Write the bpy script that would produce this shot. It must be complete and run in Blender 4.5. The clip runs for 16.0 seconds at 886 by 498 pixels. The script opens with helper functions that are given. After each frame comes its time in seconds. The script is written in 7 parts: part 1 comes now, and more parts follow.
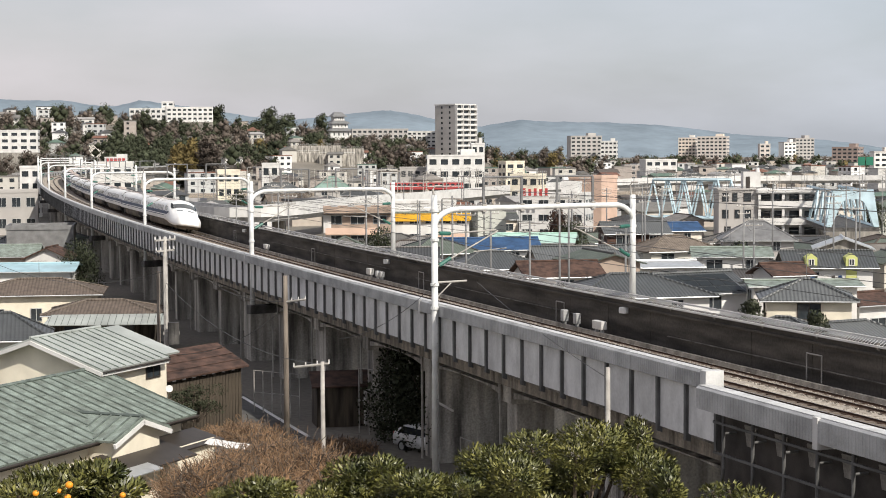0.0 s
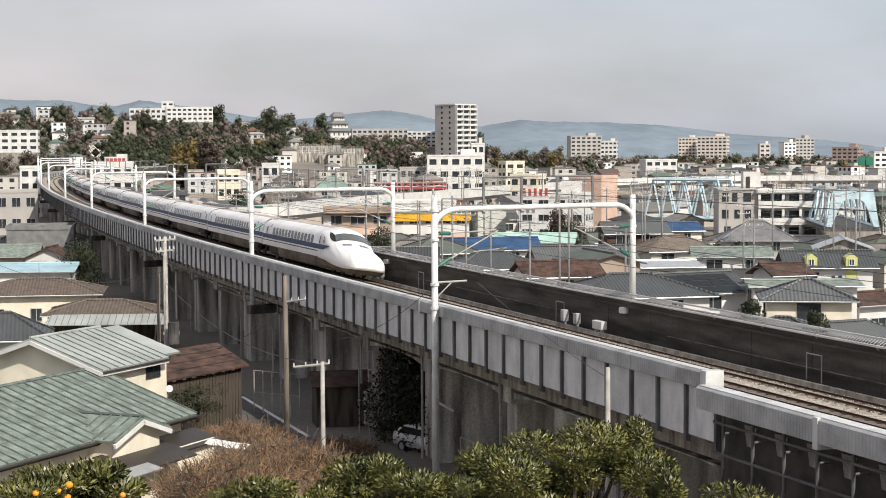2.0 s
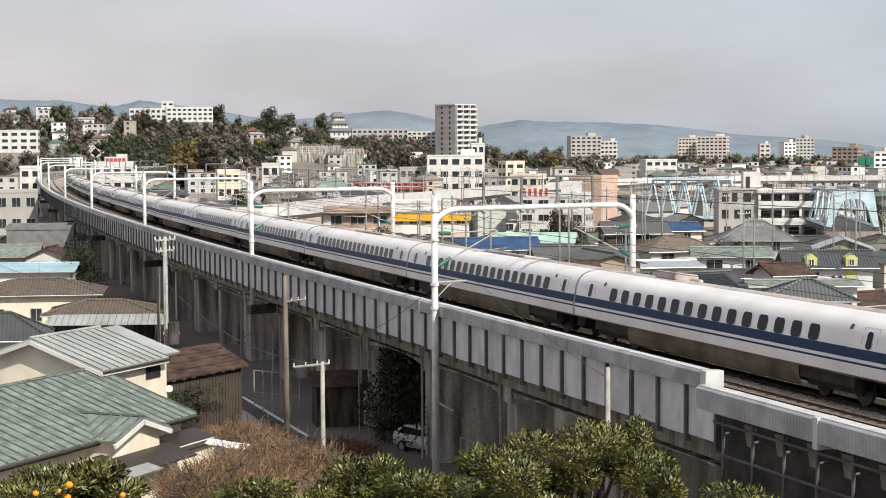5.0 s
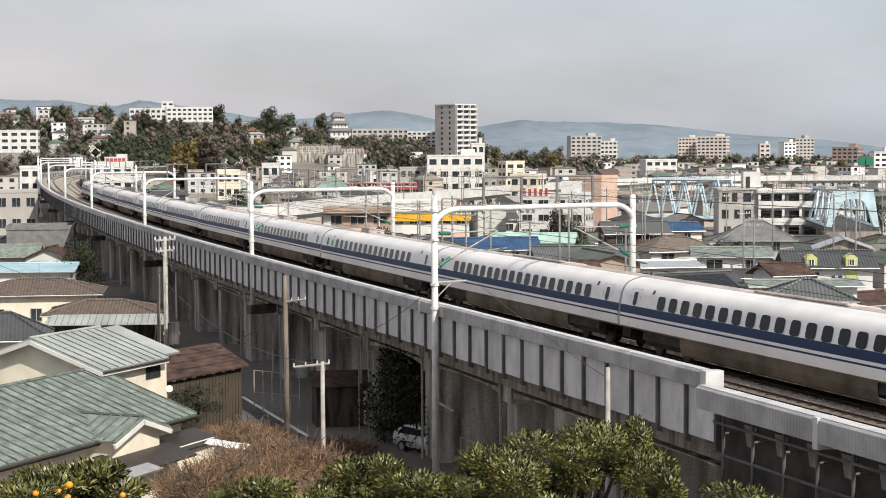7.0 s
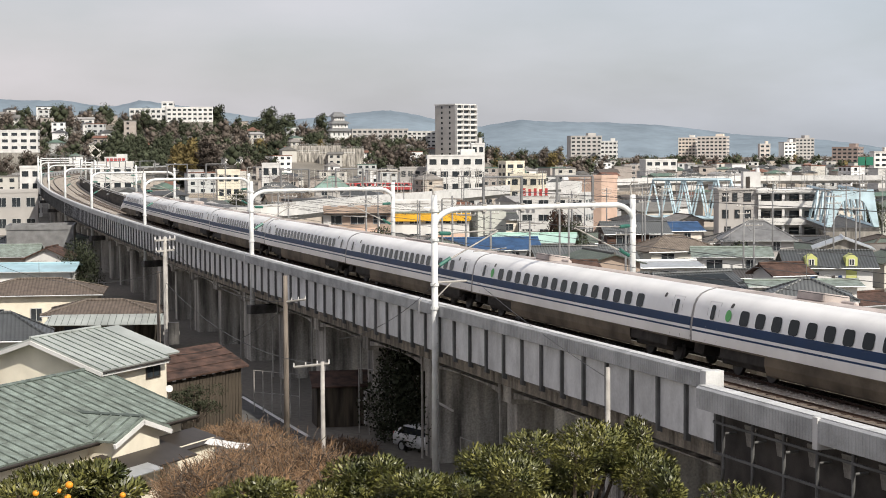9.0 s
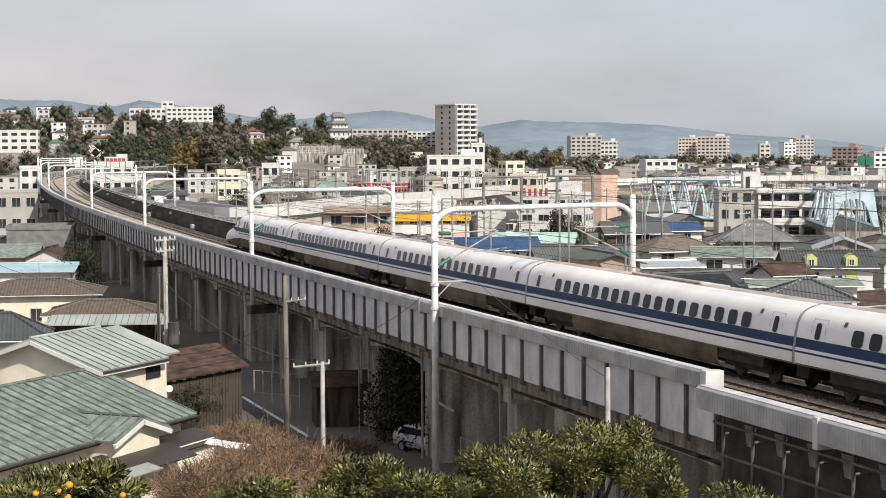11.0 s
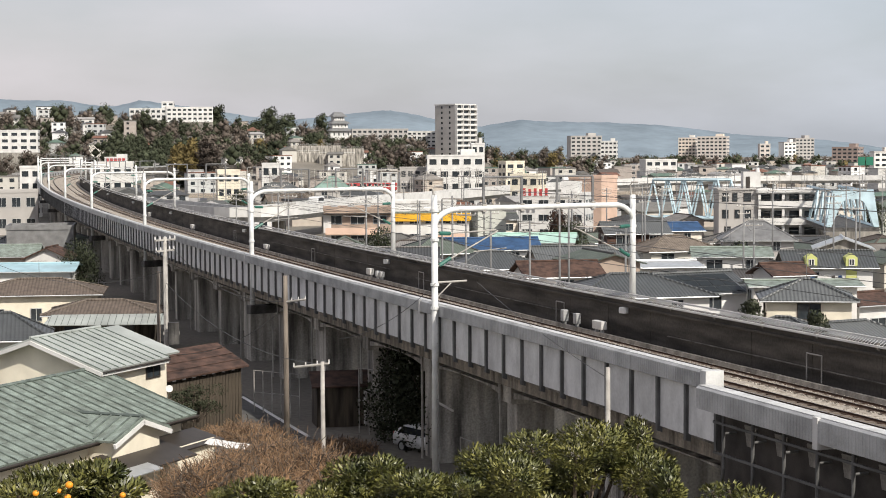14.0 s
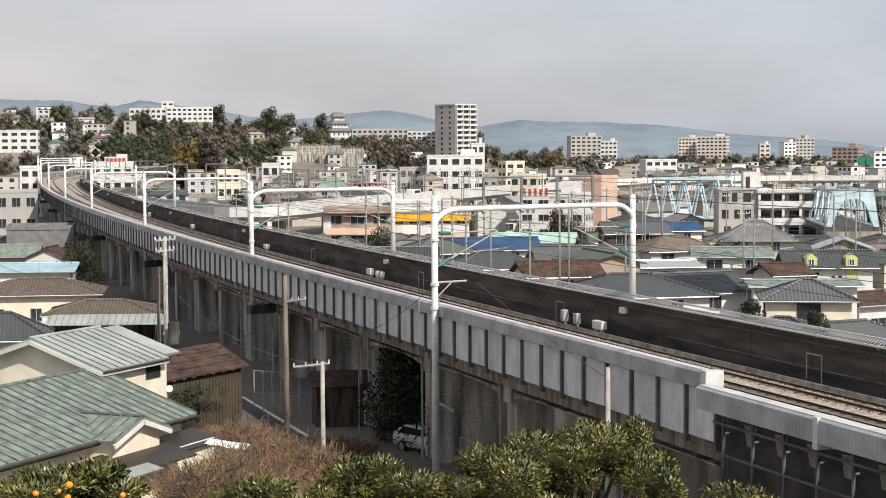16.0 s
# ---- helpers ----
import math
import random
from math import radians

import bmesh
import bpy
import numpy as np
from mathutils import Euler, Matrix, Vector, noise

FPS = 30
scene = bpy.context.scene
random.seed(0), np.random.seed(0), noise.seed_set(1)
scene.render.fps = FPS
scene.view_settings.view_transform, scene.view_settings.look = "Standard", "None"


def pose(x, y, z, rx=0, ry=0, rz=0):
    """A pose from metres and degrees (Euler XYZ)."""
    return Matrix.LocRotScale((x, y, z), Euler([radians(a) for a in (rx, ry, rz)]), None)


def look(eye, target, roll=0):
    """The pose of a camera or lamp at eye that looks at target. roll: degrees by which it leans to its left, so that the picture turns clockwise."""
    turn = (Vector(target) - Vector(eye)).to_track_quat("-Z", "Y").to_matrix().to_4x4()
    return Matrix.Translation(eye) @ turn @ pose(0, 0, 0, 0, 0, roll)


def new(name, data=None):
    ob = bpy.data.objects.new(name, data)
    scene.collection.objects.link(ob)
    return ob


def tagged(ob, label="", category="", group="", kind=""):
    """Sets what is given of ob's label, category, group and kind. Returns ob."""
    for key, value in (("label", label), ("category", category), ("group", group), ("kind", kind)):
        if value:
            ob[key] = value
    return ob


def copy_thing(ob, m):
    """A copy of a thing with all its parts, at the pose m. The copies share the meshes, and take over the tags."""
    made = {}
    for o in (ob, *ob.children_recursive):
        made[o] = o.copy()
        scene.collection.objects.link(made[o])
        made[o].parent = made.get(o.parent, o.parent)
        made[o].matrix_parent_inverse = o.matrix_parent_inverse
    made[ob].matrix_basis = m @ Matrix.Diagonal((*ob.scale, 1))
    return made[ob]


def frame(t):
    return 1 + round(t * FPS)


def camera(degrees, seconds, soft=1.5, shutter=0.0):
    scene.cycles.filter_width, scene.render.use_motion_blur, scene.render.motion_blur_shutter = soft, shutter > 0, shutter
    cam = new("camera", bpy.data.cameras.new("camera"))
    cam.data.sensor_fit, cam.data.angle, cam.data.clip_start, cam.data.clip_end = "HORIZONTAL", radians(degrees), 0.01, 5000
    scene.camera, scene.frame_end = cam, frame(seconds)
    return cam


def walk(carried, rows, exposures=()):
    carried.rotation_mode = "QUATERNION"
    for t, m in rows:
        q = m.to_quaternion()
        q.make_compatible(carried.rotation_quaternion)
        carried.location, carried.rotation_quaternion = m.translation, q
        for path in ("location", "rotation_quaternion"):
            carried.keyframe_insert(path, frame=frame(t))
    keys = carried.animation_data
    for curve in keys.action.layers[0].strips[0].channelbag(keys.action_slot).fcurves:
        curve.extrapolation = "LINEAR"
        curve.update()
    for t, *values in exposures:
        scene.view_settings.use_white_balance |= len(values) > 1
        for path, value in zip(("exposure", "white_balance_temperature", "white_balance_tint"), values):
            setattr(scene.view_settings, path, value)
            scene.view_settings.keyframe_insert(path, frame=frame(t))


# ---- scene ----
from itertools import product

# ---- camera ----
cam = camera(28.82, 16.0, soft=0.95)
EYE = pose(0, 0, 15.4, 90 - 3.2473, 0, 0) @ pose(0, 0, 0, 0, 0, -0.3219)
walk(cam, [(0.0, EYE), (16.0, EYE)])

# ---- light ----
SUN_AZ = radians(144)     # clockwise from +y
SUN_EL = radians(40)
world = bpy.data.worlds.new("sky")
scene.world = world
world.use_nodes = True
wn = world.node_tree
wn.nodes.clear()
sky = wn.nodes.new("ShaderNodeTexSky")
sky.sky_type = "NISHITA"
sky.sun_disc = False
sky.sun_elevation = SUN_EL
sky.sun_rotation = SUN_AZ
sky.dust_density = 2.5
sky.air_density = 1.0
wcoord = wn.nodes.new("ShaderNodeTexCoord")
wmap = wn.nodes.new("ShaderNodeMapping")
wmap.inputs["Scale"].default_value = (1.6, 1.6, 5.0)
wnoise = wn.nodes.new("ShaderNodeTexNoise")
wnoise.inputs["Scale"].default_value = 2.2
wnoise.inputs["Detail"].default_value = 7
wramp = wn.nodes.new("ShaderNodeValToRGB")
wramp.color_ramp.elements[0].position, wramp.color_ramp.elements[0].color = 0.35, (0.44, 0.44, 0.44, 1)
wramp.color_ramp.elements[1].position, wramp.color_ramp.elements[1].color = 0.70, (0.86, 0.86, 0.86, 1)
wmix = wn.nodes.new("ShaderNodeMixRGB")
# thin high cloud veil, warmer towards the west
wtint = wn.nodes.new("ShaderNodeMixRGB")
wtint.inputs[1].default_value, wtint.inputs[2].default_value = (7.75, 7.25, 7.6, 1), (6.9, 7.4, 8.3, 1)
wside = wn.nodes.new("ShaderNodeMapRange")
wside.inputs[1].default_value, wside.inputs[2].default_value = -0.25, 0.30
wbg = wn.nodes.new("ShaderNodeBackground")
wbg.inputs["Strength"].default_value = 0.095
wout = wn.nodes.new("ShaderNodeOutputWorld")
wn.links.new(wcoord.outputs["Generated"], wmap.inputs["Vector"])
wn.links.new(wmap.outputs["Vector"], wnoise.inputs["Vector"])
wn.links.new(wnoise.outputs["Fac"], wramp.inputs["Fac"])
# the veil is thick low down and thins out overhead
wsep = wn.nodes.new("ShaderNodeSeparateXYZ")
wrange = wn.nodes.new("ShaderNodeMapRange")
wrange.inputs[1].default_value, wrange.inputs[2].default_value = 0.04, 0.5
wrange.inputs[3].default_value, wrange.inputs[4].default_value = 1.0, 0.85
wmul = wn.nodes.new("ShaderNodeMath")
wmul.operation = "MULTIPLY"
wn.links.new(wcoord.outputs["Generated"], wsep.inputs[0])
wn.links.new(wsep.outputs["X"], wside.inputs[0])
wn.links.new(wside.outputs[0], wtint.inputs[0])
wn.links.new(wtint.outputs[0], wmix.inputs[2])
wn.links.new(wsep.outputs["Z"], wrange.inputs[0])
wn.links.new(wrange.outputs[0], wmul.inputs[0])
wn.links.new(wramp.outputs["Color"], wmul.inputs[1])
wn.links.new(wmul.outputs[0], wmix.inputs[0])
wn.links.new(sky.outputs["Color"], wmix.inputs[1])
wn.links.new(wmix.outputs["Color"], wbg.inputs["Color"])
wn.links.new(wbg.outputs["Background"], wout.inputs["Surface"])
sun = new("sun", bpy.data.lights.new("sun", "SUN"))
sun.data.energy, sun.data.angle, sun.data.color = 4.7, radians(0.6), (1.0, 0.94, 0.84)
sun.matrix_world = look((math.sin(SUN_AZ) * math.cos(SUN_EL), math.cos(SUN_AZ) * math.cos(SUN_EL), math.sin(SUN_EL)), (0, 0, 0))
scene.view_settings.exposure = 0.12


# ---- materials ----
def mk(name, c, rough=0.75, metal=0.0, var=0.25, scale=2.0, bump=0.15, fine=40.0, c2=None, rand=0.0, streak=False, stretch=(1, 1, 1), spec=0.4, isl=0.0):
    """A surface with coarse stains, fine grain and relief; rand shifts the tone of each piece."""
    m = bpy.data.materials.new(name)
    m.use_nodes = True
    t = m.node_tree
    n, l = t.nodes, t.links
    b = n["Principled BSDF"]
    b.inputs["Roughness"].default_value = rough
    b.inputs["Metallic"].default_value = metal
    b.inputs["Specular IOR Level"].default_value = spec
    co = n.new("ShaderNodeTexCoord")
    mp = n.new("ShaderNodeMapping")
    mp.inputs["Scale"].default_value = (3, 3, 0.35) if streak else stretch
    l.new(co.outputs["Object"], mp.inputs["Vector"])
    a = n.new("ShaderNodeTexNoise")
    a.inputs["Scale"].default_value, a.inputs["Detail"].default_value = scale, 6
    l.new(mp.outputs["Vector"], a.inputs["Vector"])
    f = n.new("ShaderNodeTexNoise")
    f.inputs["Scale"].default_value, f.inputs["Detail"].default_value = fine, 4
    l.new(co.outputs["Object"], f.inputs["Vector"])
    r = n.new("ShaderNodeValToRGB")
    d = c2 if c2 else [x * (1 - var * 1.6) for x in c]
    r.color_ramp.elements[0].position, r.color_ramp.elements[0].color = 0.32, (*d, 1)
    r.color_ramp.elements[1].position, r.color_ramp.elements[1].color = 0.66, (*[min(1, x * (1 + var * 0.35)) for x in c], 1)
    l.new(a.outputs["Fac"], r.inputs["Fac"])
    g = n.new("ShaderNodeMixRGB")
    g.blend_type = "OVERLAY"
    g.inputs[0].default_value = min(0.6, var * 1.2)
    l.new(r.outputs["Color"], g.inputs[1])
    l.new(f.outputs["Fac"], g.inputs[2])
    last = g
    if rand or isl:
        oi = n.new("ShaderNodeNewGeometry" if isl else "ShaderNodeObjectInfo")
        h = n.new("ShaderNodeHueSaturation")
        mr = n.new("ShaderNodeMapRange")
        mr.inputs[3].default_value, mr.inputs[4].default_value = 1 - (rand or isl), 1 + (rand or isl)
        l.new(oi.outputs["Random Per Island" if isl else "Random"], mr.inputs[0])
        l.new(mr.outputs[0], h.inputs["Value"])
        l.new(g.outputs[0], h.inputs["Color"])
        last = h
    l.new(last.outputs[0], b.inputs["Base Color"])
    if bump:
        bp = n.new("ShaderNodeBump")
        bp.inputs["Strength"].default_value, bp.inputs["Distance"].default_value = bump, 0.02
        l.new(f.outputs["Fac"], bp.inputs["Height"])
        l.new(bp.outputs["Normal"], b.inputs["Normal"])
    return m


def palette(name, cols, rough=0.7, var=0.2, scale=1.5, rows=0.0, spec=0.35, island=False):
    """A surface whose colour is drawn per object from a few; rows: tile courses, in metres."""
    m = mk(name, (0.5, 0.5, 0.5), rough, 0, var, scale, 0.2, spec=spec)
    n, l = m.node_tree.nodes, m.node_tree.links
    b = n["Principled BSDF"]
    old = b.inputs["Base Color"].links[0].from_socket
    oi = n.new("ShaderNodeNewGeometry" if island else "ShaderNodeObjectInfo")
    r = n.new("ShaderNodeValToRGB")
    r.color_ramp.interpolation = "CONSTANT"
    while len(r.color_ramp.elements) < len(cols):
        r.color_ramp.elements.new(0.5)
    for i, c in enumerate(cols):
        r.color_ramp.elements[i].position = i / len(cols)
        r.color_ramp.elements[i].color = (*c, 1)
    l.new(oi.outputs["Random Per Island" if island else "Random"], r.inputs["Fac"])
    x = n.new("ShaderNodeMixRGB")
    x.blend_type = "MULTIPLY"
    x.inputs[0].default_value = 1
    s = n.new("ShaderNodeMixRGB")
    s.blend_type = "ADD"
    s.inputs[0].default_value = 1
    s.inputs[2].default_value = (0.55, 0.55, 0.55, 1)
    l.new(old, s.inputs[1])
    l.new(r.outputs["Color"], x.inputs[1])
    l.new(s.outputs[0], x.inputs[2])
    l.new(x.outputs[0], b.inputs["Base Color"])
    if rows:
        co = n.new("ShaderNodeTexCoord")
        w = n.new("ShaderNodeTexWave")
        w.wave_type, w.bands_direction, w.wave_profile = "BANDS", "X", "SIN"
        w.inputs["Scale"].default_value = 0.314 / rows
        w2 = n.new("ShaderNodeTexWave")
        w2.wave_type, w2.bands_direction, w2.wave_profile = "BANDS", "Z", "SAW"
        w2.inputs["Scale"].default_value = 0.314 / rows * 1.6
        l.new(co.outputs["Object"], w.inputs["Vector"])
        l.new(co.outputs["Object"], w2.inputs["Vector"])
        add = n.new("ShaderNodeMath")
        add.operation = "ADD"
        l.new(w.outputs["Fac"], add.inputs[0])
        l.new(w2.outputs["Fac"], add.inputs[1])
        bp = n.new("ShaderNodeBump")
        bp.inputs["Strength"].default_value, bp.inputs["Distance"].default_value = 0.9, 0.05
        l.new(add.outputs[0], bp.inputs["Height"])
        l.new(bp.outputs["Normal"], b.inputs["Normal"])
    return m


M = {}
M["concrete"] = mk("concrete", (0.30, 0.28, 0.25), 0.9, 0, 0.35, 0.6, 0.3, 14, streak=True)
M["concrete_pier"] = mk("stained_pier_concrete", (0.46, 0.43, 0.385), 0.92, 0, 0.5, 0.5, 0.3, 10, streak=True)
M["rib"] = mk("grey_rib", (0.12, 0.12, 0.118), 0.7, 0.1, 0.3, 1.0, 0.1)
# span web steel, its colour darkened to stand for the shade below the cap
M["span_steel"] = mk("span_steel_painted_shade", (0.060, 0.052, 0.046), 0.8, 0.2, 0.4, 1.0, 0.2)
M["riser"] = mk("riser_steel", (0.22, 0.22, 0.22), 0.6, 0.3, 0.2, 1.0, 0)
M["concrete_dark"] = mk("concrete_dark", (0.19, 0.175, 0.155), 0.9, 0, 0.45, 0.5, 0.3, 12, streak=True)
M["panel"] = mk("painted_panel", (0.60, 0.60, 0.595), 0.6, 0, 0.17, 1.4, 0.1, 9, stretch=(1, 1, 0.5), rand=0.08)
M["cap"] = mk("galvanised_cap", (0.45, 0.455, 0.455), 0.5, 0.15, 0.2, 1.0, 0.08, 20, rand=0.05)
M["cap_top"] = mk("cap_sheet_painted_sun", (0.56, 0.56, 0.55), 0.5, 0.0, 0.15, 2.0, 0.05, 20)
M["steel_dark"] = mk("dark_steel", (0.10, 0.095, 0.09), 0.7, 0.2, 0.4, 1.5, 0.2)
M["wall_dark"] = mk("sooty_wall", (0.088, 0.078, 0.066), 0.92, 0, 0.4, 0.5, 0.35, 9, stretch=(0.5, 0.5, 4))
M["ballast"] = mk("ballast", (0.40, 0.36, 0.31), 0.95, 0, 0.5, 5, 1.0, 22, c2=(0.17, 0.135, 0.10))
M["stone"] = mk("ballast_stone", (0.37, 0.335, 0.29), 0.95, 0, 0.3, 4, 0.2, 20, isl=0.3)
M["sleeper"] = mk("sleeper", (0.17, 0.14, 0.115), 0.9, 0, 0.3, 2, 0.2)
M["rail"] = mk("rusty_rail", (0.075, 0.042, 0.026), 0.75, 0.25, 0.3, 3, 0.2)
M["railtop"] = mk("rail_head", (0.30, 0.26, 0.23), 0.35, 0.8, 0.1, 3, 0)
M["pole_white"] = mk("pole_paint", (0.70, 0.71, 0.70), 0.45, 0.1, 0.15, 1.5, 0.05)
M["pole_grey"] = mk("concrete_pole", (0.40, 0.38, 0.35), 0.85, 0, 0.25, 1.5, 0.15)
M["wire"] = mk("wire", (0.10, 0.10, 0.10), 0.6, 0.3, 0.1, 1, 0)
M["green_ins"] = mk("insulator", (0.03, 0.13, 0.10), 0.4, 0, 0.1, 3, 0)
M["train_white"] = mk("train_paint", (0.86, 0.85, 0.825), 0.30, 0, 0.10, 0.4, 0.0, 3, spec=0.5)
M["train_roof"] = mk("train_roof_grime", (0.46, 0.40, 0.37), 0.7, 0, 0.25, 0.8, 0.05)
M["train_blue"] = mk("train_blue", (0.010, 0.036, 0.100), 0.45, 0, 0.1, 1, 0, spec=0.2)
M["train_skirt"] = mk("dusty_skirt", (0.14, 0.112, 0.08), 0.8, 0, 0.4, 0.7, 0.1)
M["train_under"] = mk("underfloor", (0.035, 0.030, 0.026), 0.85, 0, 0.4, 2, 0.2)
M["train_glass"] = mk("dark_glass", (0.016, 0.019, 0.019), 0.14, 0, 0.2, 0.3, 0.0, 2, spec=0.15)
M["train_screen"] = mk("grey_screen_glass", (0.10, 0.105, 0.105), 0.12, 0, 0.2, 0.3, 0.0, 2, spec=0.5)
M["gap"] = mk("gangway_rubber", (0.42, 0.40, 0.38), 0.8, 0, 0.2, 2, 0.1)
M["lamp_lens"] = mk("lamp_lens", (0.25, 0.26, 0.27), 0.12, 0.2, 0.1, 4, 0)
M["logo_green"] = mk("green_mark", (0.12, 0.45, 0.12), 0.5, 0, 0.05, 2, 0)
M["earth"] = mk("town_ground", (0.175, 0.158, 0.135), 0.95, 0, 0.45, 0.05, 0.4, 2.5, c2=(0.12, 0.11, 0.09))
M["beam"] = mk("brown_stained_beam", (0.27, 0.235, 0.19), 0.92, 0, 0.45, 0.8, 0.3, 10, streak=True)
M["asphalt"] = mk("asphalt", (0.095, 0.092, 0.088), 0.92, 0, 0.3, 0.8, 0.3)
M["cream"] = mk("cream_stucco", (0.72, 0.66, 0.54), 0.9, 0, 0.12, 0.7, 0.2, 30)
M["white"] = mk("white_paint", (0.64, 0.63, 0.61), 0.7, 0, 0.12, 0.5, 0.05)
M["roof_green"] = mk("weathered_green_sheet", (0.215, 0.255, 0.225), 0.6, 0.1, 0.4, 1.8, 0.1, 16, c2=(0.125, 0.142, 0.122))
M["roof_grey"] = mk("grey_green_sheet", (0.40, 0.425, 0.40), 0.5, 0.15, 0.15, 0.5, 0.08, 12)
# dark seam tone with the seams' own shadow line put into it
M["seam_dark"] = mk("seam_shadow_strip", (0.10, 0.12, 0.11), 0.6, 0.1, 0.2, 2, 0)
M["rust_roof"] = mk("rust_brown_sheet", (0.088, 0.050, 0.037), 0.85, 0, 0.45, 1.6, 0.3)
M["pole_wood"] = mk("weathered_pole_wood", (0.20, 0.17, 0.14), 0.9, 0, 0.35, 1.5, 0.3, streak=True)
M["old_wood"] = mk("weathered_boards", (0.085, 0.068, 0.050), 0.95, 0, 0.45, 1.2, 0.4, streak=True)
M["brown_tile"] = palette("brown_roofing", [(0.12, 0.095, 0.078), (0.16, 0.132, 0.108)], 0.85, 0.4, 2.0, 0.28)
M["grey_tile"] = palette("glazed_grey_tiles", [(0.062, 0.066, 0.068), (0.10, 0.105, 0.105)], 0.45, 0.25, 1.2, 0.27, 0.5)
M["roof_pal"] = palette("house_roofs", [(0.075, 0.078, 0.078), (0.13, 0.125, 0.115), (0.085, 0.068, 0.058), (0.17, 0.155, 0.14), (0.055, 0.058, 0.062), (0.16, 0.075, 0.05), (0.105, 0.125, 0.105), (0.20, 0.19, 0.18), (0.065, 0.06, 0.058), (0.11, 0.10, 0.095)], 0.7, 0.3, 1.0, 0.28)
M["wall_pal"] = palette("house_walls", [(0.62, 0.60, 0.57), (0.52, 0.50, 0.45), (0.42, 0.36, 0.31), (0.66, 0.65, 0.64), (0.48, 0.49, 0.45), (0.34, 0.27, 0.22), (0.66, 0.60, 0.52), (0.62, 0.63, 0.63)], 0.85, 0.15, 0.8)
M["roof_isl"] = palette("far_roofs", [(0.085, 0.088, 0.088), (0.15, 0.145, 0.135), (0.10, 0.085, 0.075), (0.20, 0.185, 0.17), (0.065, 0.068, 0.072), (0.17, 0.085, 0.06), (0.10, 0.15, 0.12), (0.30, 0.29, 0.28)], 0.7, 0.25, 1.0, island=True)
M["wall_isl"] = palette("far_walls", [(0.56, 0.55, 0.53), (0.50, 0.48, 0.44), (0.42, 0.37, 0.32), (0.66, 0.655, 0.65), (0.46, 0.465, 0.46), (0.36, 0.32, 0.29)], 0.85, 0.15, 0.8, island=True)
M["block_pal"] = palette("block_walls", [(0.74, 0.73, 0.70), (0.62, 0.60, 0.57), (0.55, 0.50, 0.46), (0.78, 0.76, 0.72), (0.66, 0.58, 0.50), (0.48, 0.45, 0.43)], 0.85, 0.15, 0.5)
M["glass"] = mk("window_glass", (0.035, 0.042, 0.048), 0.08, 0, 0.3, 0.4, 0.0, 3, spec=0.6)
M["frame_dark"] = mk("bronze_sash", (0.065, 0.055, 0.048), 0.5, 0.4, 0.1, 2, 0)
M["frame_alu"] = mk("aluminium", (0.55, 0.56, 0.56), 0.4, 0.6, 0.1, 2, 0)
M["bark"] = mk("bark", (0.11, 0.085, 0.065), 0.95, 0, 0.4, 4, 0.6)
M["citrus"] = mk("citrus_leaf", (0.135, 0.128, 0.034), 0.42, 0, 0.5, 2.5, 0.0, 14, c2=(0.048, 0.058, 0.016), spec=0.5, isl=0.55)
M["evergreen"] = mk("evergreen_leaf", (0.070, 0.080, 0.050), 0.9, 0, 0.4, 0.06, 0.0, 3, isl=0.25, spec=0.1)
M["bare"] = mk("bare_twigs", (0.150, 0.125, 0.106), 0.95, 0, 0.3, 0.06, 0.0, 3, isl=0.2, spec=0.05)
M["yellowtree"] = mk("yellowed_leaf", (0.19, 0.145, 0.055), 0.85, 0, 0.35, 0.3, 0.0, 3, rand=0.2)
M["red_leaf"] = mk("reddish_needles", (0.075, 0.040, 0.028), 0.8, 0, 0.4, 1.0, 0, 5)
M["dry"] = mk("dry_brush", (0.27, 0.165, 0.09), 0.95, 0, 0.4, 0.5, 0.0, 6, c2=(0.15, 0.10, 0.065), isl=0.45)
M["orange"] = mk("orange_peel", (0.80, 0.30, 0.02), 0.45, 0, 0.12, 6, 0.3, 60)
M["blue_sheet"] = mk("blue_tarp", (0.03, 0.075, 0.165), 0.6, 0, 0.25, 1.0, 0.3, 4)
M["mint"] = mk("mint_sheet", (0.42, 0.60, 0.52), 0.5, 0.1, 0.12, 0.6, 0)
M["mint_old"] = mk("old_copper_green", (0.20, 0.29, 0.25), 0.7, 0, 0.2, 0.6, 0)
M["blue_sheetroof"] = mk("pale_blue_sheet", (0.36, 0.52, 0.58), 0.5, 0.1, 0.15, 0.6, 0)
M["bridge_blue"] = mk("pale_blue_steel", (0.50, 0.64, 0.70), 0.5, 0.1, 0.15, 0.6, 0)
M["pink"] = mk("salmon_wall", (0.60, 0.43, 0.34), 0.9, 0, 0.1, 0.3, 0)
M["brick_dull"] = mk("dull_brick", (0.33, 0.26, 0.23), 0.9, 0, 0.15, 0.4, 0)
M["tan"] = mk("tan_render", (0.40, 0.31, 0.25), 0.9, 0, 0.2, 0.6, 0.1)
M["seam_green"] = mk("worn_green_seam", (0.15, 0.18, 0.16), 0.6, 0.1, 0.3, 2, 0)
M["yellow"] = mk("yellow_band", (0.72, 0.40, 0.03), 0.6, 0, 0.1, 0.5, 0)
M["lime"] = mk("lime_paint", (0.52, 0.54, 0.20), 0.6, 0, 0.1, 0.5, 0)
M["red"] = mk("red_paint", (0.42, 0.06, 0.06), 0.6, 0, 0.1, 0.5, 0)
M["sign_green"] = mk("road_sign_green", (0.02, 0.16, 0.10), 0.5, 0, 0.1, 0.5, 0)
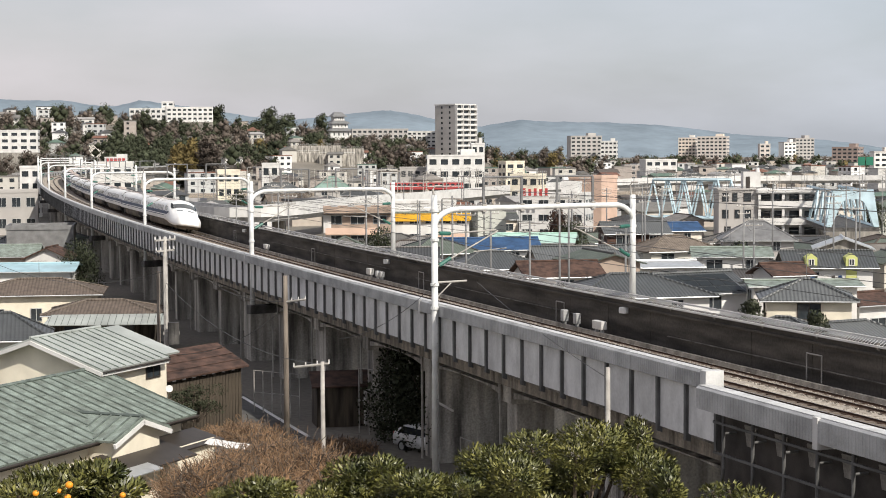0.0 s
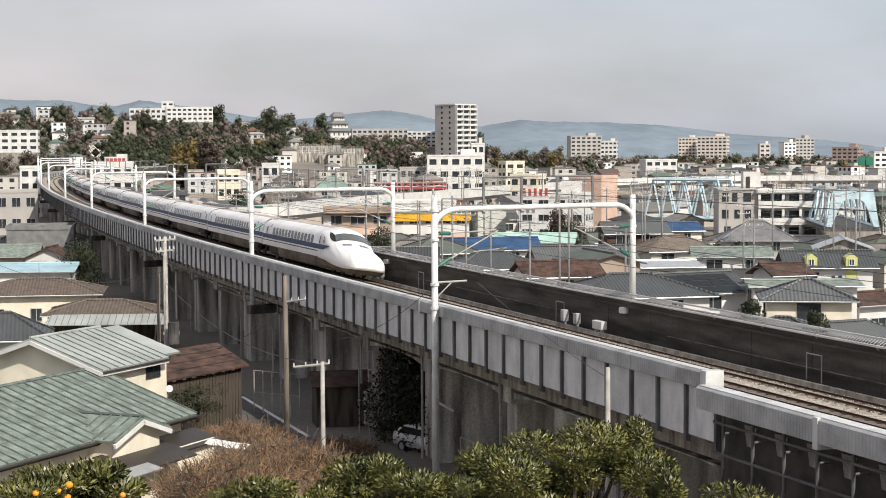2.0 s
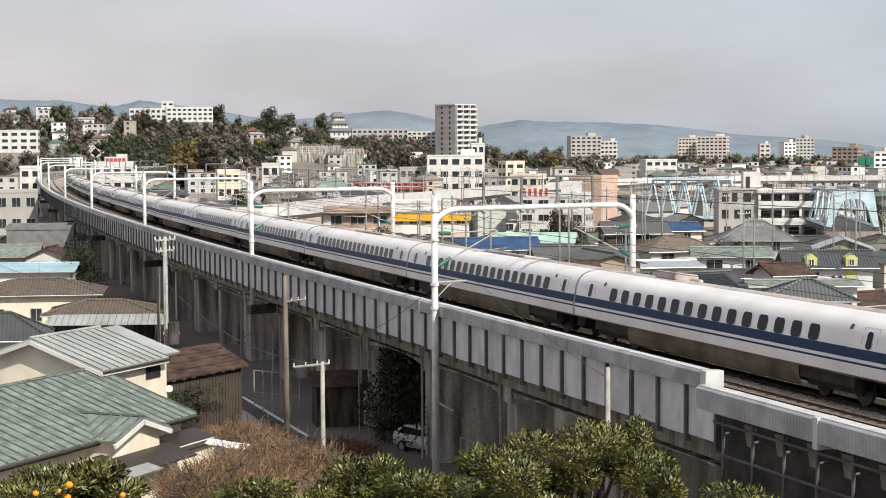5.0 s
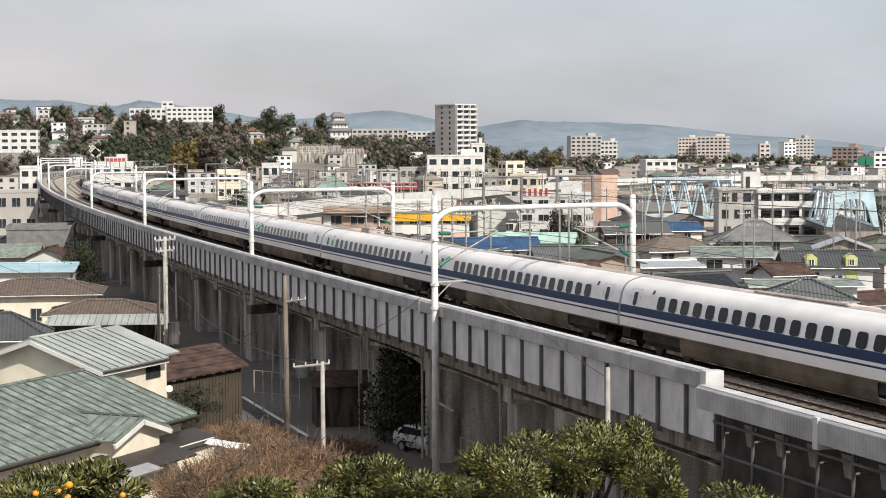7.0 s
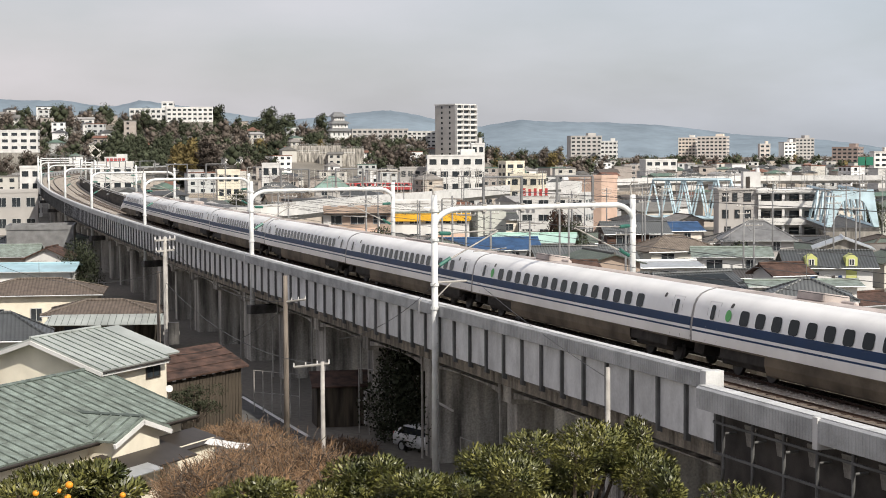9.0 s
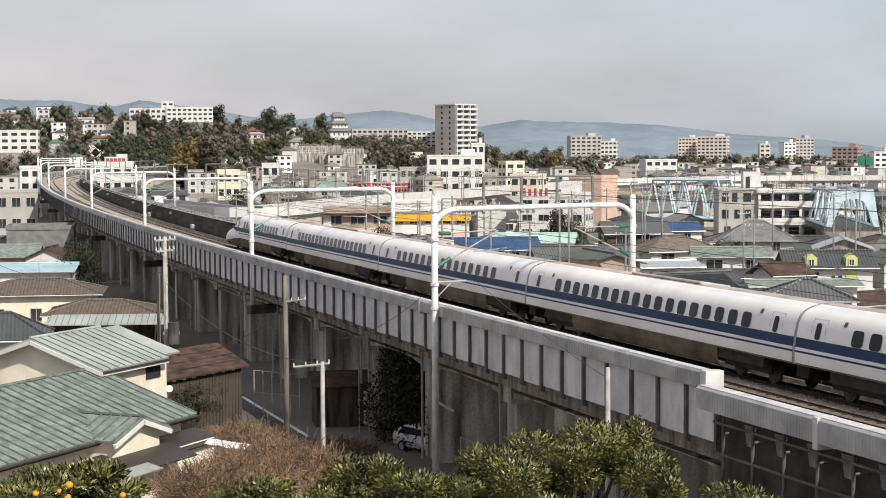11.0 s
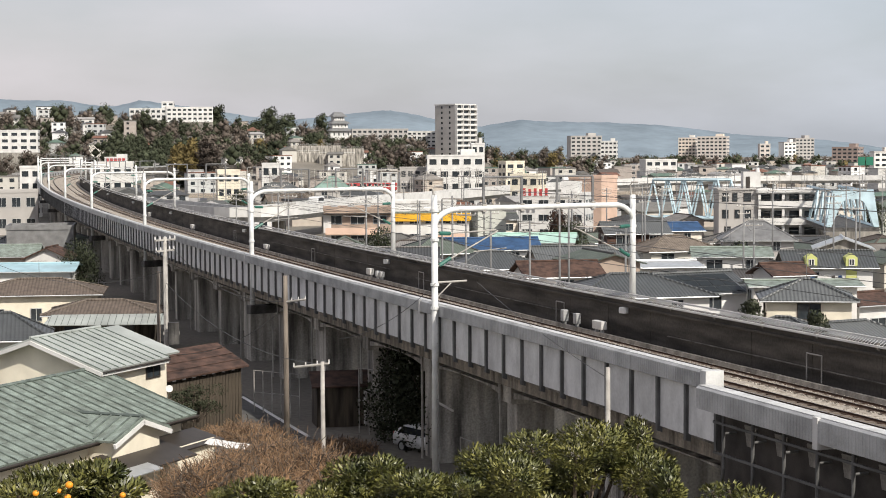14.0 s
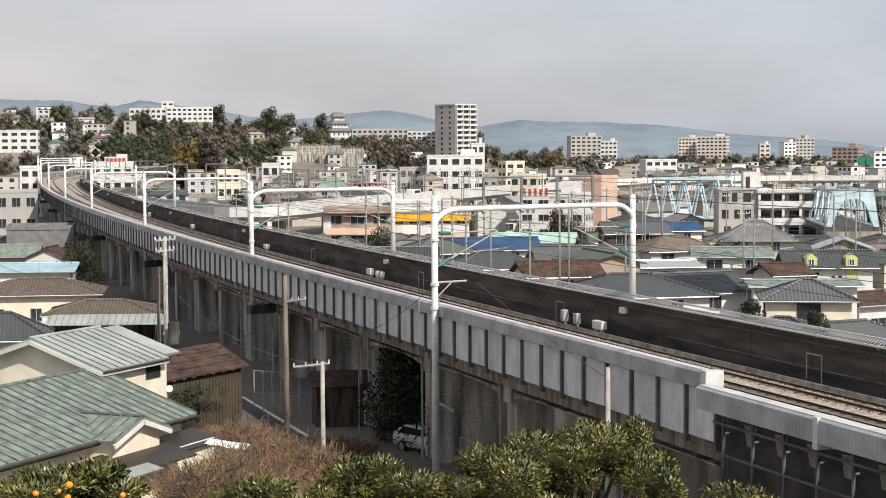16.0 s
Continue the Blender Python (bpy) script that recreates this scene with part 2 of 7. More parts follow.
M["car_white"] = mk("car_paint", (0.74, 0.74, 0.73), 0.25, 0, 0.06, 0.6, 0, spec=0.6)
M["tyre"] = mk("tyre", (0.02, 0.02, 0.02), 0.9, 0, 0.2, 4, 0.1)
M["tower_grey"] = mk("tower_tile", (0.42, 0.40, 0.38), 0.8, 0, 0.1, 0.2, 0)


# ---- making meshes ----
def mesh_ob(name, bm, mat, smooth=False):
    me = bpy.data.meshes.new(name)
    bm.normal_update()
    bm.to_mesh(me)
    bm.free()
    for m in (mat if isinstance(mat, (list, tuple)) else [mat]):
        me.materials.append(M[m] if isinstance(m, str) else m)
    if smooth:
        me.polygons.foreach_set("use_smooth", [True] * len(me.polygons))
    return me


def part(name, bm, mat, parent, label="", smooth=False):
    ob = new(name, mesh_ob(name, bm, mat, smooth))
    ob.parent = parent
    if label:
        ob["label"] = label
    return ob


def thing(name, label, category, group="", kind="", at=None):
    ob = new(name)
    ob.empty_display_size = 0.3
    if at is not None:
        ob.matrix_basis = at
    return tagged(ob, label, category, group, kind)


def raw(name, verts, faces, mat, parent=None, smooth=False):
    me = bpy.data.meshes.new(name)
    me.from_pydata([tuple(v) for v in verts], [], faces)
    me.update()
    for m in (mat if isinstance(mat, (list, tuple)) else [mat]):
        me.materials.append(M[m] if isinstance(m, str) else m)
    if smooth:
        me.polygons.foreach_set("use_smooth", [True] * len(me.polygons))
    ob = new(name, me)
    if parent is not None:
        ob.parent = parent
    return ob


def box(bm, x0, y0, z0, x1, y1, z1, m=None, bevel=0.0):
    vs = [bm.verts.new(v) for v in ((x0, y0, z0), (x1, y0, z0), (x1, y1, z0), (x0, y1, z0), (x0, y0, z1), (x1, y0, z1), (x1, y1, z1), (x0, y1, z1))]
    fs = [bm.faces.new([vs[i] for i in f]) for f in ((3, 2, 1, 0), (4, 5, 6, 7), (0, 1, 5, 4), (1, 2, 6, 5), (2, 3, 7, 6), (3, 0, 4, 7))]
    if bevel:
        es = list({e for f in fs for e in f.edges})
        r = bmesh.ops.bevel(bm, geom=es, offset=bevel, segments=1, affect="EDGES")
        vs = list({v for f in r["faces"] for v in f.verts} | {v for v in vs if v.is_valid})
    if m is not None:
        bmesh.ops.transform(bm, matrix=m, verts=vs)
    return bm


def boxes(*rows, bevel=0.0):
    bm = bmesh.new()
    for r in rows:
        box(bm, *r, bevel=bevel)
    return bm


def rod(bm, a, b, r0, r1=None, seg=8):
    """A round bar from a to b."""
    a, b = Vector(a), Vector(b)
    r1 = r0 if r1 is None else r1
    q = (b - a).to_track_quat("Z", "Y")
    rings = []
    for p0, r in ((a, r0), (b, r1)):
        rings.append([bm.verts.new(p0 + q @ Vector((r * math.cos(2 * math.pi * i / seg), r * math.sin(2 * math.pi * i / seg), 0))) for i in range(seg)])
    for i in range(seg):
        j = (i + 1) % seg
        bm.faces.new((rings[0][i], rings[0][j], rings[1][j], rings[1][i]))
    bm.faces.new(rings[0][::-1])
    bm.faces.new(rings[1])
    return bm


def tube(bm, pts, r, seg=6):
    """A bent round bar through points."""
    pts = [Vector(p0) for p0 in pts]
    rings = []
    for i, p0 in enumerate(pts):
        d = (pts[min(i + 1, len(pts) - 1)] - pts[max(i - 1, 0)]).normalized()
        q = d.to_track_quat("Z", "Y")
        rings.append([bm.verts.new(p0 + q @ Vector((r * math.cos(2 * math.pi * k / seg), r * math.sin(2 * math.pi * k / seg), 0))) for k in range(seg)])
    for a, b in zip(rings, rings[1:]):
        for i in range(seg):
            j = (i + 1) % seg
            bm.faces.new((a[i], a[j], b[j], b[i]))
    bm.faces.new(rings[0][::-1])
    bm.faces.new(rings[-1])
    return bm


def prism(bm, outline, y0, y1):
    """An outline in x and z, drawn out along y."""
    a = [bm.verts.new((x, y0, z)) for x, z in outline]
    b = [bm.verts.new((x, y1, z)) for x, z in outline]
    n = len(a)
    bm.faces.new(a)
    bm.faces.new(b[::-1])
    for i in range(n):
        j = (i + 1) % n
        bm.faces.new((a[j], a[i], b[i], b[j]))
    return bm


# ---- the line of the track ----
RAIL = 6.80          # rail level at s = 0
CANT = 0.1487


def heading(s):
    if s < -30:
        return heading(-30)
    if s > 400:
        return heading(400) - 0.0011 * (s - 400)
    return 1.907996 - 2.20085e-4 * s - 4.78734e-7 * s * s + 8.53706e-10 * s ** 3


LINE = {0: (15.8916, 53.3009)}
for i in range(0, 1150):
    a = heading(i + 0.5)
    LINE[i + 1] = (LINE[i][0] + math.cos(a), LINE[i][1] + math.sin(a))
for i in range(0, -520, -1):
    a = heading(i - 0.5)
    LINE[i - 1] = (LINE[i][0] - math.cos(a), LINE[i][1] - math.sin(a))


def track(s, off=0.0, z=0.0, cant=False):
    """A point beside the far track: s along it, off towards the hillside, z over the rails."""
    i = math.floor(s)
    f = s - i
    (x0, y0), (x1, y1) = LINE[i], LINE[i + 1]
    a = heading(s)
    u = min(max(s, -60), 420)
    if cant:
        off, z = off * math.cos(CANT) - z * math.sin(CANT), z * math.cos(CANT) + off * math.sin(CANT)
    return Vector((x0 + (x1 - x0) * f - math.sin(a) * off, y0 + (y1 - y0) * f + math.cos(a) * off, RAIL - 1.8034e-4 * u + 7.8472e-6 * u * u + z))


def frame_at(s, off=0.0, z=0.0):
    """A pose on the line: x along it (away), y towards the hillside, z up."""
    p0 = track(s, off, z)
    a = heading(s)
    return Matrix.Translation(p0) @ Matrix.Rotation(a, 4, "Z")


def sweep(section, s0, s1, step, cant=False, closed=True):
    """A cross-section (off, z) drawn along the line."""
    n = max(1, math.ceil((s1 - s0) / step))
    vs, fs = [], []
    k = len(section)
    for i in range(n + 1):
        s = s0 + (s1 - s0) * i / n
        vs += [track(s, o, z, cant) for o, z in section]
    for i in range(n):
        for j in range(k if closed else k - 1):
            a, b = i * k + j, i * k + (j + 1) % k
            fs.append((a, b, b + k, a + k))
    if closed:
        fs.append(tuple(range(k))[::-1])
        fs.append(tuple(n * k + j for j in range(k)))
    return vs, fs


def fix(ob):
    bm = bmesh.new()
    bm.from_mesh(ob.data)
    bmesh.ops.recalc_face_normals(bm, faces=bm.faces)
    bm.to_mesh(ob.data)
    bm.free()
    return ob


# ---- viaduct ----
viaduct = thing("viaduct", "long curving grey concrete railway viaduct with noise walls", "viaduct", kind="structure")
fix(raw("deck", *sweep([(7.25, -0.42), (7.25, 0.55), (6.1, 0.55), (-3.15, -0.95), (-3.75, -0.95), (-3.75, -1.25), (5.6, -1.25), (5.9, -0.62)], -60, 1000, 8), "concrete", viaduct))
fix(raw("edge_beam", *sweep([(6.8, -1.12), (6.8, -0.44), (5.4, -0.6), (5.4, -1.3)], 1.8, 700, 8), "beam", viaduct))
fix(raw("edge_beam", *sweep([(-2.6, -1.9), (-2.6, -1.2), (-3.3, -1.2), (-3.3, -1.9)], -60, 700, 8), "concrete", viaduct))
fix(raw("ballast_bed", *sweep([(6.1, -0.28), (3.0, -0.22), (1.5, -0.12), (-1.5, -0.12), (-2.1, -0.30), (-3.1, -0.30), (-3.1, -0.5), (6.1, -0.5)], -60, 1000, 4, cant=True), "ballast", viaduct))
fix(raw("cable_trough", *sweep([(-2.35, 0.02), (-2.35, -0.32), (-2.75, -0.32), (-2.75, 0.02)], -60, 420, 5, cant=True), "concrete", viaduct))
for off in (-0.75, 0.75, 3.45, 4.95):
    o = fix(raw("rail", *sweep([(off - 0.12, -0.13), (off - 0.12, -0.085), (off - 0.03, -0.06), (off - 0.04, 0.0), (off + 0.04, 0.0), (off + 0.03, -0.06), (off + 0.12, -0.085), (off + 0.12, -0.13)], -60, 1000, 4, cant=True), ["rail", "railtop"], viaduct))
    for f in o.data.polygons:
        if len(f.vertices) == 4 and f.index % 8 == 3:
            f.material_index = 1


def sleepers():
    vs, fs = [], []
    for c in (0.0, 4.2):
        for k in range(0, 520):
            s = -40 + k * 0.65
            for ds, (o, z) in product((-0.12, 0.12), ((c - 1.2, -0.16), (c + 1.2, -0.16), (c + 1.2, -0.085), (c - 1.2, -0.085))):
                vs.append(track(s + ds, o, z, True))
            b = len(vs) - 8
            fs += [(b + 3, b + 2, b + 6, b + 7), (b, b + 3, b + 7, b + 4), (b + 1, b + 5, b + 6, b + 2), (b, b + 1, b + 2, b + 3), (b + 4, b + 7, b + 6, b + 5)]
    tagged(fix(raw("sleepers", vs, fs, "sleeper", viaduct)), kind="stuff")


sleepers()


def ballast_stones():
    """Loose stones over the bed where the line passes nearest."""
    rng = random.Random(77)
    vs, fs = [], []
    for _ in range(15000):
        u = rng.uniform(-30, 60)
        o = rng.choice((rng.uniform(-2.3, -1.0), rng.uniform(-0.6, 0.6), rng.uniform(1.0, 3.0), rng.uniform(5.2, 6.4)))
        r = rng.uniform(0.025, 0.05)
        c = track(u, o, -0.10 if abs(o) < 1.6 else (-0.16 if o > 0 else -0.26), True)
        b = len(vs)
        for d in ((1, 0, 0), (0, 1, 0), (-1, 0, 0), (0, -1, 0), (0, 0, 1)):
            vs.append(c + Vector(d) * r * rng.uniform(0.6, 1.3))
        fs += [(b + i, b + (i + 1) % 4, b + 4) for i in range(4)]
    tagged(raw("stones", vs, fs, "stone", viaduct), kind="stuff")


ballast_stones()

# near-side noise wall: panels between ribs, and a sheet-metal cap
for k in range(0, 62):
    s0 = 2.45 + k * 5.0
    fix(raw("wall_cap", *sweep([(7.02, 1.76), (7.50, 1.76), (7.55, 1.71), (7.55, 1.23), (7.48, 1.20), (7.02, 1.20)], s0 + 0.015, s0 + 4.985, 2.5), "cap", viaduct))
PANEL = 2.0
for k in range(0, 155):
    s0 = 1.7 + k * PANEL
    fix(raw("wall_panel", *sweep([(7.28, 1.25), (7.34, 1.25), (7.34, -0.40 - 0.05 * (k % 2)), (7.28, -0.40 - 0.05 * (k % 2))], s0 + 0.05, s0 + PANEL - 0.05, 2), "panel", viaduct))
    fix(raw("wall_rib", *sweep([(7.26, 1.22), (7.45, 1.22), (7.45, -0.60), (7.26, -0.66)], s0 - 0.07, s0 + 0.07, 1), "rib", viaduct))
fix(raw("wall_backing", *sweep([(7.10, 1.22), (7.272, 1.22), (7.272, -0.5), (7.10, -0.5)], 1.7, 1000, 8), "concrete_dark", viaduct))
fix(raw("wall_far_run", *sweep([(7.10, 1.76), (7.5, 1.76), (7.5, -0.5), (7.10, -0.5)], 311.8, 1000, 8), "cap", viaduct))
# corrugation of the cap
vs, fs = [], []
for k in range(0, 900):
    s = 2.5 + k * 0.16
    b = len(vs)
    vs += [track(s, 7.551, 1.70), track(s, 7.551, 1.24), track(s + 0.03, 7.572, 1.24), track(s + 0.03, 7.572, 1.70), track(s + 0.06, 7.551, 1.24), track(s + 0.06, 7.551, 1.70)]
    fs += [(b, b + 1, b + 2, b + 3), (b + 3, b + 2, b + 4, b + 5)]
for k in range(0, 200):
    s = 1.7 - k * 0.16
    b = len(vs)
    vs += [track(s, 8.041, 1.33), track(s, 8.041, 0.74), track(s + 0.03, 8.054, 0.74), track(s + 0.03, 8.054, 1.33), track(s + 0.06, 8.041, 0.74), track(s + 0.06, 8.041, 1.33)]
    fs += [(b, b + 1, b + 2, b + 3), (b + 3, b + 2, b + 4, b + 5)]
tagged(raw("cap_ridges", vs, fs, "cap", viaduct), kind="stuff")
# end of the high cap, sunlight put into its lighter colour, and upright plates
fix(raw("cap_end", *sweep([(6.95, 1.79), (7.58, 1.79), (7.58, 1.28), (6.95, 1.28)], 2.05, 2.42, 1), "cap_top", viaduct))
# sheets added over the cap tops, with sunlight painted in as a lighter tone
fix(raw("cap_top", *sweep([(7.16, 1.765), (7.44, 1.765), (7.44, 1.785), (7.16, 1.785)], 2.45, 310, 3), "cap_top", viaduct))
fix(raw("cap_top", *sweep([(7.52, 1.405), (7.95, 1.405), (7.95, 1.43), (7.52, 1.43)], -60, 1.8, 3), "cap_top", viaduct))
for s in (30.0, 68.2, 119.5):
    fix(raw("joint_plate", *sweep([(7.2, 1.78), (7.60, 1.78), (7.60, 1.12), (7.2, 1.12)], s - 0.09, s + 0.09, 1), "white", viaduct))

# lower cap over the steel span, on bracketed posts
for s0, s1 in ((-60, -32), (-32, -18.2), (-18, -5.15), (-4.9, 1.8)):
    fix(raw("low_cap", *sweep([(7.5, 1.40), (7.98, 1.40), (8.04, 1.34), (8.04, 0.72), (7.5, 0.72)], s0, s1, 2.5), "cap", viaduct))
fix(raw("joint_plate", *sweep([(7.45, 1.42), (8.07, 1.42), (8.07, 0.55), (7.45, 0.55)], -5.15, -4.9, 1), "white", viaduct))
fix(raw("inner_kerb", *sweep([(6.95, 1.22), (7.2, 1.22), (7.2, 0.3), (6.95, 0.3)], -60, 1.5, 4), "concrete", viaduct))
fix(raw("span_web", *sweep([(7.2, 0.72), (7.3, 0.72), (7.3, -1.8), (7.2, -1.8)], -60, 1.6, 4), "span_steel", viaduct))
for k in range(14):
    s = 0.6 - k * 1.75
    bm = bmesh.new()
    q = frame_at(s)
    rod(bm, q @ Vector((0, 7.75, 0.75)), q @ Vector((0, 7.75, -0.95)), 0.055)
    rod(bm, q @ Vector((0, 7.75, -0.95)), q @ Vector((0.35, 7.62, -1.65)), 0.055)
    rod(bm, q @ Vector((0.35, 7.62, -1.65)), q @ Vector((0.35, 7.3, -1.75)), 0.05)
    rod(bm, q @ Vector((0, 7.75, 0.1)), q @ Vector((0, 7.3, 0.1)), 0.04)
    part("post", bm, "rib", viaduct, "grey steel post of the noise wall")
    bm = bmesh.new()
    box(bm, -0.16, -0.05, -0.12, 0.16, 0.05, 0.12, frame_at(s, 7.66, -1.5) @ Matrix.Rotation(0.5, 4, "Y"))
    part("clamp", bm, "rib", viaduct)
    bm = prism(bmesh.new(), [(-0.36, 0.42), (0.36, 0.42), (0.2, -0.2), (-0.14, -0.2)], -0.02, 0.02)
    bmesh.ops.recalc_face_normals(bm, faces=bm.faces)
    o = part("web_plate", bm, "concrete", viaduct, "pale weathered plate on the span")
    o.matrix_basis = frame_at(s - 0.9, 7.33, 0.0)
for z in (0.38, -0.55):
    fix(raw("span_rail", *sweep([(7.72, z - 0.035), (7.79, z - 0.035), (7.79, z + 0.035), (7.72, z + 0.035)], -26, 1.2, 3), "rib", viaduct))

# far-side noise wall, dark with soot, with a ladder-like rail on top
fix(raw("far_wall", *sweep([(-3.2, -0.9), (-3.2, 1.45), (-3.42, 1.45), (-3.42, -0.9)], -60, 1000, 6), "wall_dark", viaduct))
for k in range(0, 60):
    s = -20 + k * 4.8
    fix(raw("wall_post", *sweep([(-3.2, -0.6), (-3.185, -0.6), (-3.185, 1.0), (-3.2, 1.0)], s - 0.03, s + 0.03, 1), "wall_dark", viaduct))
fix(raw("wall_ledge", *sweep([(-3.2, 1.02), (-3.09, 1.02), (-3.09, 1.10), (-3.2, 1.10)], -60, 420, 6), "wall_dark", viaduct))
for off, z in ((-3.06, 1.38), (-3.40, 1.62)):
    fix(raw("top_rail", *sweep([(off - 0.035, z - 0.04), (off + 0.035, z - 0.04), (off + 0.035, z + 0.04), (off - 0.035, z + 0.04)], -60, 420, 6), "white", viaduct))
vs, fs = [], []
for k in range(0, 1150):
    s = -15 + k * 0.2
    b = len(vs)
    for ds, (o, z) in product((0, 0.055), ((-3.40, 1.63), (-3.06, 1.39), (-3.06, 1.34), (-3.40, 1.58))):
        vs.append(track(s + ds, o, z))
    fs += [(b, b + 1, b + 5, b + 4), (b + 1, b + 2, b + 6, b + 5), (b + 3, b, b + 4, b + 7)]
tagged(fix(raw("top_rungs", vs, fs, "white", viaduct)), kind="stuff")
for k in range(0, 60):
    s = -12 + k * 4.2
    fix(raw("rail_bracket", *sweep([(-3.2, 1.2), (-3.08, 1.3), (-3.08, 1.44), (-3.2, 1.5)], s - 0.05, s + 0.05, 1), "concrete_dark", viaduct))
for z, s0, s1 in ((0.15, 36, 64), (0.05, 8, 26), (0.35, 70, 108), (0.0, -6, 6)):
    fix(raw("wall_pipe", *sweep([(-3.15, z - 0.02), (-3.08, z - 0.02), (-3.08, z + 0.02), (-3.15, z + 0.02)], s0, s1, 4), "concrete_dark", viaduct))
# door frames in the wall
for s in (13.2, 38.6, 62.5, 92.0, 126.0):
    bm = bmesh.new()
    rod(bm, (-0.55, 0, -0.45), (-0.55, 0, 0.62), 0.03, seg=6)
    rod(bm, (0.55, 0, -0.45), (0.55, 0, 0.62), 0.03, seg=6)
    rod(bm, (-0.55, 0, 0.62), (0.55, 0, 0.62), 0.03, seg=6)
    o = part("wall_door_frame", bm, "pole_grey", viaduct, "pale steel door frame in the dark wall")
    o.matrix_basis = frame_at(s, -3.05)
# trackside boxes
for s, w, h in ((32.4, 0.55, 0.42), (35.2, 0.16, 0.55), (36.8, 0.2, 0.6), (73.0, 0.5, 0.45), (71.0, 0.2, 0.4), (70.0, 0.2, 0.4), (108.0, 0.7, 0.4), (150.0, 0.8, 0.5), (190.0, 0.7, 0.5)):
    bm = boxes((-w, -0.16, 0.16, w, 0.16, 0.16 + h), bevel=0.03)
    box(bm, -w * 0.7, -0.08, -0.3, -w * 0.5, 0.08, 0.16)
    box(bm, w * 0.5, -0.08, -0.3, w * 0.7, 0.08, 0.16)
    t = thing("trackside_box", "pale grey steel equipment box beside the rails", "equipment box", "boxes along the track")
    part("cabinet", bm, "white" if w > 0.3 else "cap", t)
    t.matrix_basis = frame_at(s, -2.55, -0.38)

# piers, cross beams and haunches
for k in range(0, 36):
    s = -8 + k * 11.0
    q = frame_at(s)
    gz = -RAIL - 1
    bm = bmesh.new()
    wide = k % 2 == 0
    if wide:
        box(bm, -1.2, -2.6, gz, 1.2, 4.95, -1.9, q)
    else:
        box(bm, -0.6, 3.2, gz, 0.6, 4.95, -1.9, q)
        box(bm, -0.55, -2.4, gz, 0.55, -0.6, -1.9, q)
    part("pier", bm, "concrete_pier", viaduct, "stained concrete pier")
    bm = bmesh.new()
    box(bm, -0.8, -3.2, -2.4, 0.8, 5.3, -1.26, q)
    part("cross_beam", bm, "concrete_pier", viaduct)
for k in range(0, 35):
    s = -8 + k * 11.0
    for off in (4.5, -3.2):
        vs, fs = [], []
        for i in range(13):
            u = i / 12
            zb = -2.35 + 0.42 * (1 - abs(2 * u - 1) ** 3)
            vs += [track(s + 11 * u, o, z) for o, z in ((off, zb), (off + 0.7, zb), (off + 0.7, -1.88), (off, -1.88))]
        for i in range(12):
            for j in range(4):
                a, b = i * 4 + j, i * 4 + (j + 1) % 4
                fs.append((a, b, b + 4, a + 4))
        fix(raw("haunch", vs, fs, "concrete_pier", viaduct))


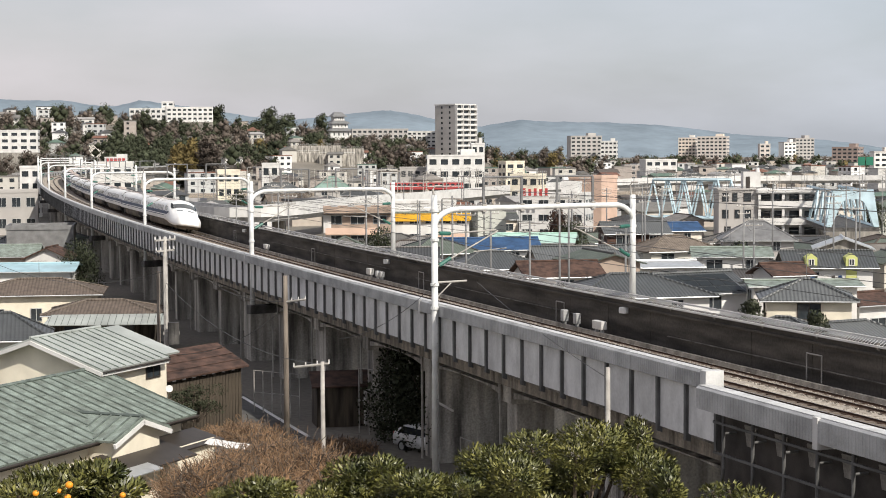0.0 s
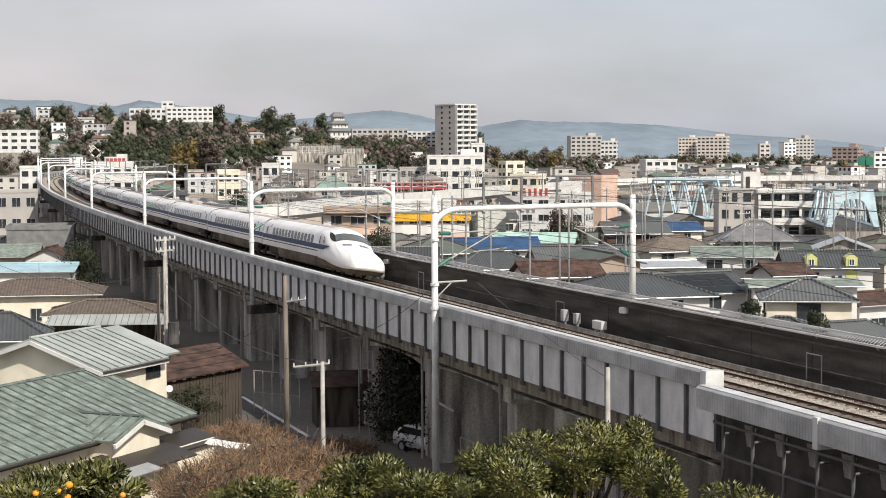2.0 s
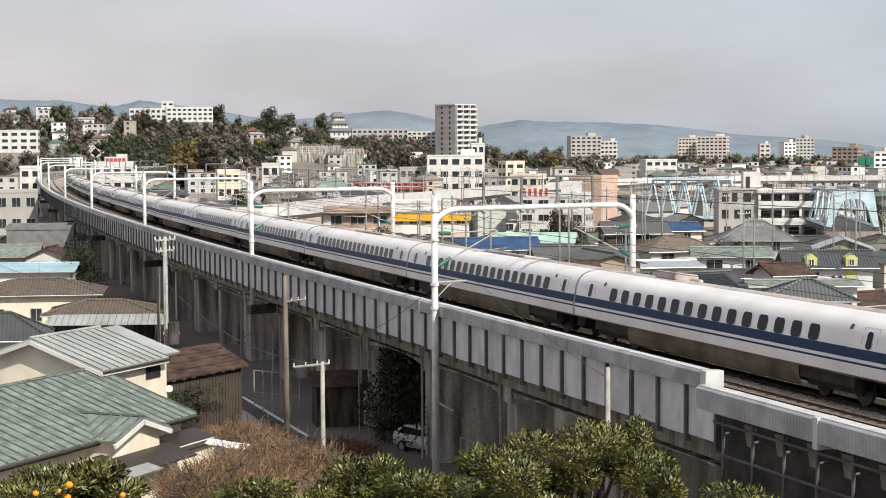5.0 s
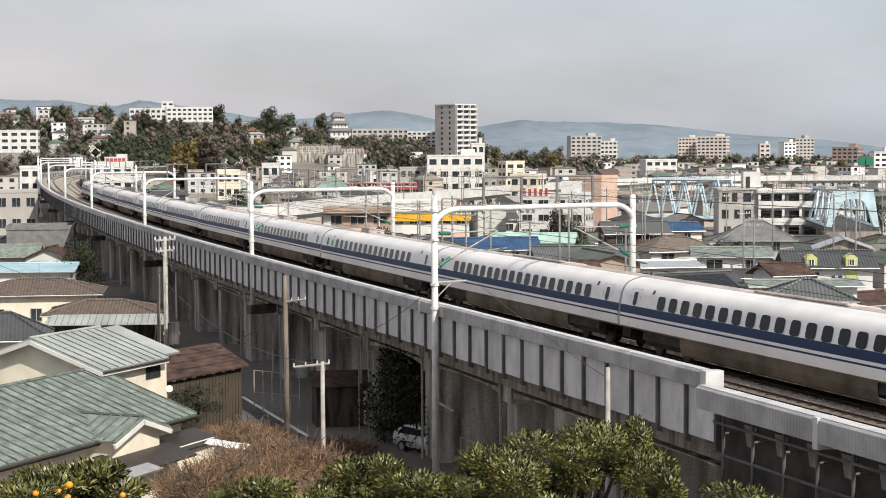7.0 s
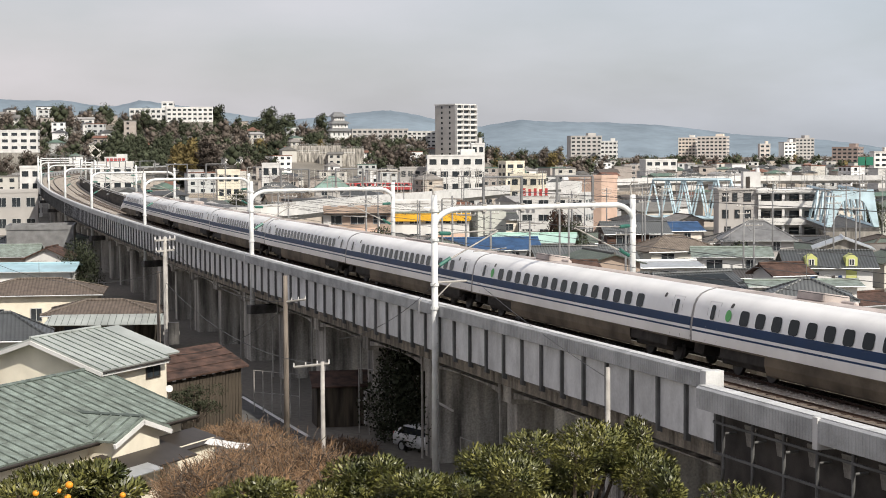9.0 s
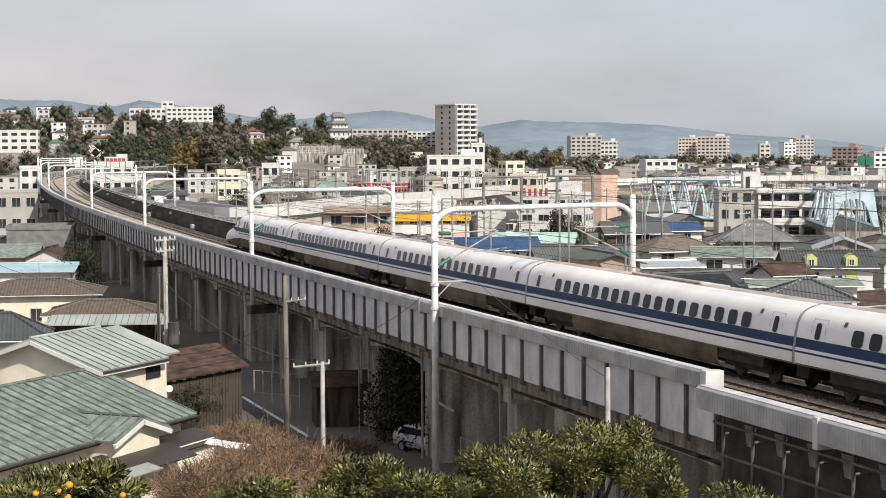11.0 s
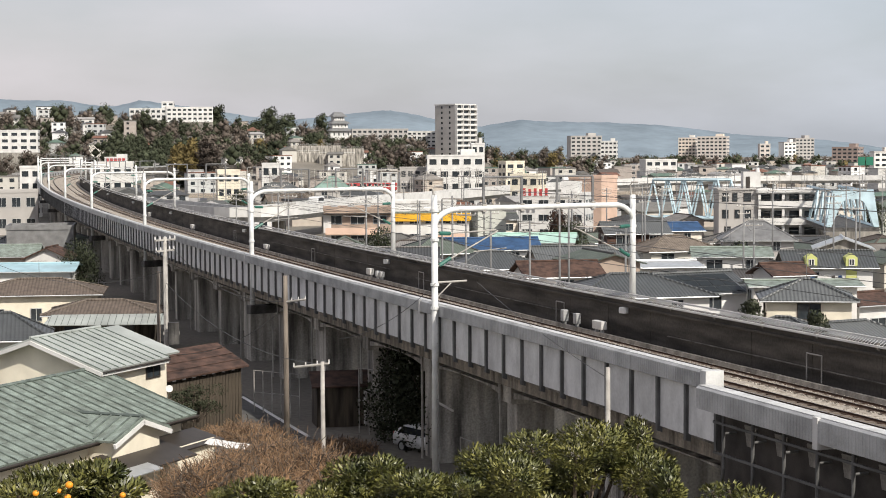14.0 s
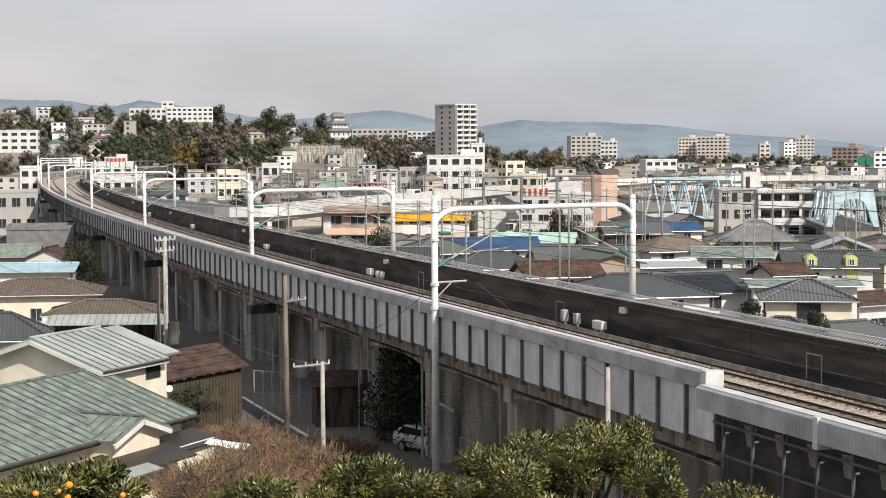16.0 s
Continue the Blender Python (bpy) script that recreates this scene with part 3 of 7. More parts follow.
# ---- catenary portals ----
def portal(s_near, s_far, near, far, ground=False):
    t = thing("catenary_portal", "white tubular catenary portal spanning both tracks", "catenary portal", "portals along the line")
    a, b = track(s_near, near), track(s_far, far)
    mid = (near + far) / 2
    half = (a.xy - b.xy).length / 2
    d = a - b
    t.matrix_basis = Matrix.Translation(((a.x + b.x) / 2, (a.y + b.y) / 2, a.z)) @ Matrix.Rotation(math.atan2(d.y, d.x) - math.pi / 2, 4, "Z") @ pose(0, -mid, 0)
    near, far = mid + half, mid - half
    top = 5.55
    zn = -1.6 if not ground else -6.2
    bm = rod(bmesh.new(), (0, near, zn), (0, near, top + 1.1), 0.165, 0.14, 12)
    p0 = part("post", bm, "pole_white", t, "tall white steel post", True)
    for z in (5.9, 4.6, 2.6, 1.55):
        part("collar", rod(bmesh.new(), (0, near, z), (0, near, z + 0.12), 0.2, 0.2, 12), "pole_white", p0)
    bm = rod(bmesh.new(), (0, far, 0.9), (0, far, top + 0.9), 0.165, 0.14, 12)
    p1 = part("post", bm, "pole_white", t, "tall white steel post", True)
    bm = boxes((-0.25, far - 0.2, 0.7, 0.25, far + 0.7, 1.0), bevel=0.03)
    part("post_foot", bm, "pole_white", p1)
    # beam with bent ends
    pts = [(0, near, top - 0.35)]
    for i in range(1, 7):
        a = math.pi / 2 * i / 6
        pts.append((0, near - 1.3 * (1 - math.cos(a)), top - 0.35 + 0.8 * math.sin(a)))
    pts += [(0, near - 3.2, top + 0.45), (0, far + 3.0, top + 0.45)]
    for i in range(1, 7):
        a = math.pi / 2 * (1 - i / 6)
        pts.append((0, far + 1.3 * (1 - math.cos(a)), top - 0.35 + 0.8 * math.sin(a)))
    part("beam", tube(bmesh.new(), pts, 0.13, 10), "pole_white", t, "curved white tubular beam", True)
    for y in (near - 0.05, far + 0.05):
        bm = tube(bmesh.new(), [(0.0, y, top + 0.6), (0.0, y + 0.12, top + 1.35), (0.0, y, top + 1.5), (0.0, y - 0.35, top + 1.5)], 0.05)
        part("horn", bm, "pole_grey", t)
    for y in (0.9, -1.3, 5.2, 3.0):
        bm = bmesh.new()
        rod(bm, (0, y, top + 0.2), (0, y, top + 1.85), 0.065, seg=6)
        part("riser", bm, "riser", t)
        part("clamp", boxes((-0.09, y - 0.1, top + 0.28, 0.09, y + 0.1, top + 0.64)), "pole_grey", t)
    for y0, y1 in ((-1.3, 0.9), (3.0, 5.2)):
        part("riser_bar", rod(bmesh.new(), (0, y0, top + 1.85), (0, y1, top + 1.85), 0.055, seg=6), "riser", t)
    # cantilever arms holding the wires
    for base, tip, sg in ((near, 4.2, -1), (far, 0.0, 1)):
        bm = bmesh.new()
        rod(bm, (0, base, 4.9), (0, tip - sg * 0.3, 5.0), 0.035, seg=6)
        rod(bm, (0, base, 3.4), (0, tip - sg * 0.2, 4.95), 0.035, seg=6)
        rod(bm, (0, tip - sg * 1.6, 4.05), (0, tip + sg * 0.3, 4.15), 0.025, seg=6)
        arm = part("cantilever", bm, "pole_grey", t, "slender cantilever arm")
        for z0, z1 in ((4.9, 4.905), (3.4, 3.76)):
            bm = rod(bmesh.new(), (0, base + sg * 0.25, z0 + (0.04 if z0 > 4 else 0.1)), (0, base + sg * 0.85, z1 + (0.01 if z0 > 4 else 0.05)), 0.09, seg=8)
            part("insulator", bm, "green_ins", arm, "green insulator")
    if ground:
        for k in range(14):
            part("climbing_step", rod(bmesh.new(), (-0.22, near, -5 + k * 0.42), (0.22, near, -5 + k * 0.42), 0.012, seg=4), "pole_grey", p0)
        rod0 = rod(bmesh.new(), (0, near, 2.75), (0, near - 1.75, 2.75), 0.05, seg=6)
        rod(rod0, (0, near, 2.0), (0, near - 0.9, 2.7), 0.03, seg=6)
        part("side_arm", rod0, "pole_grey", t)
        bm = bmesh.new()
        box(bm, -0.07, -0.5, -0.05, 0.07, 0.5, 0.05, pose(0, near - 0.05, -2.6) @ Matrix.Rotation(0.5, 4, "X") @ pose(0, -0.55, 0), bevel=0.02)
        part("lamp_head", bm, "white", p0, "white street-lamp head")
    else:
        bm = boxes((-0.3, near - 1.7, -2.2, 0.3, near + 0.3, -1.6), bevel=0.04)
        part("pier_bracket", bm, "steel_dark", t)
    return t


portal(27.4, 30.8, 7.7, -3.6, True)
for s0, s1 in ((67.3, 70.5), (116.5, 121.0), (166.0, 171.5), (211.0, 216.0), (262.0, 264.0), (312.0, 312.0), (362.0, 362.0), (412.0, 412.0)):
    portal(s0, s1, 7.25, -3.55)

# ---- wires over the tracks ----
line_wires = thing("overhead_wires", "thin dark overhead contact and feeder wires", "wires", kind="structure")
for off, z in ((0.0, 4.15), (4.2, 4.15), (0.0, 5.0), (4.2, 5.0), (7.6, 7.0), (-3.9, 7.0)):
    bm = bmesh.new()
    tube(bm, [track(s, off, z) for s in range(-40, 400, 8)], 0.012, 4)
    part("wire", bm, "wire", line_wires)

# downpipes on the piers
for s0, off in ((25.0, 5.4), (36.0, 5.4), (47.0, 5.4), (58.2, 5.4), (69.2, 5.4), (80.0, 5.4), (102.0, 5.4)):
    q = frame_at(s0)
    part("downpipe", tube(bmesh.new(), [q @ Vector((0.3, off - 0.4, -1.3)), q @ Vector((0.3, off, -1.6)), q @ Vector((0.3, off, -6.8))], 0.07), "pole_grey", viaduct, "grey drain pipe")


# ---- the train ----
def side(z):
    """Half width of the body at height z over the rails."""
    pts = ((0.30, 1.50), (0.93, 1.60), (1.3, 1.67), (1.8, 1.69), (2.35, 1.66), (2.62, 1.57), (2.82, 1.42), (2.98, 1.17), (3.11, 0.84), (3.20, 0.42), (3.24, 0.0))
    for (z0, w0), (z1, w1) in zip(pts, pts[1:]):
        if z <= z1:
            return w0 + (w1 - w0) * (z - z0) / (z1 - z0)
    return 0.0


BODY_Z = (0.93, 1.1, 1.3, 1.8, 2.35, 2.50, 2.62, 2.73, 2.82, 2.90, 2.98, 3.05, 3.11, 3.16, 3.20)


def ring_body():
    left = [(side(z), z) for z in BODY_Z] + [(0.2, 3.23)]
    return left + [(-y, z) for y, z in left[::-1]]


def loft(rings, mats=None):
    vs, fs = [], []
    k = len(rings[0])
    for r in rings:
        vs += r
    for i in range(len(rings) - 1):
        for j in range(k - 1):
            a = i * k + j
            fs.append((a, a + 1, a + k + 1, a + k))
    return vs, fs


def nose_ring(u):
    """Section of the long flat nose, u metres behind its tip."""
    def lerp(tab):
        """A smooth curve through a table of (u, value)."""
        def slope(i):
            lo, hi = max(i - 1, 0), min(i + 1, len(tab) - 1)
            return (tab[hi][1] - tab[lo][1]) / (tab[hi][0] - tab[lo][0])
        for i in range(len(tab) - 1):
            (ua, va), (ub, vb) = tab[i], tab[i + 1]
            if u <= ub:
                w = ub - ua
                f = (u - ua) / w
                g = f * f * (3 - 2 * f)
                return va + (vb - va) * g + w * (slope(i) * f * (1 - f) ** 2 - slope(i + 1) * f * f * (1 - f))
        return tab[-1][1]
    top = lerp(((0, 0.92), (0.10, 1.10), (0.4, 1.33), (1.0, 1.56), (2.0, 1.74), (3.2, 1.90), (4.2, 2.06), (4.9, 2.24), (5.6, 2.50), (6.4, 2.82), (7.2, 3.06), (8.2, 3.20), (9.2, 3.24)))
    wid = lerp(((0, 0.40), (0.10, 0.78), (0.4, 1.08), (1.2, 1.38), (2.4, 1.55), (4.0, 1.63), (6.5, 1.67), (9.2, 1.69)))
    bot = lerp(((0, 0.80), (0.10, 0.72), (0.4, 0.64), (1.5, 0.58), (4.0, 0.68), (6.5, 0.86), (9.2, 0.93)))
    blend = min(1.0, max(0.0, (u - 2.5) / 6.7)) ** 1.6
    full = ring_body()[:len(BODY_Z) + 1]
    out = []
    n = len(full)
    for i, (fy, fz) in enumerate(full):
        a = i / (n - 1)
        ang = a * math.pi / 2
        e = 0.66
        y = wid * math.cos(ang) ** e
        z = bot + (top - bot) * (math.sin(ang) ** e)
        sy = fy * wid / 1.69
        sz = bot + (fz - 0.93) / 2.31 * (top - bot)
        out.append((y + (sy - y) * blend, z + (sz - z) * blend))
    return out + [(-y, z) for y, z in out[::-1]]


def strip(x0, x1, z0, z1, sg, proud=0.006, taper=0.0):
    """A band on the body's side."""
    bm = bmesh.new()
    n = 4
    grid = []
    for i in range(2):
        x = x0 if i == 0 else x1
        grid.append([bm.verts.new((x - (taper * (1 - k / n) if i else 0), sg * (side(z0 + (z1 - z0) * k / n) + proud), z0 + (z1 - z0) * k / n)) for k in range(n + 1)])
    for k in range(n):
        f = (grid[0][k], grid[1][k], grid[1][k + 1], grid[0][k + 1])
        bm.faces.new(f if sg < 0 else f[::-1])
    return bm


def pane_mesh(name, w, h, zc, sg, mat, proud=0.009, round_r=0.12):
    """A rounded pane that follows the body's side, round x = 0."""
    bm = bmesh.new()
    pts = []
    for cx, cz, a0 in ((w / 2 - round_r, h / 2 - round_r, 0), (-w / 2 + round_r, h / 2 - round_r, 90), (-w / 2 + round_r, -h / 2 + round_r, 180), (w / 2 - round_r, -h / 2 + round_r, 270)):
        for k in range(4):
            a = radians(a0 + 30 * k)
            pts.append((cx + round_r * math.cos(a), cz + round_r * math.sin(a)))
    lo, hi = side(zc - h / 2), side(zc + h / 2)
    flat = lambda z: lo + (hi - lo) * (z / h + 0.5)
    bulge = max(side(zc + h * q) - flat(h * q) for q in (-0.4, -0.25, 0.0, 0.25, 0.4))
    vs = [bm.verts.new((x, sg * (flat(z) + max(0, bulge) + proud), zc + z)) for x, z in pts]
    bm.faces.new(vs if sg < 0 else vs[::-1])
    return mesh_ob(name, bm, mat)


WIN = {sg: pane_mesh("window", 0.66, 0.56, 2.16, sg, "train_glass", 0.009, 0.15) for sg in (-1, 1)}
DOORWIN = {sg: pane_mesh("door_window", 0.32, 0.58, 2.19, sg, "train_glass", 0.012, 0.12) for sg in (-1, 1)}
NARROW = {sg: pane_mesh("window", 0.24, 0.56, 2.19, sg, "train_glass", 0.012, 0.1) for sg in (-1, 1)}
MARK = {sg: pane_mesh("round_mark", 0.46, 0.46, 2.16, sg, "logo_green", 0.011, 0.225) for sg in (-1, 1)}
LAMP = {sg: pane_mesh("side_lamp", 0.2, 0.18, 2.56, sg, "steel_dark", 0.011, 0.05) for sg in (-1, 1)}


def child(name, me, parent, x=0.0, label=""):
    ob = new(name, me)
    ob.parent = parent
    ob.matrix_basis = pose(x, 0, 0)
    if label:
        ob["label"] = label
    return ob


def underfloor(t, x0, x1):
    bm = bmesh.new()
    for sg in (-1, 1):
        a = [bm.verts.new((x, sg * y, z)) for x in (x0, x1) for y, z in ((1.57, 0.94), (1.53, 0.62), (1.40, 0.30), (1.20, 0.24))]
        for k in range(3):
            f = (a[k], a[k + 1], a[k + 5], a[k + 4])
            bm.faces.new(f if sg > 0 else f[::-1])
    part("skirt", bm, "train_skirt", t, "dusty brown skirt under the body")
    part("floor", boxes((x0 - 3.4, -1.5, 0.55, x1 + 3.4, 1.5, 0.93)), "train_under", t)


def bogie(t, x):
    bm = boxes((-1.7, -1.28, 0.35, 1.7, -1.08, 0.72), (-1.7, 1.08, 0.35, 1.7, 1.28, 0.72), (-0.35, -1.2, 0.4, 0.35, 1.2, 0.85), bevel=0.05)
    b = part("bogie", bm, "train_under", t, "dark bogie frame")
    b.matrix_basis = pose(x, 0, 0)
    for dx in (-1.25, 1.25):
        bm = bmesh.new()
        rod(bm, (dx, -0.82, 0.43), (dx, -0.69, 0.43), 0.43, seg=20)
        rod(bm, (dx, 0.69, 0.43), (dx, 0.82, 0.43), 0.43, seg=20)
        rod(bm, (dx, -0.7, 0.43), (dx, 0.7, 0.43), 0.09, seg=10)
        part("wheelset", bm, "steel_dark", b)


def trim(t, x0, x1, windows, doors, head=False):
    for sg in (-1, 1):
        part("blue_stripe", strip(x0, x1 + (1.9 if head else 0), 1.53, 1.87, sg, 0.006, 1.9 if head else 0), "train_blue", t, "broad dark blue stripe")
        part("blue_line", strip(x0, x1 - (1.4 if head else 0), 1.35, 1.42, sg), "train_blue", t, "thin dark blue line")
        part("body_seam", strip(x0, x1, 0.925, 0.985, sg, 0.004), "train_skirt", t)
        for x in windows:
            child("window", WIN[sg], t, x)
        for x in doors:
            d = part("door", strip(x - 0.42, x + 0.42, 1.05, 2.62, sg, 0.004), "train_white", t, "narrow sliding door")
            child("door_window", DOORWIN[sg], d, x)
            bm = bmesh.new()
            for dx in (-0.44, 0.44):
                vs = [bm.verts.new((x + dx + e, sg * (side(z) + 0.007), z)) for z in (1.05, 1.6, 2.3, 2.62) for e in (-0.012, 0.012)]
                for k in range(3):
                    bm.faces.new((vs[2 * k], vs[2 * k + 1], vs[2 * k + 3], vs[2 * k + 2]))
            part("door_seam", bm, "gap", d)


def middle_car(kind):
    t = thing("train_car", "white bullet-train car with blue stripes and small dark windows", "train car", "cars of the train")
    half = 12.42
    vs, fs = loft([[(x, y, z) for y, z in ring_body()] for x in (-half, -4, 4, half)])
    o = fix(raw("body", vs, fs, ["train_white", "train_roof"], t, True))
    for f in o.data.polygons:
        if f.center.z > 3.13:
            f.material_index = 1
    part("end_wall", boxes((-half, -1.3, 0.9, -half + 0.05, 1.3, 2.85)), "train_under", t)
    part("end_wall", boxes((half - 0.05, -1.3, 0.9, half, 1.3, 2.85)), "train_under", t)
    for x0, x1 in ((-12.5, -half - 0.005), (half + 0.005, 12.5)):
        vs, fs = loft([[(x, y * 0.993, 0.93 + (z - 0.93) * 0.995) for y, z in ring_body()] for x in (x0, x1)])
        fix(raw("gangway", vs, fs, "gap", t))["label"] = "grey rubber gangway bellows"
    part("coupler", boxes((-12.5, -1.2, 0.5, -12.1, 1.2, 0.95)), "train_under", t)
    part("coupler", boxes((12.1, -1.2, 0.5, 12.5, 1.2, 0.95)), "train_under", t)
    if kind == 0:
        trim(t, -half, half, [-8.7 + 1.04 * i for i in range(18)], [-11.1, 11.1])
    else:
        trim(t, -half, half, [-8.5 + 1.16 * i for i in range(15)], [-10.9, 11.1])
    for sg in (-1, 1):
        child("side_lamp", LAMP[sg], t, -9.6)
        child("side_lamp", LAMP[sg], t, 9.9)
    underfloor(t, -6.9, 6.9)
    for x in (-8.75, 8.75):
        bogie(t, x)
    part("roof_box", boxes((-3.2, -0.7, 3.13, 3.2, 0.7, 3.27), bevel=0.05) if kind == 0 else boxes((-7, -0.55, 3.16, -5.2, 0.55, 3.5), (-4.8, -0.1, 3.16, -3.9, 0.1, 3.34), bevel=0.05), "train_roof", t, "grimy roof equipment")
    return t


def nose_x(u):
    """Place along the end car of the section u; the nose is shortened to fit the camera's view."""
    return 14.85 - 0.97 - u + 0.97 * min(1.0, u / 9.2) ** 2


def head_car():
    """Its nose points to +x; the coupled end is at -12.5."""
    t = thing("train_head_car", "white bullet-train end car with a long flat nose", "train car", "cars of the train")
    stations = [0, 0.03, 0.08, 0.15, 0.25, 0.4, 0.6, 0.85, 1.2] + [1.5 + 0.35 * i for i in range(22)] + [9.2]
    rings = [[(nose_x(u), y, z) for y, z in nose_ring(u)] for u in stations]
    rings += [[(x, y, z) for y, z in ring_body()] for x in (2.0, -5.0, -12.42)]
    vs, fs = loft(rings)
    k = len(rings[0])
    fs.append(tuple(range(k)))
    for i in range(len(rings) - 4):
        fs.append((i * k, (i + 1) * k, (i + 2) * k - 1, (i + 1) * k - 1))
    o = fix(raw("body", vs, fs, ["train_white", "train_roof"], t, True))
    for f in o.data.polygons:
        if f.center.z > 3.13 and f.center.x < 5.0:
            f.material_index = 1
    part("end_wall", boxes((-12.42, -1.3, 0.9, -12.23, 1.3, 2.85)), "train_under", t)
    vs, fs = loft([[(x, y * 0.993, 0.93 + (z - 0.93) * 0.995) for y, z in ring_body()] for x in (-12.5, -12.425)])
    fix(raw("gangway", vs, fs, "gap", t))["label"] = "grey rubber gangway bellows"

    def patch(u0, u1, j0, j1, n, proud):
        """A piece of the nose's skin, lifted a little."""
        bm = bmesh.new()
        rows = []
        for i in range(n + 1):
            u = u0 + (u1 - u0) * i / n
            r = nose_ring(u)
            row = []
            for q in range(9):
                ja, jb = (j0(u), j1(u)) if callable(j0) else (j0, j1)
                j = ja + (jb - ja) * q / 8
                a = int(math.floor(j))
                b = min(a + 1, k - 1)
                f = j - a
                y, z = (r[a][0] + (r[b][0] - r[a][0]) * f, r[a][1] + (r[b][1] - r[a][1]) * f)
                nrm = Vector((0, y, (z - 1.6) * 1.2)).normalized() if abs(y) > 1e-4 else Vector((0, 0, 1))
                row.append(bm.verts.new((nose_x(u) + proud * 0.6, y + nrm.y * proud, z + nrm.z * proud + proud * 0.5)))
            rows.append(row)
        for a, b in zip(rows, rows[1:]):
            for q in range(8):
                bm.faces.new((a[q], a[q + 1], b[q + 1], b[q]))
        bmesh.ops.recalc_face_normals(bm, faces=bm.faces)
        return bm
    mid = (k - 1) / 2
    def reach(u):
        """Half the width of the front glass, in steps of the section."""
        return 6.2 - 0.8 * (u - 5.4)
    part("windscreen", patch(5.4, 6.5, lambda u: mid - reach(u), lambda u: mid + reach(u), 12, 0.02), "train_screen", t, "grey sloping windscreen", True)
    for sg in (-1, 1):
        def inner(u, sg=sg):
            return mid + sg * (reach(u) + 0.15 if u < 6.5 else 5.47 + 1.2 * (u - 6.5))
        def outer(u, sg=sg):
            f = min(1, max(0, (u - 5.4) / 2.1))
            return mid + sg * max(abs(inner(u) - mid) + 0.02, 6.2 + 2.2 * math.sin(math.pi * f ** 0.8))
        part("cab_side_window", patch(5.42, 7.5, inner, outer, 14, 0.02), "train_glass", t, "dark cab side window", True)
        b = mid + sg * 1.2
        part("headlight", patch(4.35, 4.75, min(b, b + sg * 3.2), max(b, b + sg * 3.2), 4, 0.02), "lamp_lens", t, "grey glass headlight", True)
    trim(t, -12.42, 7.3, [-8.6 + 1.04 * i for i in range(13)], [-11.0, 6.2], True)
    for sg in (-1, 1):
        child("side_lamp", LAMP[sg], t, -9.9)
        child("window", NARROW[sg], t, 7.25)
    underfloor(t, -6.9, 6.4)
    bm = bmesh.new()
    rows = []
    for u in (0.9, 1.1, 1.4, 1.9, 2.6, 3.6, 4.8, 6.4, 8.4):
        r = nose_ring(u)
        w, z = r[0]
        rows.append([bm.verts.new((nose_x(u), sy * w * k, zz)) for sy, k, zz in ((1, 0.97, z + 0.03), (1, 0.93, 0.48), (1, 0.80, 0.30), (-1, 0.80, 0.30), (-1, 0.93, 0.48), (-1, 0.97, z + 0.03))])
    for a, b in zip(rows, rows[1:]):
        for q in range(5):
            bm.faces.new((a[q], a[q + 1], b[q + 1], b[q]))
    bm.faces.new(rows[0])
    bmesh.ops.recalc_face_normals(bm, faces=bm.faces)
    part("nose_skirt", bm, "train_skirt", t, "dusty grey skirt below the nose")
    for x in (-8.75, 8.75):
        bogie(t, x)
    return t


CARS = []
first_head = head_car()
CARS.append((first_head, 0.0, False))
mid_a, mid_b = middle_car(0), middle_car(1)
for i in range(1, 15):
    c = {1: mid_a, 2: mid_b}.get(i) or copy_thing((mid_a, mid_b)[1 if i in (2, 7, 8, 9, 13) else 0], pose(0, 0, 0))
    if i in (7, 8, 9):
        tagged(c, "white bullet-train car with blue stripes and round green marks")
        for sg in (-1, 1):
            child("round_mark", MARK[sg], c, -9.7, "round green mark")
    CARS.append((c, 14.85 + 12.5 + 12.5 + 25.0 * (i - 1), False))
CARS.append((copy_thing(first_head, pose(0, 0, 0)), 14.85 + 12.5 + 25.0 * 14 + 12.5, True))
CARS[0] = (first_head, 14.85, False)


def nose_at(t):
    """Where the tip of the nose is along the line, after t seconds."""
    return 135.191 -34.7950 * t -0.57454 * t * t +0.016433 * t ** 3


def car_pose(t, back, turned):
    s = nose_at(t) + back
    a, b = track(s - 8.75), track(s + 8.75)
    d = a - b
    m = Matrix.Translation((a + b) / 2) @ Matrix.Rotation(math.atan2(d.y, d.x), 4, "Z") @ Matrix.Rotation(-CANT, 4, "X")
    return m @ Matrix.Rotation(math.pi, 4, "Z") if turned else m




# ---- ground: hillside under the camera, flat town beyond ----
def hill(x, y):
    """Height of the ground."""
    slope = [(-200, 16.0), (-5, 13.7), (8, 13.2), (14, 11.0), (24, 8.6), (40, 4.2), (62, 0.6), (80, 0.0), (6000, 0.0)]
    u = y + 0.0 * x
    if x > 14:                      # the cutting beside the line
        u = y + (x - 14) * 2.0
    z = 0.0
    for (a, za), (b, zb) in zip(slope, slope[1:]):
        if u <= b:
            f = min(max((u - a) / (b - a), 0), 1)
            z = za + (zb - za) * f
            break
    # wooded ridge far off
    r = math.hypot((x + 260) / 330, (y - 1010) / 260)
    z += 36 * max(0.0, 1 - r) ** 0.8 if r < 1 else 0
    r = math.hypot((x + 90) / 230, (y - 1150) / 240)
    z += 5 * max(0.0, 1 - r) ** 0.8 if r < 1 else 0
    return z


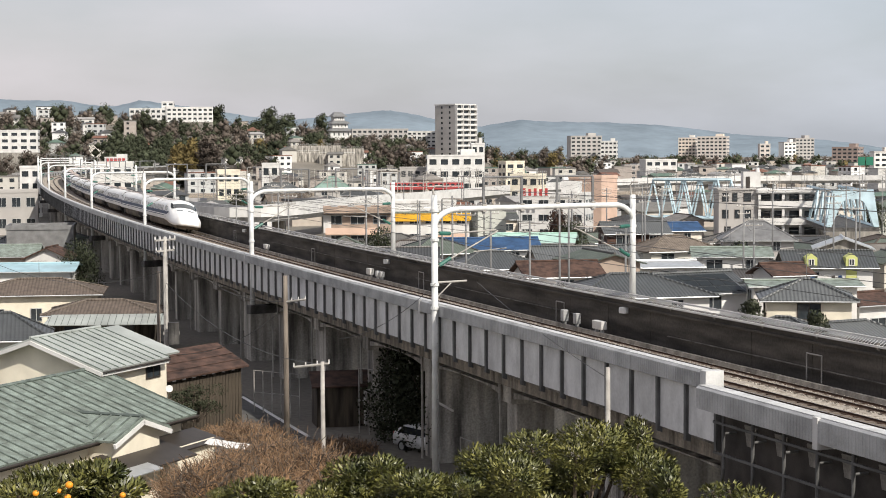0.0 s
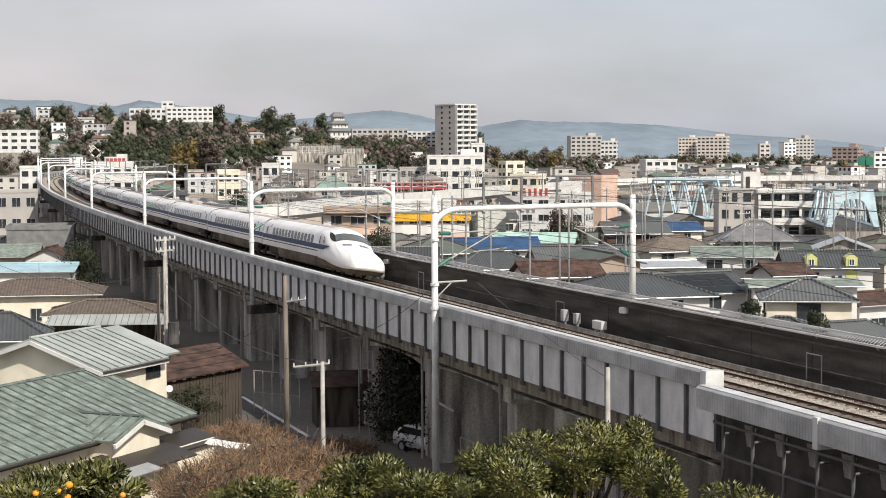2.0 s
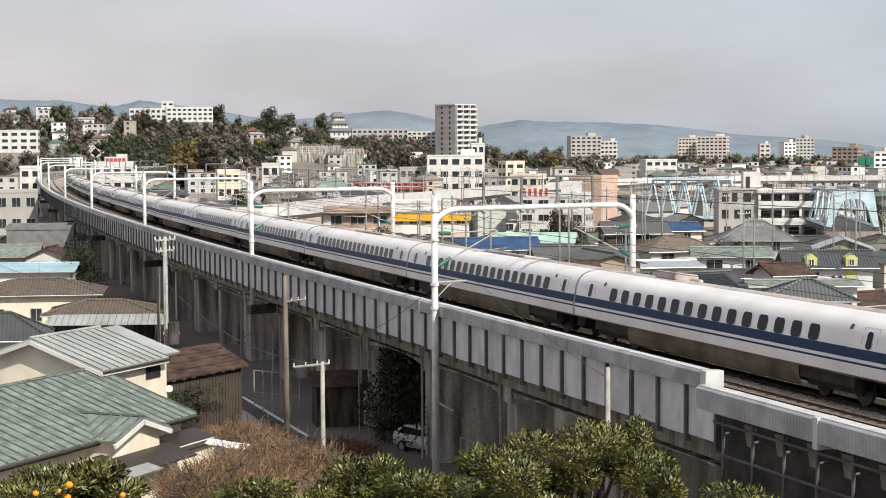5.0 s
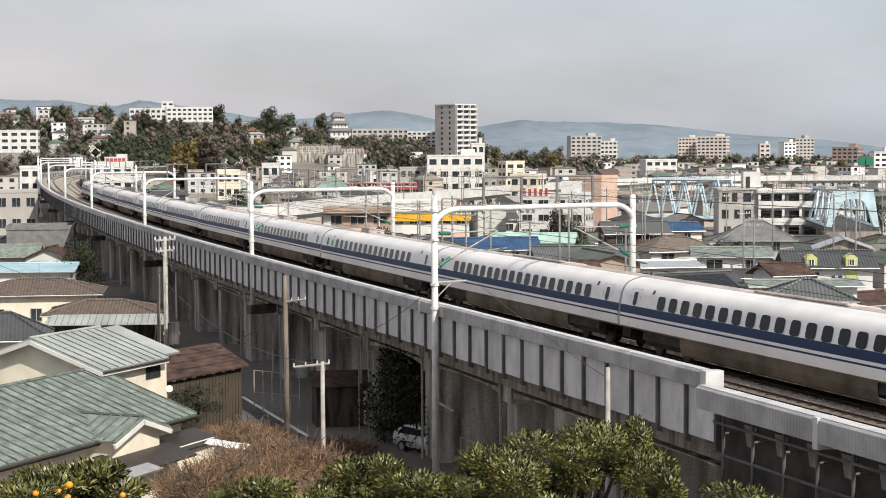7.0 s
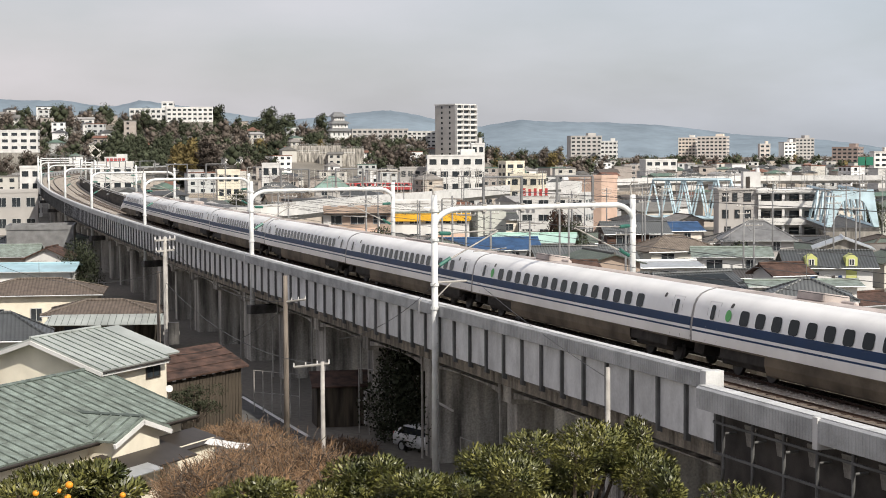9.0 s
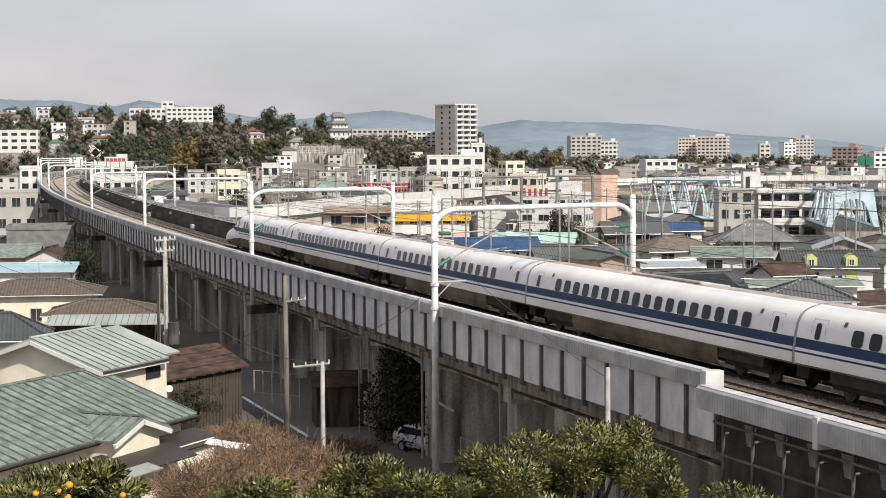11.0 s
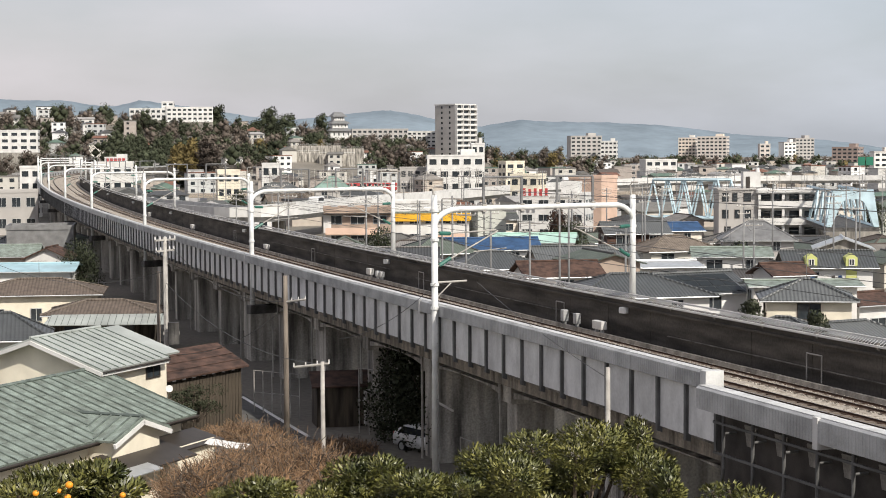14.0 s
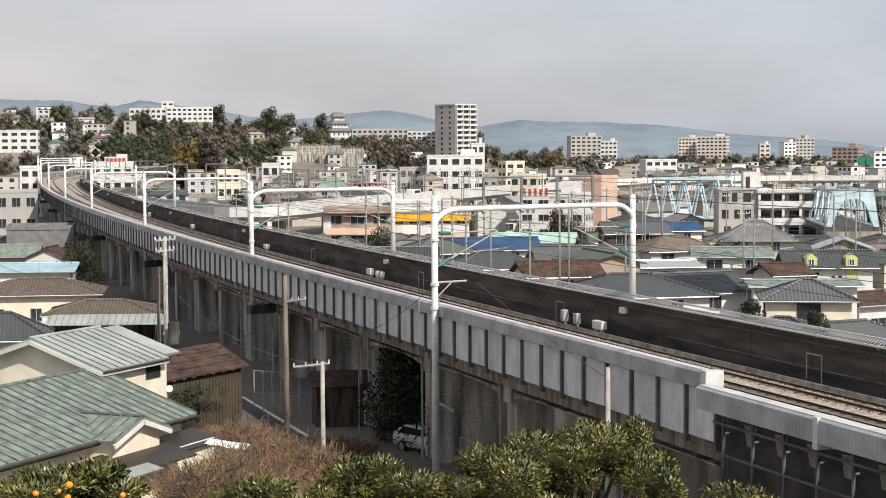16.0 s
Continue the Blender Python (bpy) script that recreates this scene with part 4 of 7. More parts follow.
def ground_sheet():
    ys = [-200, -100, -40, -20, -8, 0] + [4 * i for i in range(1, 26)] + [120, 150, 200, 260, 330, 400, 480, 560] + [600 + 35 * i for i in range(26)] + [1600, 2000, 3000, 4800]
    vs, fs = [], []
    n = 61
    for y in ys:
        w = 90 + max(0, y) * 0.62
        for i in range(n):
            x = -w + 2 * w * i / (n - 1)
            vs.append((x, y, hill(x, y) + 0.12 * noise.noise((x * 0.1, y * 0.1, 0))))
    for j in range(len(ys) - 1):
        for i in range(n - 1):
            a = j * n + i
            fs.append((a, a + 1, a + n + 1, a + n))
    g = raw("ground", vs, fs, "earth", None, True)
    tagged(g, "bare earth, yards and lanes of the town", "ground", kind="structure")


ground_sheet()
lane = fix(raw("road", *sweep([(15.0, -6.75), (15.0, -6.70), (9.2, -6.70), (9.2, -6.75)], 12, 130, 6), "asphalt"))
tagged(lane, "narrow asphalt lane beside the viaduct", "road", kind="structure")


# ---- building kit ----
def seam_roof(bm, p0, ridge, fall, gap, h=0.05, w=0.035):
    """Raised seams on a sheet: p0 a corner on the ridge, ridge along it, fall down the slope."""
    p0, ridge, fall = Vector(p0), Vector(ridge), Vector(fall)
    n = ridge.cross(fall).normalized()
    if n.z < 0:
        n = -n
    e = ridge.normalized() * w
    k = max(1, round(ridge.length / gap))
    for i in range(k + 1):
        a = p0 + ridge * (i / k)
        vs = [bm.verts.new(q) for q in (a - e, a + e, a + e + n * h, a - e + n * h)]
        vt = [bm.verts.new(q.co + fall) for q in vs]
        for j in range(4):
            bm.faces.new((vs[j], vs[(j + 1) % 4], vt[(j + 1) % 4], vt[j]))
        bm.faces.new(vt)
    return bm


def slab(bm, a, b, c, d, t=0.12):
    """A thick sheet with corners a b c d."""
    q = [Vector(p0) for p0 in (a, b, c, d)]
    n = (q[1] - q[0]).cross(q[2] - q[0]).normalized()
    if n.z < 0:
        n = -n
    u = [bm.verts.new(p0) for p0 in q]
    v = [bm.verts.new(p0 - n * t) for p0 in q]
    bm.faces.new(u)
    bm.faces.new(v[::-1])
    for i in range(4):
        j = (i + 1) % 4
        bm.faces.new((u[i], v[i], v[j], u[j]))
    bmesh.ops.recalc_face_normals(bm, faces=bm.faces)
    return bm


def window(parent, m, w, h, frame="frame_alu", split=2, plain=False):
    """A framed window on a wall; m: its middle, x across, -y outwards."""
    if plain:
        o = part("window", boxes((-w / 2, -0.05, -h / 2, w / 2, 0.02, h / 2)), "glass", parent)
        o.matrix_basis = m
        return o
    f = 0.06
    xs = [-w / 2]
    for i in range(split):
        xs += [xs[-1] + f, -w / 2 + (w - f) * (i + 1) / split]
    xs.append(w / 2)
    zs = [-h / 2, -h / 2 + f, h / 2 - f, h / 2]
    bm = bmesh.new()
    g = [[bm.verts.new((x, -0.06, z)) for z in zs] for x in xs]
    for i, j in product(range(len(xs) - 1), range(3)):
        if i % 2 == 0 or j != 1:
            bm.faces.new((g[i][j], g[i + 1][j], g[i + 1][j + 1], g[i][j + 1]))
    r = bmesh.ops.extrude_face_region(bm, geom=list(bm.faces))
    bmesh.ops.translate(bm, verts=[v for v in r["geom"] if isinstance(v, bmesh.types.BMVert)], vec=(0, 0.08, 0))
    bmesh.ops.recalc_face_normals(bm, faces=bm.faces)
    o = part("window", bm, frame, parent)
    o.matrix_basis = m
    part("pane", boxes((-w / 2 + 0.02, -0.03, -h / 2 + 0.02, w / 2 - 0.02, -0.006, h / 2 - 0.02)), "glass", o)
    return o


def wall_pose(side_of, w, d, x, z):
    """Pose of a window on one of the four walls of a w by d block."""
    return {"front": pose(x, -d / 2, z), "back": pose(x, d / 2, z, 0, 0, 180), "right": pose(w / 2, x, z, 0, 0, 90), "left": pose(-w / 2, x, z, 0, 0, -90)}[side_of]


def house(label, w, d, eave, pitch, roof="hip", wall_mat="wall_pal", roof_mat="roof_pal", over=0.5, storeys=2, wins=True, ridge_tiles=True, base_mat=None, at=None, frame="frame_alu", group="houses of the town"):
    """A house: w along x (ridge direction), d along y."""
    t = thing("house", label, "house", group)
    part("wall", boxes((-w / 2, -d / 2, -0.6, w / 2, d / 2, eave)), wall_mat, t)
    W2, D2 = w / 2 + over, d / 2 + over
    rise = D2 * math.tan(radians(pitch))
    z0 = eave - over * math.tan(radians(pitch)) + 0.05
    zr = z0 + rise
    bm = bmesh.new()
    if roof == "gable":
        slab(bm, (-W2, -D2, z0), (W2, -D2, z0), (W2, 0, zr), (-W2, 0, zr))
        slab(bm, (-W2, D2, z0), (W2, D2, z0), (W2, 0, zr), (-W2, 0, zr))
        hx = W2
        for sx in (-1, 1):
            g = bmesh.new()
            vs = [(sx * w / 2, -d / 2, eave), (sx * w / 2, d / 2, eave), (sx * w / 2, 0, zr - 0.14)]
            a = [g.verts.new(q) for q in vs]
            b = [g.verts.new((q[0] - sx * 0.2, q[1], q[2])) for q in vs]
            g.faces.new(a)
            g.faces.new(b[::-1])
            bmesh.ops.recalc_face_normals(g, faces=g.faces)
            part("gable_wall", g, wall_mat, t)
    else:
        hx = max(0.3, W2 - D2)
        slab(bm, (-W2, -D2, z0), (W2, -D2, z0), (hx, 0, zr), (-hx, 0, zr))
        slab(bm, (-W2, D2, z0), (W2, D2, z0), (hx, 0, zr), (-hx, 0, zr))
        for sx in (-1, 1):
            a = [Vector((sx * W2, -D2, z0)), Vector((sx * W2, D2, z0)), Vector((sx * hx, 0, zr))]
            u = [bm.verts.new(q) for q in a]
            v = [bm.verts.new(q - Vector((0, 0, 0.12))) for q in a]
            bm.faces.new(u)
            bm.faces.new(v[::-1])
            bm.faces.new((u[0], v[0], v[1], u[1]))
        bmesh.ops.recalc_face_normals(bm, faces=bm.faces)
    r = part("roof", bm, roof_mat, t)
    if ridge_tiles:
        bm = bmesh.new()
        rod(bm, (-hx, 0, zr + 0.02), (hx, 0, zr + 0.02), 0.13, seg=6)
        if roof == "hip":
            for sx, sy in product((-1, 1), (-1, 1)):
                rod(bm, (sx * hx, 0, zr), (sx * W2, sy * D2, z0 + 0.02), 0.11, seg=6)
        part("ridge_tiles", bm, roof_mat, r)
    for sy in (-1,):
        bm = bmesh.new()
        rod(bm, (-W2, sy * (D2 + 0.05), z0 - 0.08), (W2, sy * (D2 + 0.05), z0 - 0.08), 0.06, seg=6)
        part("gutter", bm, "frame_alu", r)
    if wins:
        for fl in range(storeys):
            z = 1.45 + 2.75 * fl
            if fl == 1 and eave < 5.2:
                z = eave - 0.95
            if z > eave - 0.6 or (fl == 1 and eave < 4.0):
                continue
            for sd, ln in (("front", w), ("left", d), ("right", d)):
                k = max(1, int(ln // 3.4))
                for i in range(k):
                    window(t, wall_pose(sd, w, d, -ln / 2 + ln * (i + 0.5) / k, z), 1.65 if i % 2 == 0 else 1.0, 1.15, frame)
    if at is not None:
        t.matrix_basis = at
    return t


def block(label, w, d, h, floors, wall_mat="block_pal", bays=4, at=None, balcony=False, name="apartment_building", penthouse=True, category="building", sides=("front", "right", "left"), group="blocks of the town", plain=False):
    """A flat-roofed block with rows of windows or balconies."""
    t = thing(name, label, category, group)
    part("wall", boxes((-w / 2, -d / 2, -0.6, w / 2, d / 2, h)), wall_mat, t)
    bm = boxes((-w / 2 - 0.1, -d / 2 - 0.1, h, w / 2 + 0.1, -d / 2 + 0.15, h + 0.6), (-w / 2 - 0.1, d / 2 - 0.15, h, w / 2 + 0.1, d / 2 + 0.1, h + 0.6),
               (-w / 2 - 0.1, -d / 2 + 0.15, h, -w / 2 + 0.15, d / 2 - 0.15, h + 0.6), (w / 2 - 0.15, -d / 2 + 0.15, h, w / 2 + 0.1, d / 2 - 0.15, h + 0.6))
    part("parapet", bm, wall_mat, t)
    if penthouse:
        part("stair_house", boxes((w * 0.1, -d * 0.2, h + 0.02, w * 0.35, d * 0.3, h + 2.6)), wall_mat, t)
    fh = h / floors
    for sd in sides:
        ln = w if sd in ("front", "back") else d
        if not bays:
            continue
        k = max(1, round(bays * ln / w))
        for fl in range(floors):
            for i in range(k):
                window(t, wall_pose(sd, w, d, -ln / 2 + ln * (i + 0.5) / k, fh * (fl + 0.55)), ln / k * 0.62, fh * 0.45, plain=plain)
            if balcony and sd == "front":
                o = part("balcony", boxes((-w / 2, -1.1, 0, w / 2, 0, 0.12), (-w / 2, -1.15, 0.12, w / 2, -1.05, 1.1)), wall_mat, t)
                o.matrix_basis = pose(0, -d / 2, fh * fl + 0.1)
    if at is not None:
        t.matrix_basis = at
    return t


# ---- the cream house with green sheet roofs ----
def cream_house():
    t = thing("house", "cream two-storey house with weathered green sheet-metal roofs", "house")
    # own axes: x down the lower slope, y along the ridges away
    t.matrix_basis = Matrix.Translation((-17.4, 79.0, 0.0)) @ Matrix.Rotation(radians(-23.5), 4, "Z")
    part("wall", boxes((-4.6, -13.5, -0.5, 4.9, 2.0, 3.4)), "cream", t)
    part("wall", boxes((-6.6, 2.0, -0.5, 0.55, 7.6, 3.0)), "cream", t)
    k = 0.3375
    def zl(x):
        return 5.25 - k * x
    bm = bmesh.new()
    slab(bm, (0, -14, 5.25), (0, 2.4, 5.25), (5.5, 2.4, zl(5.5)), (5.5, -14, zl(5.5)), 0.1)
    slab(bm, (0, -14, 5.25), (0, 2.4, 5.25), (-5.2, 2.4, zl(5.2)), (-5.2, -14, zl(5.2)), 0.1)
    r = part("lower_roof", bm, "roof_green", t, "weathered green standing-seam roof")
    bm = bmesh.new()
    seam_roof(bm, (0, -14, 5.25), (0, 16.4, 0), (5.5, 0, zl(5.5) - 5.25), 0.62, 0.06, 0.03)
    part("roof_seam", bm, "seam_green", r)
    part("ridge_cap", rod(bmesh.new(), (0, -14, 5.28), (0, 2.4, 5.28), 0.09, seg=6), "seam_green", r)
    part("eave_board", boxes((5.42, -14, zl(5.5) - 0.26, 5.5, 2.4, zl(5.5) - 0.1)), "frame_dark", r)
    part("gutter", rod(bmesh.new(), (5.58, -14, zl(5.5) - 0.12), (5.58, 2.4, zl(5.5) - 0.12), 0.06, seg=6), "frame_dark", r)
    # cross gable over the entrance
    ax = 4.12
    bm = bmesh.new()
    for sy in (-1, 1):
        slab(bm, (2.6, -3.5, ax), (6.5, -3.5, ax), (6.5, -3.5 + sy * 2.15, ax - 0.72), (4.6, -3.5 + sy * 2.15, ax - 0.72), 0.1)
    g = part("gable_roof", bm, "roof_green", t)
    bm = bmesh.new()
    for sy in (-1, 1):
        seam_roof(bm, (4.4, -3.5, ax), (2.0, 0, 0), (0, sy * 2.1, -0.70), 0.5, 0.06, 0.03)
    part("roof_seam", bm, "seam_green", g)
    part("ridge_cap", rod(bmesh.new(), (2.8, -3.5, ax + 0.03), (6.5, -3.5, ax + 0.03), 0.08, seg=6), "seam_dark", g)
    bm = bmesh.new()
    for sy in (-1, 1):
        slab(bm, (6.42, -3.5, ax - 0.1), (6.54, -3.5, ax - 0.1), (6.54, -3.5 + sy * 2.2, ax - 0.85), (6.42, -3.5 + sy * 2.2, ax - 0.85), 0.2)
    part("barge_board", bm, "white", g, "white barge board")
    bm = bmesh.new()
    prism(bm, [(-1.8, -0.5), (1.8, -0.5), (1.8, 3.45), (0, 4.0), (-1.8, 3.45)], 0, 1.5)
    o = part("gable_wall", bm, "cream", t)
    o.matrix_basis = pose(6.1, -3.5, 0, 0, 0, 90)
    part("valley", rod(bmesh.new(), (2.75, -3.5, ax + 0.04), (5.0, -5.6, ax - 0.62), 0.05, seg=6), "roof_green", g, "green valley flashing")
    bm = bmesh.new()
    for i in range(1, 4):
        rod(bm, (5.5 * i / 4, -14, zl(5.5 * i / 4) + 0.004), (5.5 * i / 4, 2.4, zl(5.5 * i / 4) + 0.004), 0.012, seg=4)
    part("sheet_lap", bm, "seam_green", r)
    # porch lean-to
    bm = bmesh.new()
    slab(bm, (5.6, -6.0, 2.75), (5.6, -1.0, 2.75), (7.6, -1.0, 2.2), (7.6, -6.0, 2.2), 0.08)
    slab(bm, (4.9, -1.0, 2.62), (4.9, 3.0, 2.62), (6.6, 3.0, 2.2), (6.6, -1.0, 2.2), 0.08)
    part("porch_roof", bm, "frame_dark", t, "dark sheet-metal porch roof")
    bm = bmesh.new()
    slab(bm, (6.4, -7.6, 2.5), (6.4, -4.2, 2.5), (7.9, -4.2, 2.15), (7.9, -7.6, 2.15), 0.05)
    part("canopy", bm, "frame_alu", t, "pale translucent canopy")
    part("porch_wall", boxes((5.0, -1.2, -0.5, 6.3, 2.6, 2.3)), "cream", t)
    # upper storey
    x0, x1, y0, y1 = -6.6, 0.55, 2.0, 7.6
    part("upper_wall", boxes((x0, y0, 3.0, x1, y1, 5.25)), "cream", t)
    xr, zr, ze = -3.1, 6.62, 5.27
    bm = bmesh.new()
    prism(bm, [(x0, 5.25), (x1, 5.25), (xr, zr - 0.16)], y0, y0 + 0.2)
    prism(bm, [(x0, 5.25), (x1, 5.25), (xr, zr - 0.16)], y1 - 0.2, y1)
    bmesh.ops.recalc_face_normals(bm, faces=bm.faces)
    part("upper_gable", bm, "cream", t)
    xe, xw = 0.98, -7.2
    bm = bmesh.new()
    slab(bm, (xr, 1.48, zr), (xr, 7.2, zr), (xe, 7.2, ze), (xe, 1.48, ze), 0.1)
    slab(bm, (xr, 1.48, zr), (xr, 7.2, zr), (xw, 7.2, ze), (xw, 1.48, ze), 0.1)
    r = part("upper_roof", bm, "roof_grey", t, "pale grey-green standing-seam roof")
    bm = seam_roof(bmesh.new(), (xr, 1.5, zr), (0, 5.7, 0), (xe - xr, 0, ze - zr), 0.60, 0.045, 0.02)
    part("roof_seam", bm, "seam_green", r)
    part("ridge_cap", rod(bmesh.new(), (xr, 1.48, zr + 0.03), (xr, 7.2, zr + 0.03), 0.08, seg=6), "roof_grey", r)
    bm = bmesh.new()
    slab(bm, (xr, 7.2, zr - 0.05), (xr, 8.8, zr - 0.05), (xe - 0.4, 8.8, ze + 0.1), (xe - 0.4, 7.2, ze + 0.1), 0.1)
    part("back_roof", bm, "roof_grey", t)
    bm = bmesh.new()
    slab(bm, (xr, 1.40, zr - 0.1), (xr, 1.50, zr - 0.1), (xe, 1.50, ze - 0.1), (xe, 1.40, ze - 0.1), 0.18)
    slab(bm, (xr, 1.40, zr - 0.1), (xr, 1.50, zr - 0.1), (xw, 1.50, ze - 0.1), (xw, 1.40, ze - 0.1), 0.18)
    box(bm, xe - 0.06, 1.5, ze - 0.28, xe, 7.2, ze - 0.1)
    part("barge_board", bm, "white", r, "white barge and eave boards")
    part("gutter", rod(bmesh.new(), (xe + 0.06, 1.5, ze - 0.1), (xe + 0.06, 7.2, ze - 0.1), 0.05, seg=6), "frame_dark", r)
    part("downpipe", tube(bmesh.new(), [(xe + 0.02, 1.75, ze - 0.15), (xe - 0.3, 1.8, ze - 0.35), (x1 + 0.06, 1.9, ze - 0.5), (x1 + 0.06, 1.95, 4.95)], 0.04), "rust_roof", t)
    window(t, pose(x1, 6.35, 4.78, 0, 0, 90), 1.25, 0.95, "frame_dark", 2)
    d = thing("satellite_dish", "small white satellite dish on the eave of the cream house", "satellite dish")
    d.matrix_basis = Matrix.Translation((-13.13, 82.0, 4.13))
    bm = bmesh.new()
    bmesh.ops.create_uvsphere(bm, u_segments=20, v_segments=10, radius=0.9)
    bmesh.ops.delete(bm, geom=[v for v in bm.verts if v.co.z > -0.82], context="VERTS")
    bmesh.ops.translate(bm, verts=bm.verts, vec=(0, 0, 0.85))
    bmesh.ops.scale(bm, verts=bm.verts, vec=(0.62, 0.62, 0.62))
    o = part("dish", bm, "white", d, "", True)
    o.matrix_basis = pose(0, 0, 0, 75, 0, 10)
    part("mast", rod(bmesh.new(), (0, 0.05, 0), (-0.3, 0.3, -0.9), 0.025, seg=6), "frame_alu", d)


cream_house()


# ---- shed with a rusty roof ----
def rusty_shed():
    t = thing("shed", "old board shed with a rust-brown sheet roof and ivy", "shed")
    a = Vector((-15.45, 92.0, 3.10))
    b = Vector((-10.89, 96.0, 3.52))
    c = Vector((-13.20, 100.0, 4.36))
    d = Vector((-15.98, 97.0, 4.19))
    part("roof", slab(bmesh.new(), a, b, c, d, 0.1), "rust_roof", t, "rust-brown corrugated sheet roof")
    bm = bmesh.new()
    for i in range(1, 4):
        f = i / 4
        rod(bm, d.lerp(a, f) + Vector((0, 0, 0.02)), c.lerp(b, f) + Vector((0, 0, 0.02)), 0.02, seg=4)
    part("roof_lap", bm, "rust_roof", t)
    e = (b - a).normalized()
    n = Vector((-e.y, e.x, 0))
    ln = (b - a).length
    for i in range(26):
        p0 = a + e * (0.3 + (ln - 0.5) * i / 26) + n * 0.35
        bm = boxes((-0.095, -0.02, -0.3, 0.095, 0.02, p0.z - 0.1 - 0.06 * (i % 3)))
        o = part("board", bm, "old_wood", t)
        o.matrix_basis = Matrix.Translation((p0.x, p0.y, 0)) @ Matrix.Rotation(math.atan2(e.y, e.x), 4, "Z")
    part("frame", boxes((0.1, 0.5, -0.3, ln - 0.2, 3.2, 2.4)), "old_wood", t).matrix_basis = Matrix.Translation((a.x, a.y, 0)) @ Matrix.Rotation(math.atan2(e.y, e.x), 4, "Z")


rusty_shed()


# ---- plants ----
def leaves(n, place, size, rng, up=0.4, aspect=0.42, norms=None, soft=0.8):
    """Many small folded leaves; place(rng) gives a point and the way outwards; norms gathers normals that follow the crown."""
    vs, fs = [], []
    for _ in range(n):
        p0, out = place(rng)
        d = (out + Vector((rng.uniform(-1, 1), rng.uniform(-1, 1), rng.uniform(-0.6, 1) + up)) * 0.9).normalized()
        s = d.cross(Vector((rng.uniform(-1, 1), rng.uniform(-1, 1), rng.uniform(-1, 1)))).normalized()
        nn = d.cross(s)
        L = size * rng.uniform(0.7, 1.3)
        w = L * aspect
        b = len(vs)
        flip = nn.dot(out) > 0
        if norms is not None:
            norms += [(out * soft + (nn if flip else -nn) * (1 - soft)).normalized()] * 4
        vs += [p0, p0 + d * L * 0.5 + s * w * 0.5 + nn * w * 0.18, p0 + d * L, p0 + d * L * 0.5 - s * w * 0.5 + nn * w * 0.18]
        fs += [(b + 2, b + 1, b), (b + 3, b + 2, b)] if flip else [(b, b + 1, b + 2), (b, b + 2, b + 3)]
    return vs, fs


def soft_normals(ob, norms):
    """Shade leaves by the crown that they cover."""
    ob.data.polygons.foreach_set("use_smooth", [True] * len(ob.data.polygons))
    ob.data.normals_split_custom_set_from_vertices([tuple(v) for v in norms])
    return ob


def shrub(label, x, y, z, rx, ry, rz, n, size, mat, seed, category="shrub", lumps=9, twigs=None):
    """A bush: stems and a crown of leaves over uneven lumps."""
    rng = random.Random(seed)
    t = thing("shrub", label, category)
    t.matrix_basis = pose(x, y, z)
    cl = []
    for _ in range(lumps * 2):
        a, r = rng.uniform(0, 6.283), rng.uniform(0.0, 0.9)
        cl.append((Vector((rx * r * math.cos(a), ry * r * math.sin(a), rz * rng.uniform(-0.35, 1.0) * (1.05 - 0.45 * r * r))), rng.uniform(0.24, 0.44)))
    def place(g):
        c, k = cl[g.randrange(len(cl))]
        d = Vector((g.gauss(0, 1), g.gauss(0, 1), g.gauss(0, 1))).normalized()
        m = g.uniform(0.55, 1.08)
        return c + Vector((d.x * rx, d.y * ry, d.z * rz * 0.7)) * k * m, d
    norms = []
    soft_normals(raw("foliage", *leaves(n, place, size, rng, aspect=0.33, norms=norms, soft=0.5), mat, t), norms)
    bm = bmesh.new()
    for c, _ in cl:
        rod(bm, (c.x * 0.15, c.y * 0.15, -1.0), c, 0.05, 0.02, 5)
    part("stem", bm, "bark", t)
    return t


def twig_bush(label, x, y, z, rx, ry, rz, n, seed, mat="dry", r=0.008):
    """A tangle of bare dry shoots."""
    rng = random.Random(seed)
    vs, fs = [], []
    for _ in range(n):
        a = rng.uniform(0, 6.283)
        q = rng.uniform(0, 1) ** 0.5
        p0 = Vector((rx * q * math.cos(a), ry * q * math.sin(a), rng.uniform(-0.2, rz * 0.6 * (1.1 - q))))
        d = Vector((rng.uniform(-1, 1), rng.uniform(-1, 1), rng.uniform(-0.1, 1.3))).normalized()
        L = rng.uniform(0.35, 1.1) * rz * 0.55
        for _k in range(3):
            p1 = p0 + d * L / 3
            s = d.cross(Vector((rng.uniform(-1, 1), rng.uniform(-1, 1), 0.3))).normalized() * r
            u = d.cross(s).normalized() * r
            b = len(vs)
            vs += [p0 + s, p0 - s * 0.5 + u, p0 - s * 0.5 - u, p1 + s, p1 - s * 0.5 + u, p1 - s * 0.5 - u]
            fs += [(b, b + 1, b + 4, b + 3), (b + 1, b + 2, b + 5, b + 4), (b + 2, b, b + 3, b + 5)]
            p0 = p1
            d = (d + Vector((rng.uniform(-1, 1), rng.uniform(-1, 1), rng.uniform(-0.8, 0.5))) * 0.5).normalized()
    o = raw("dry_shrub", vs, fs, mat)
    o.matrix_basis = pose(x, y, z)
    return tagged(o, label, "shrub", "dry brush by the lane")


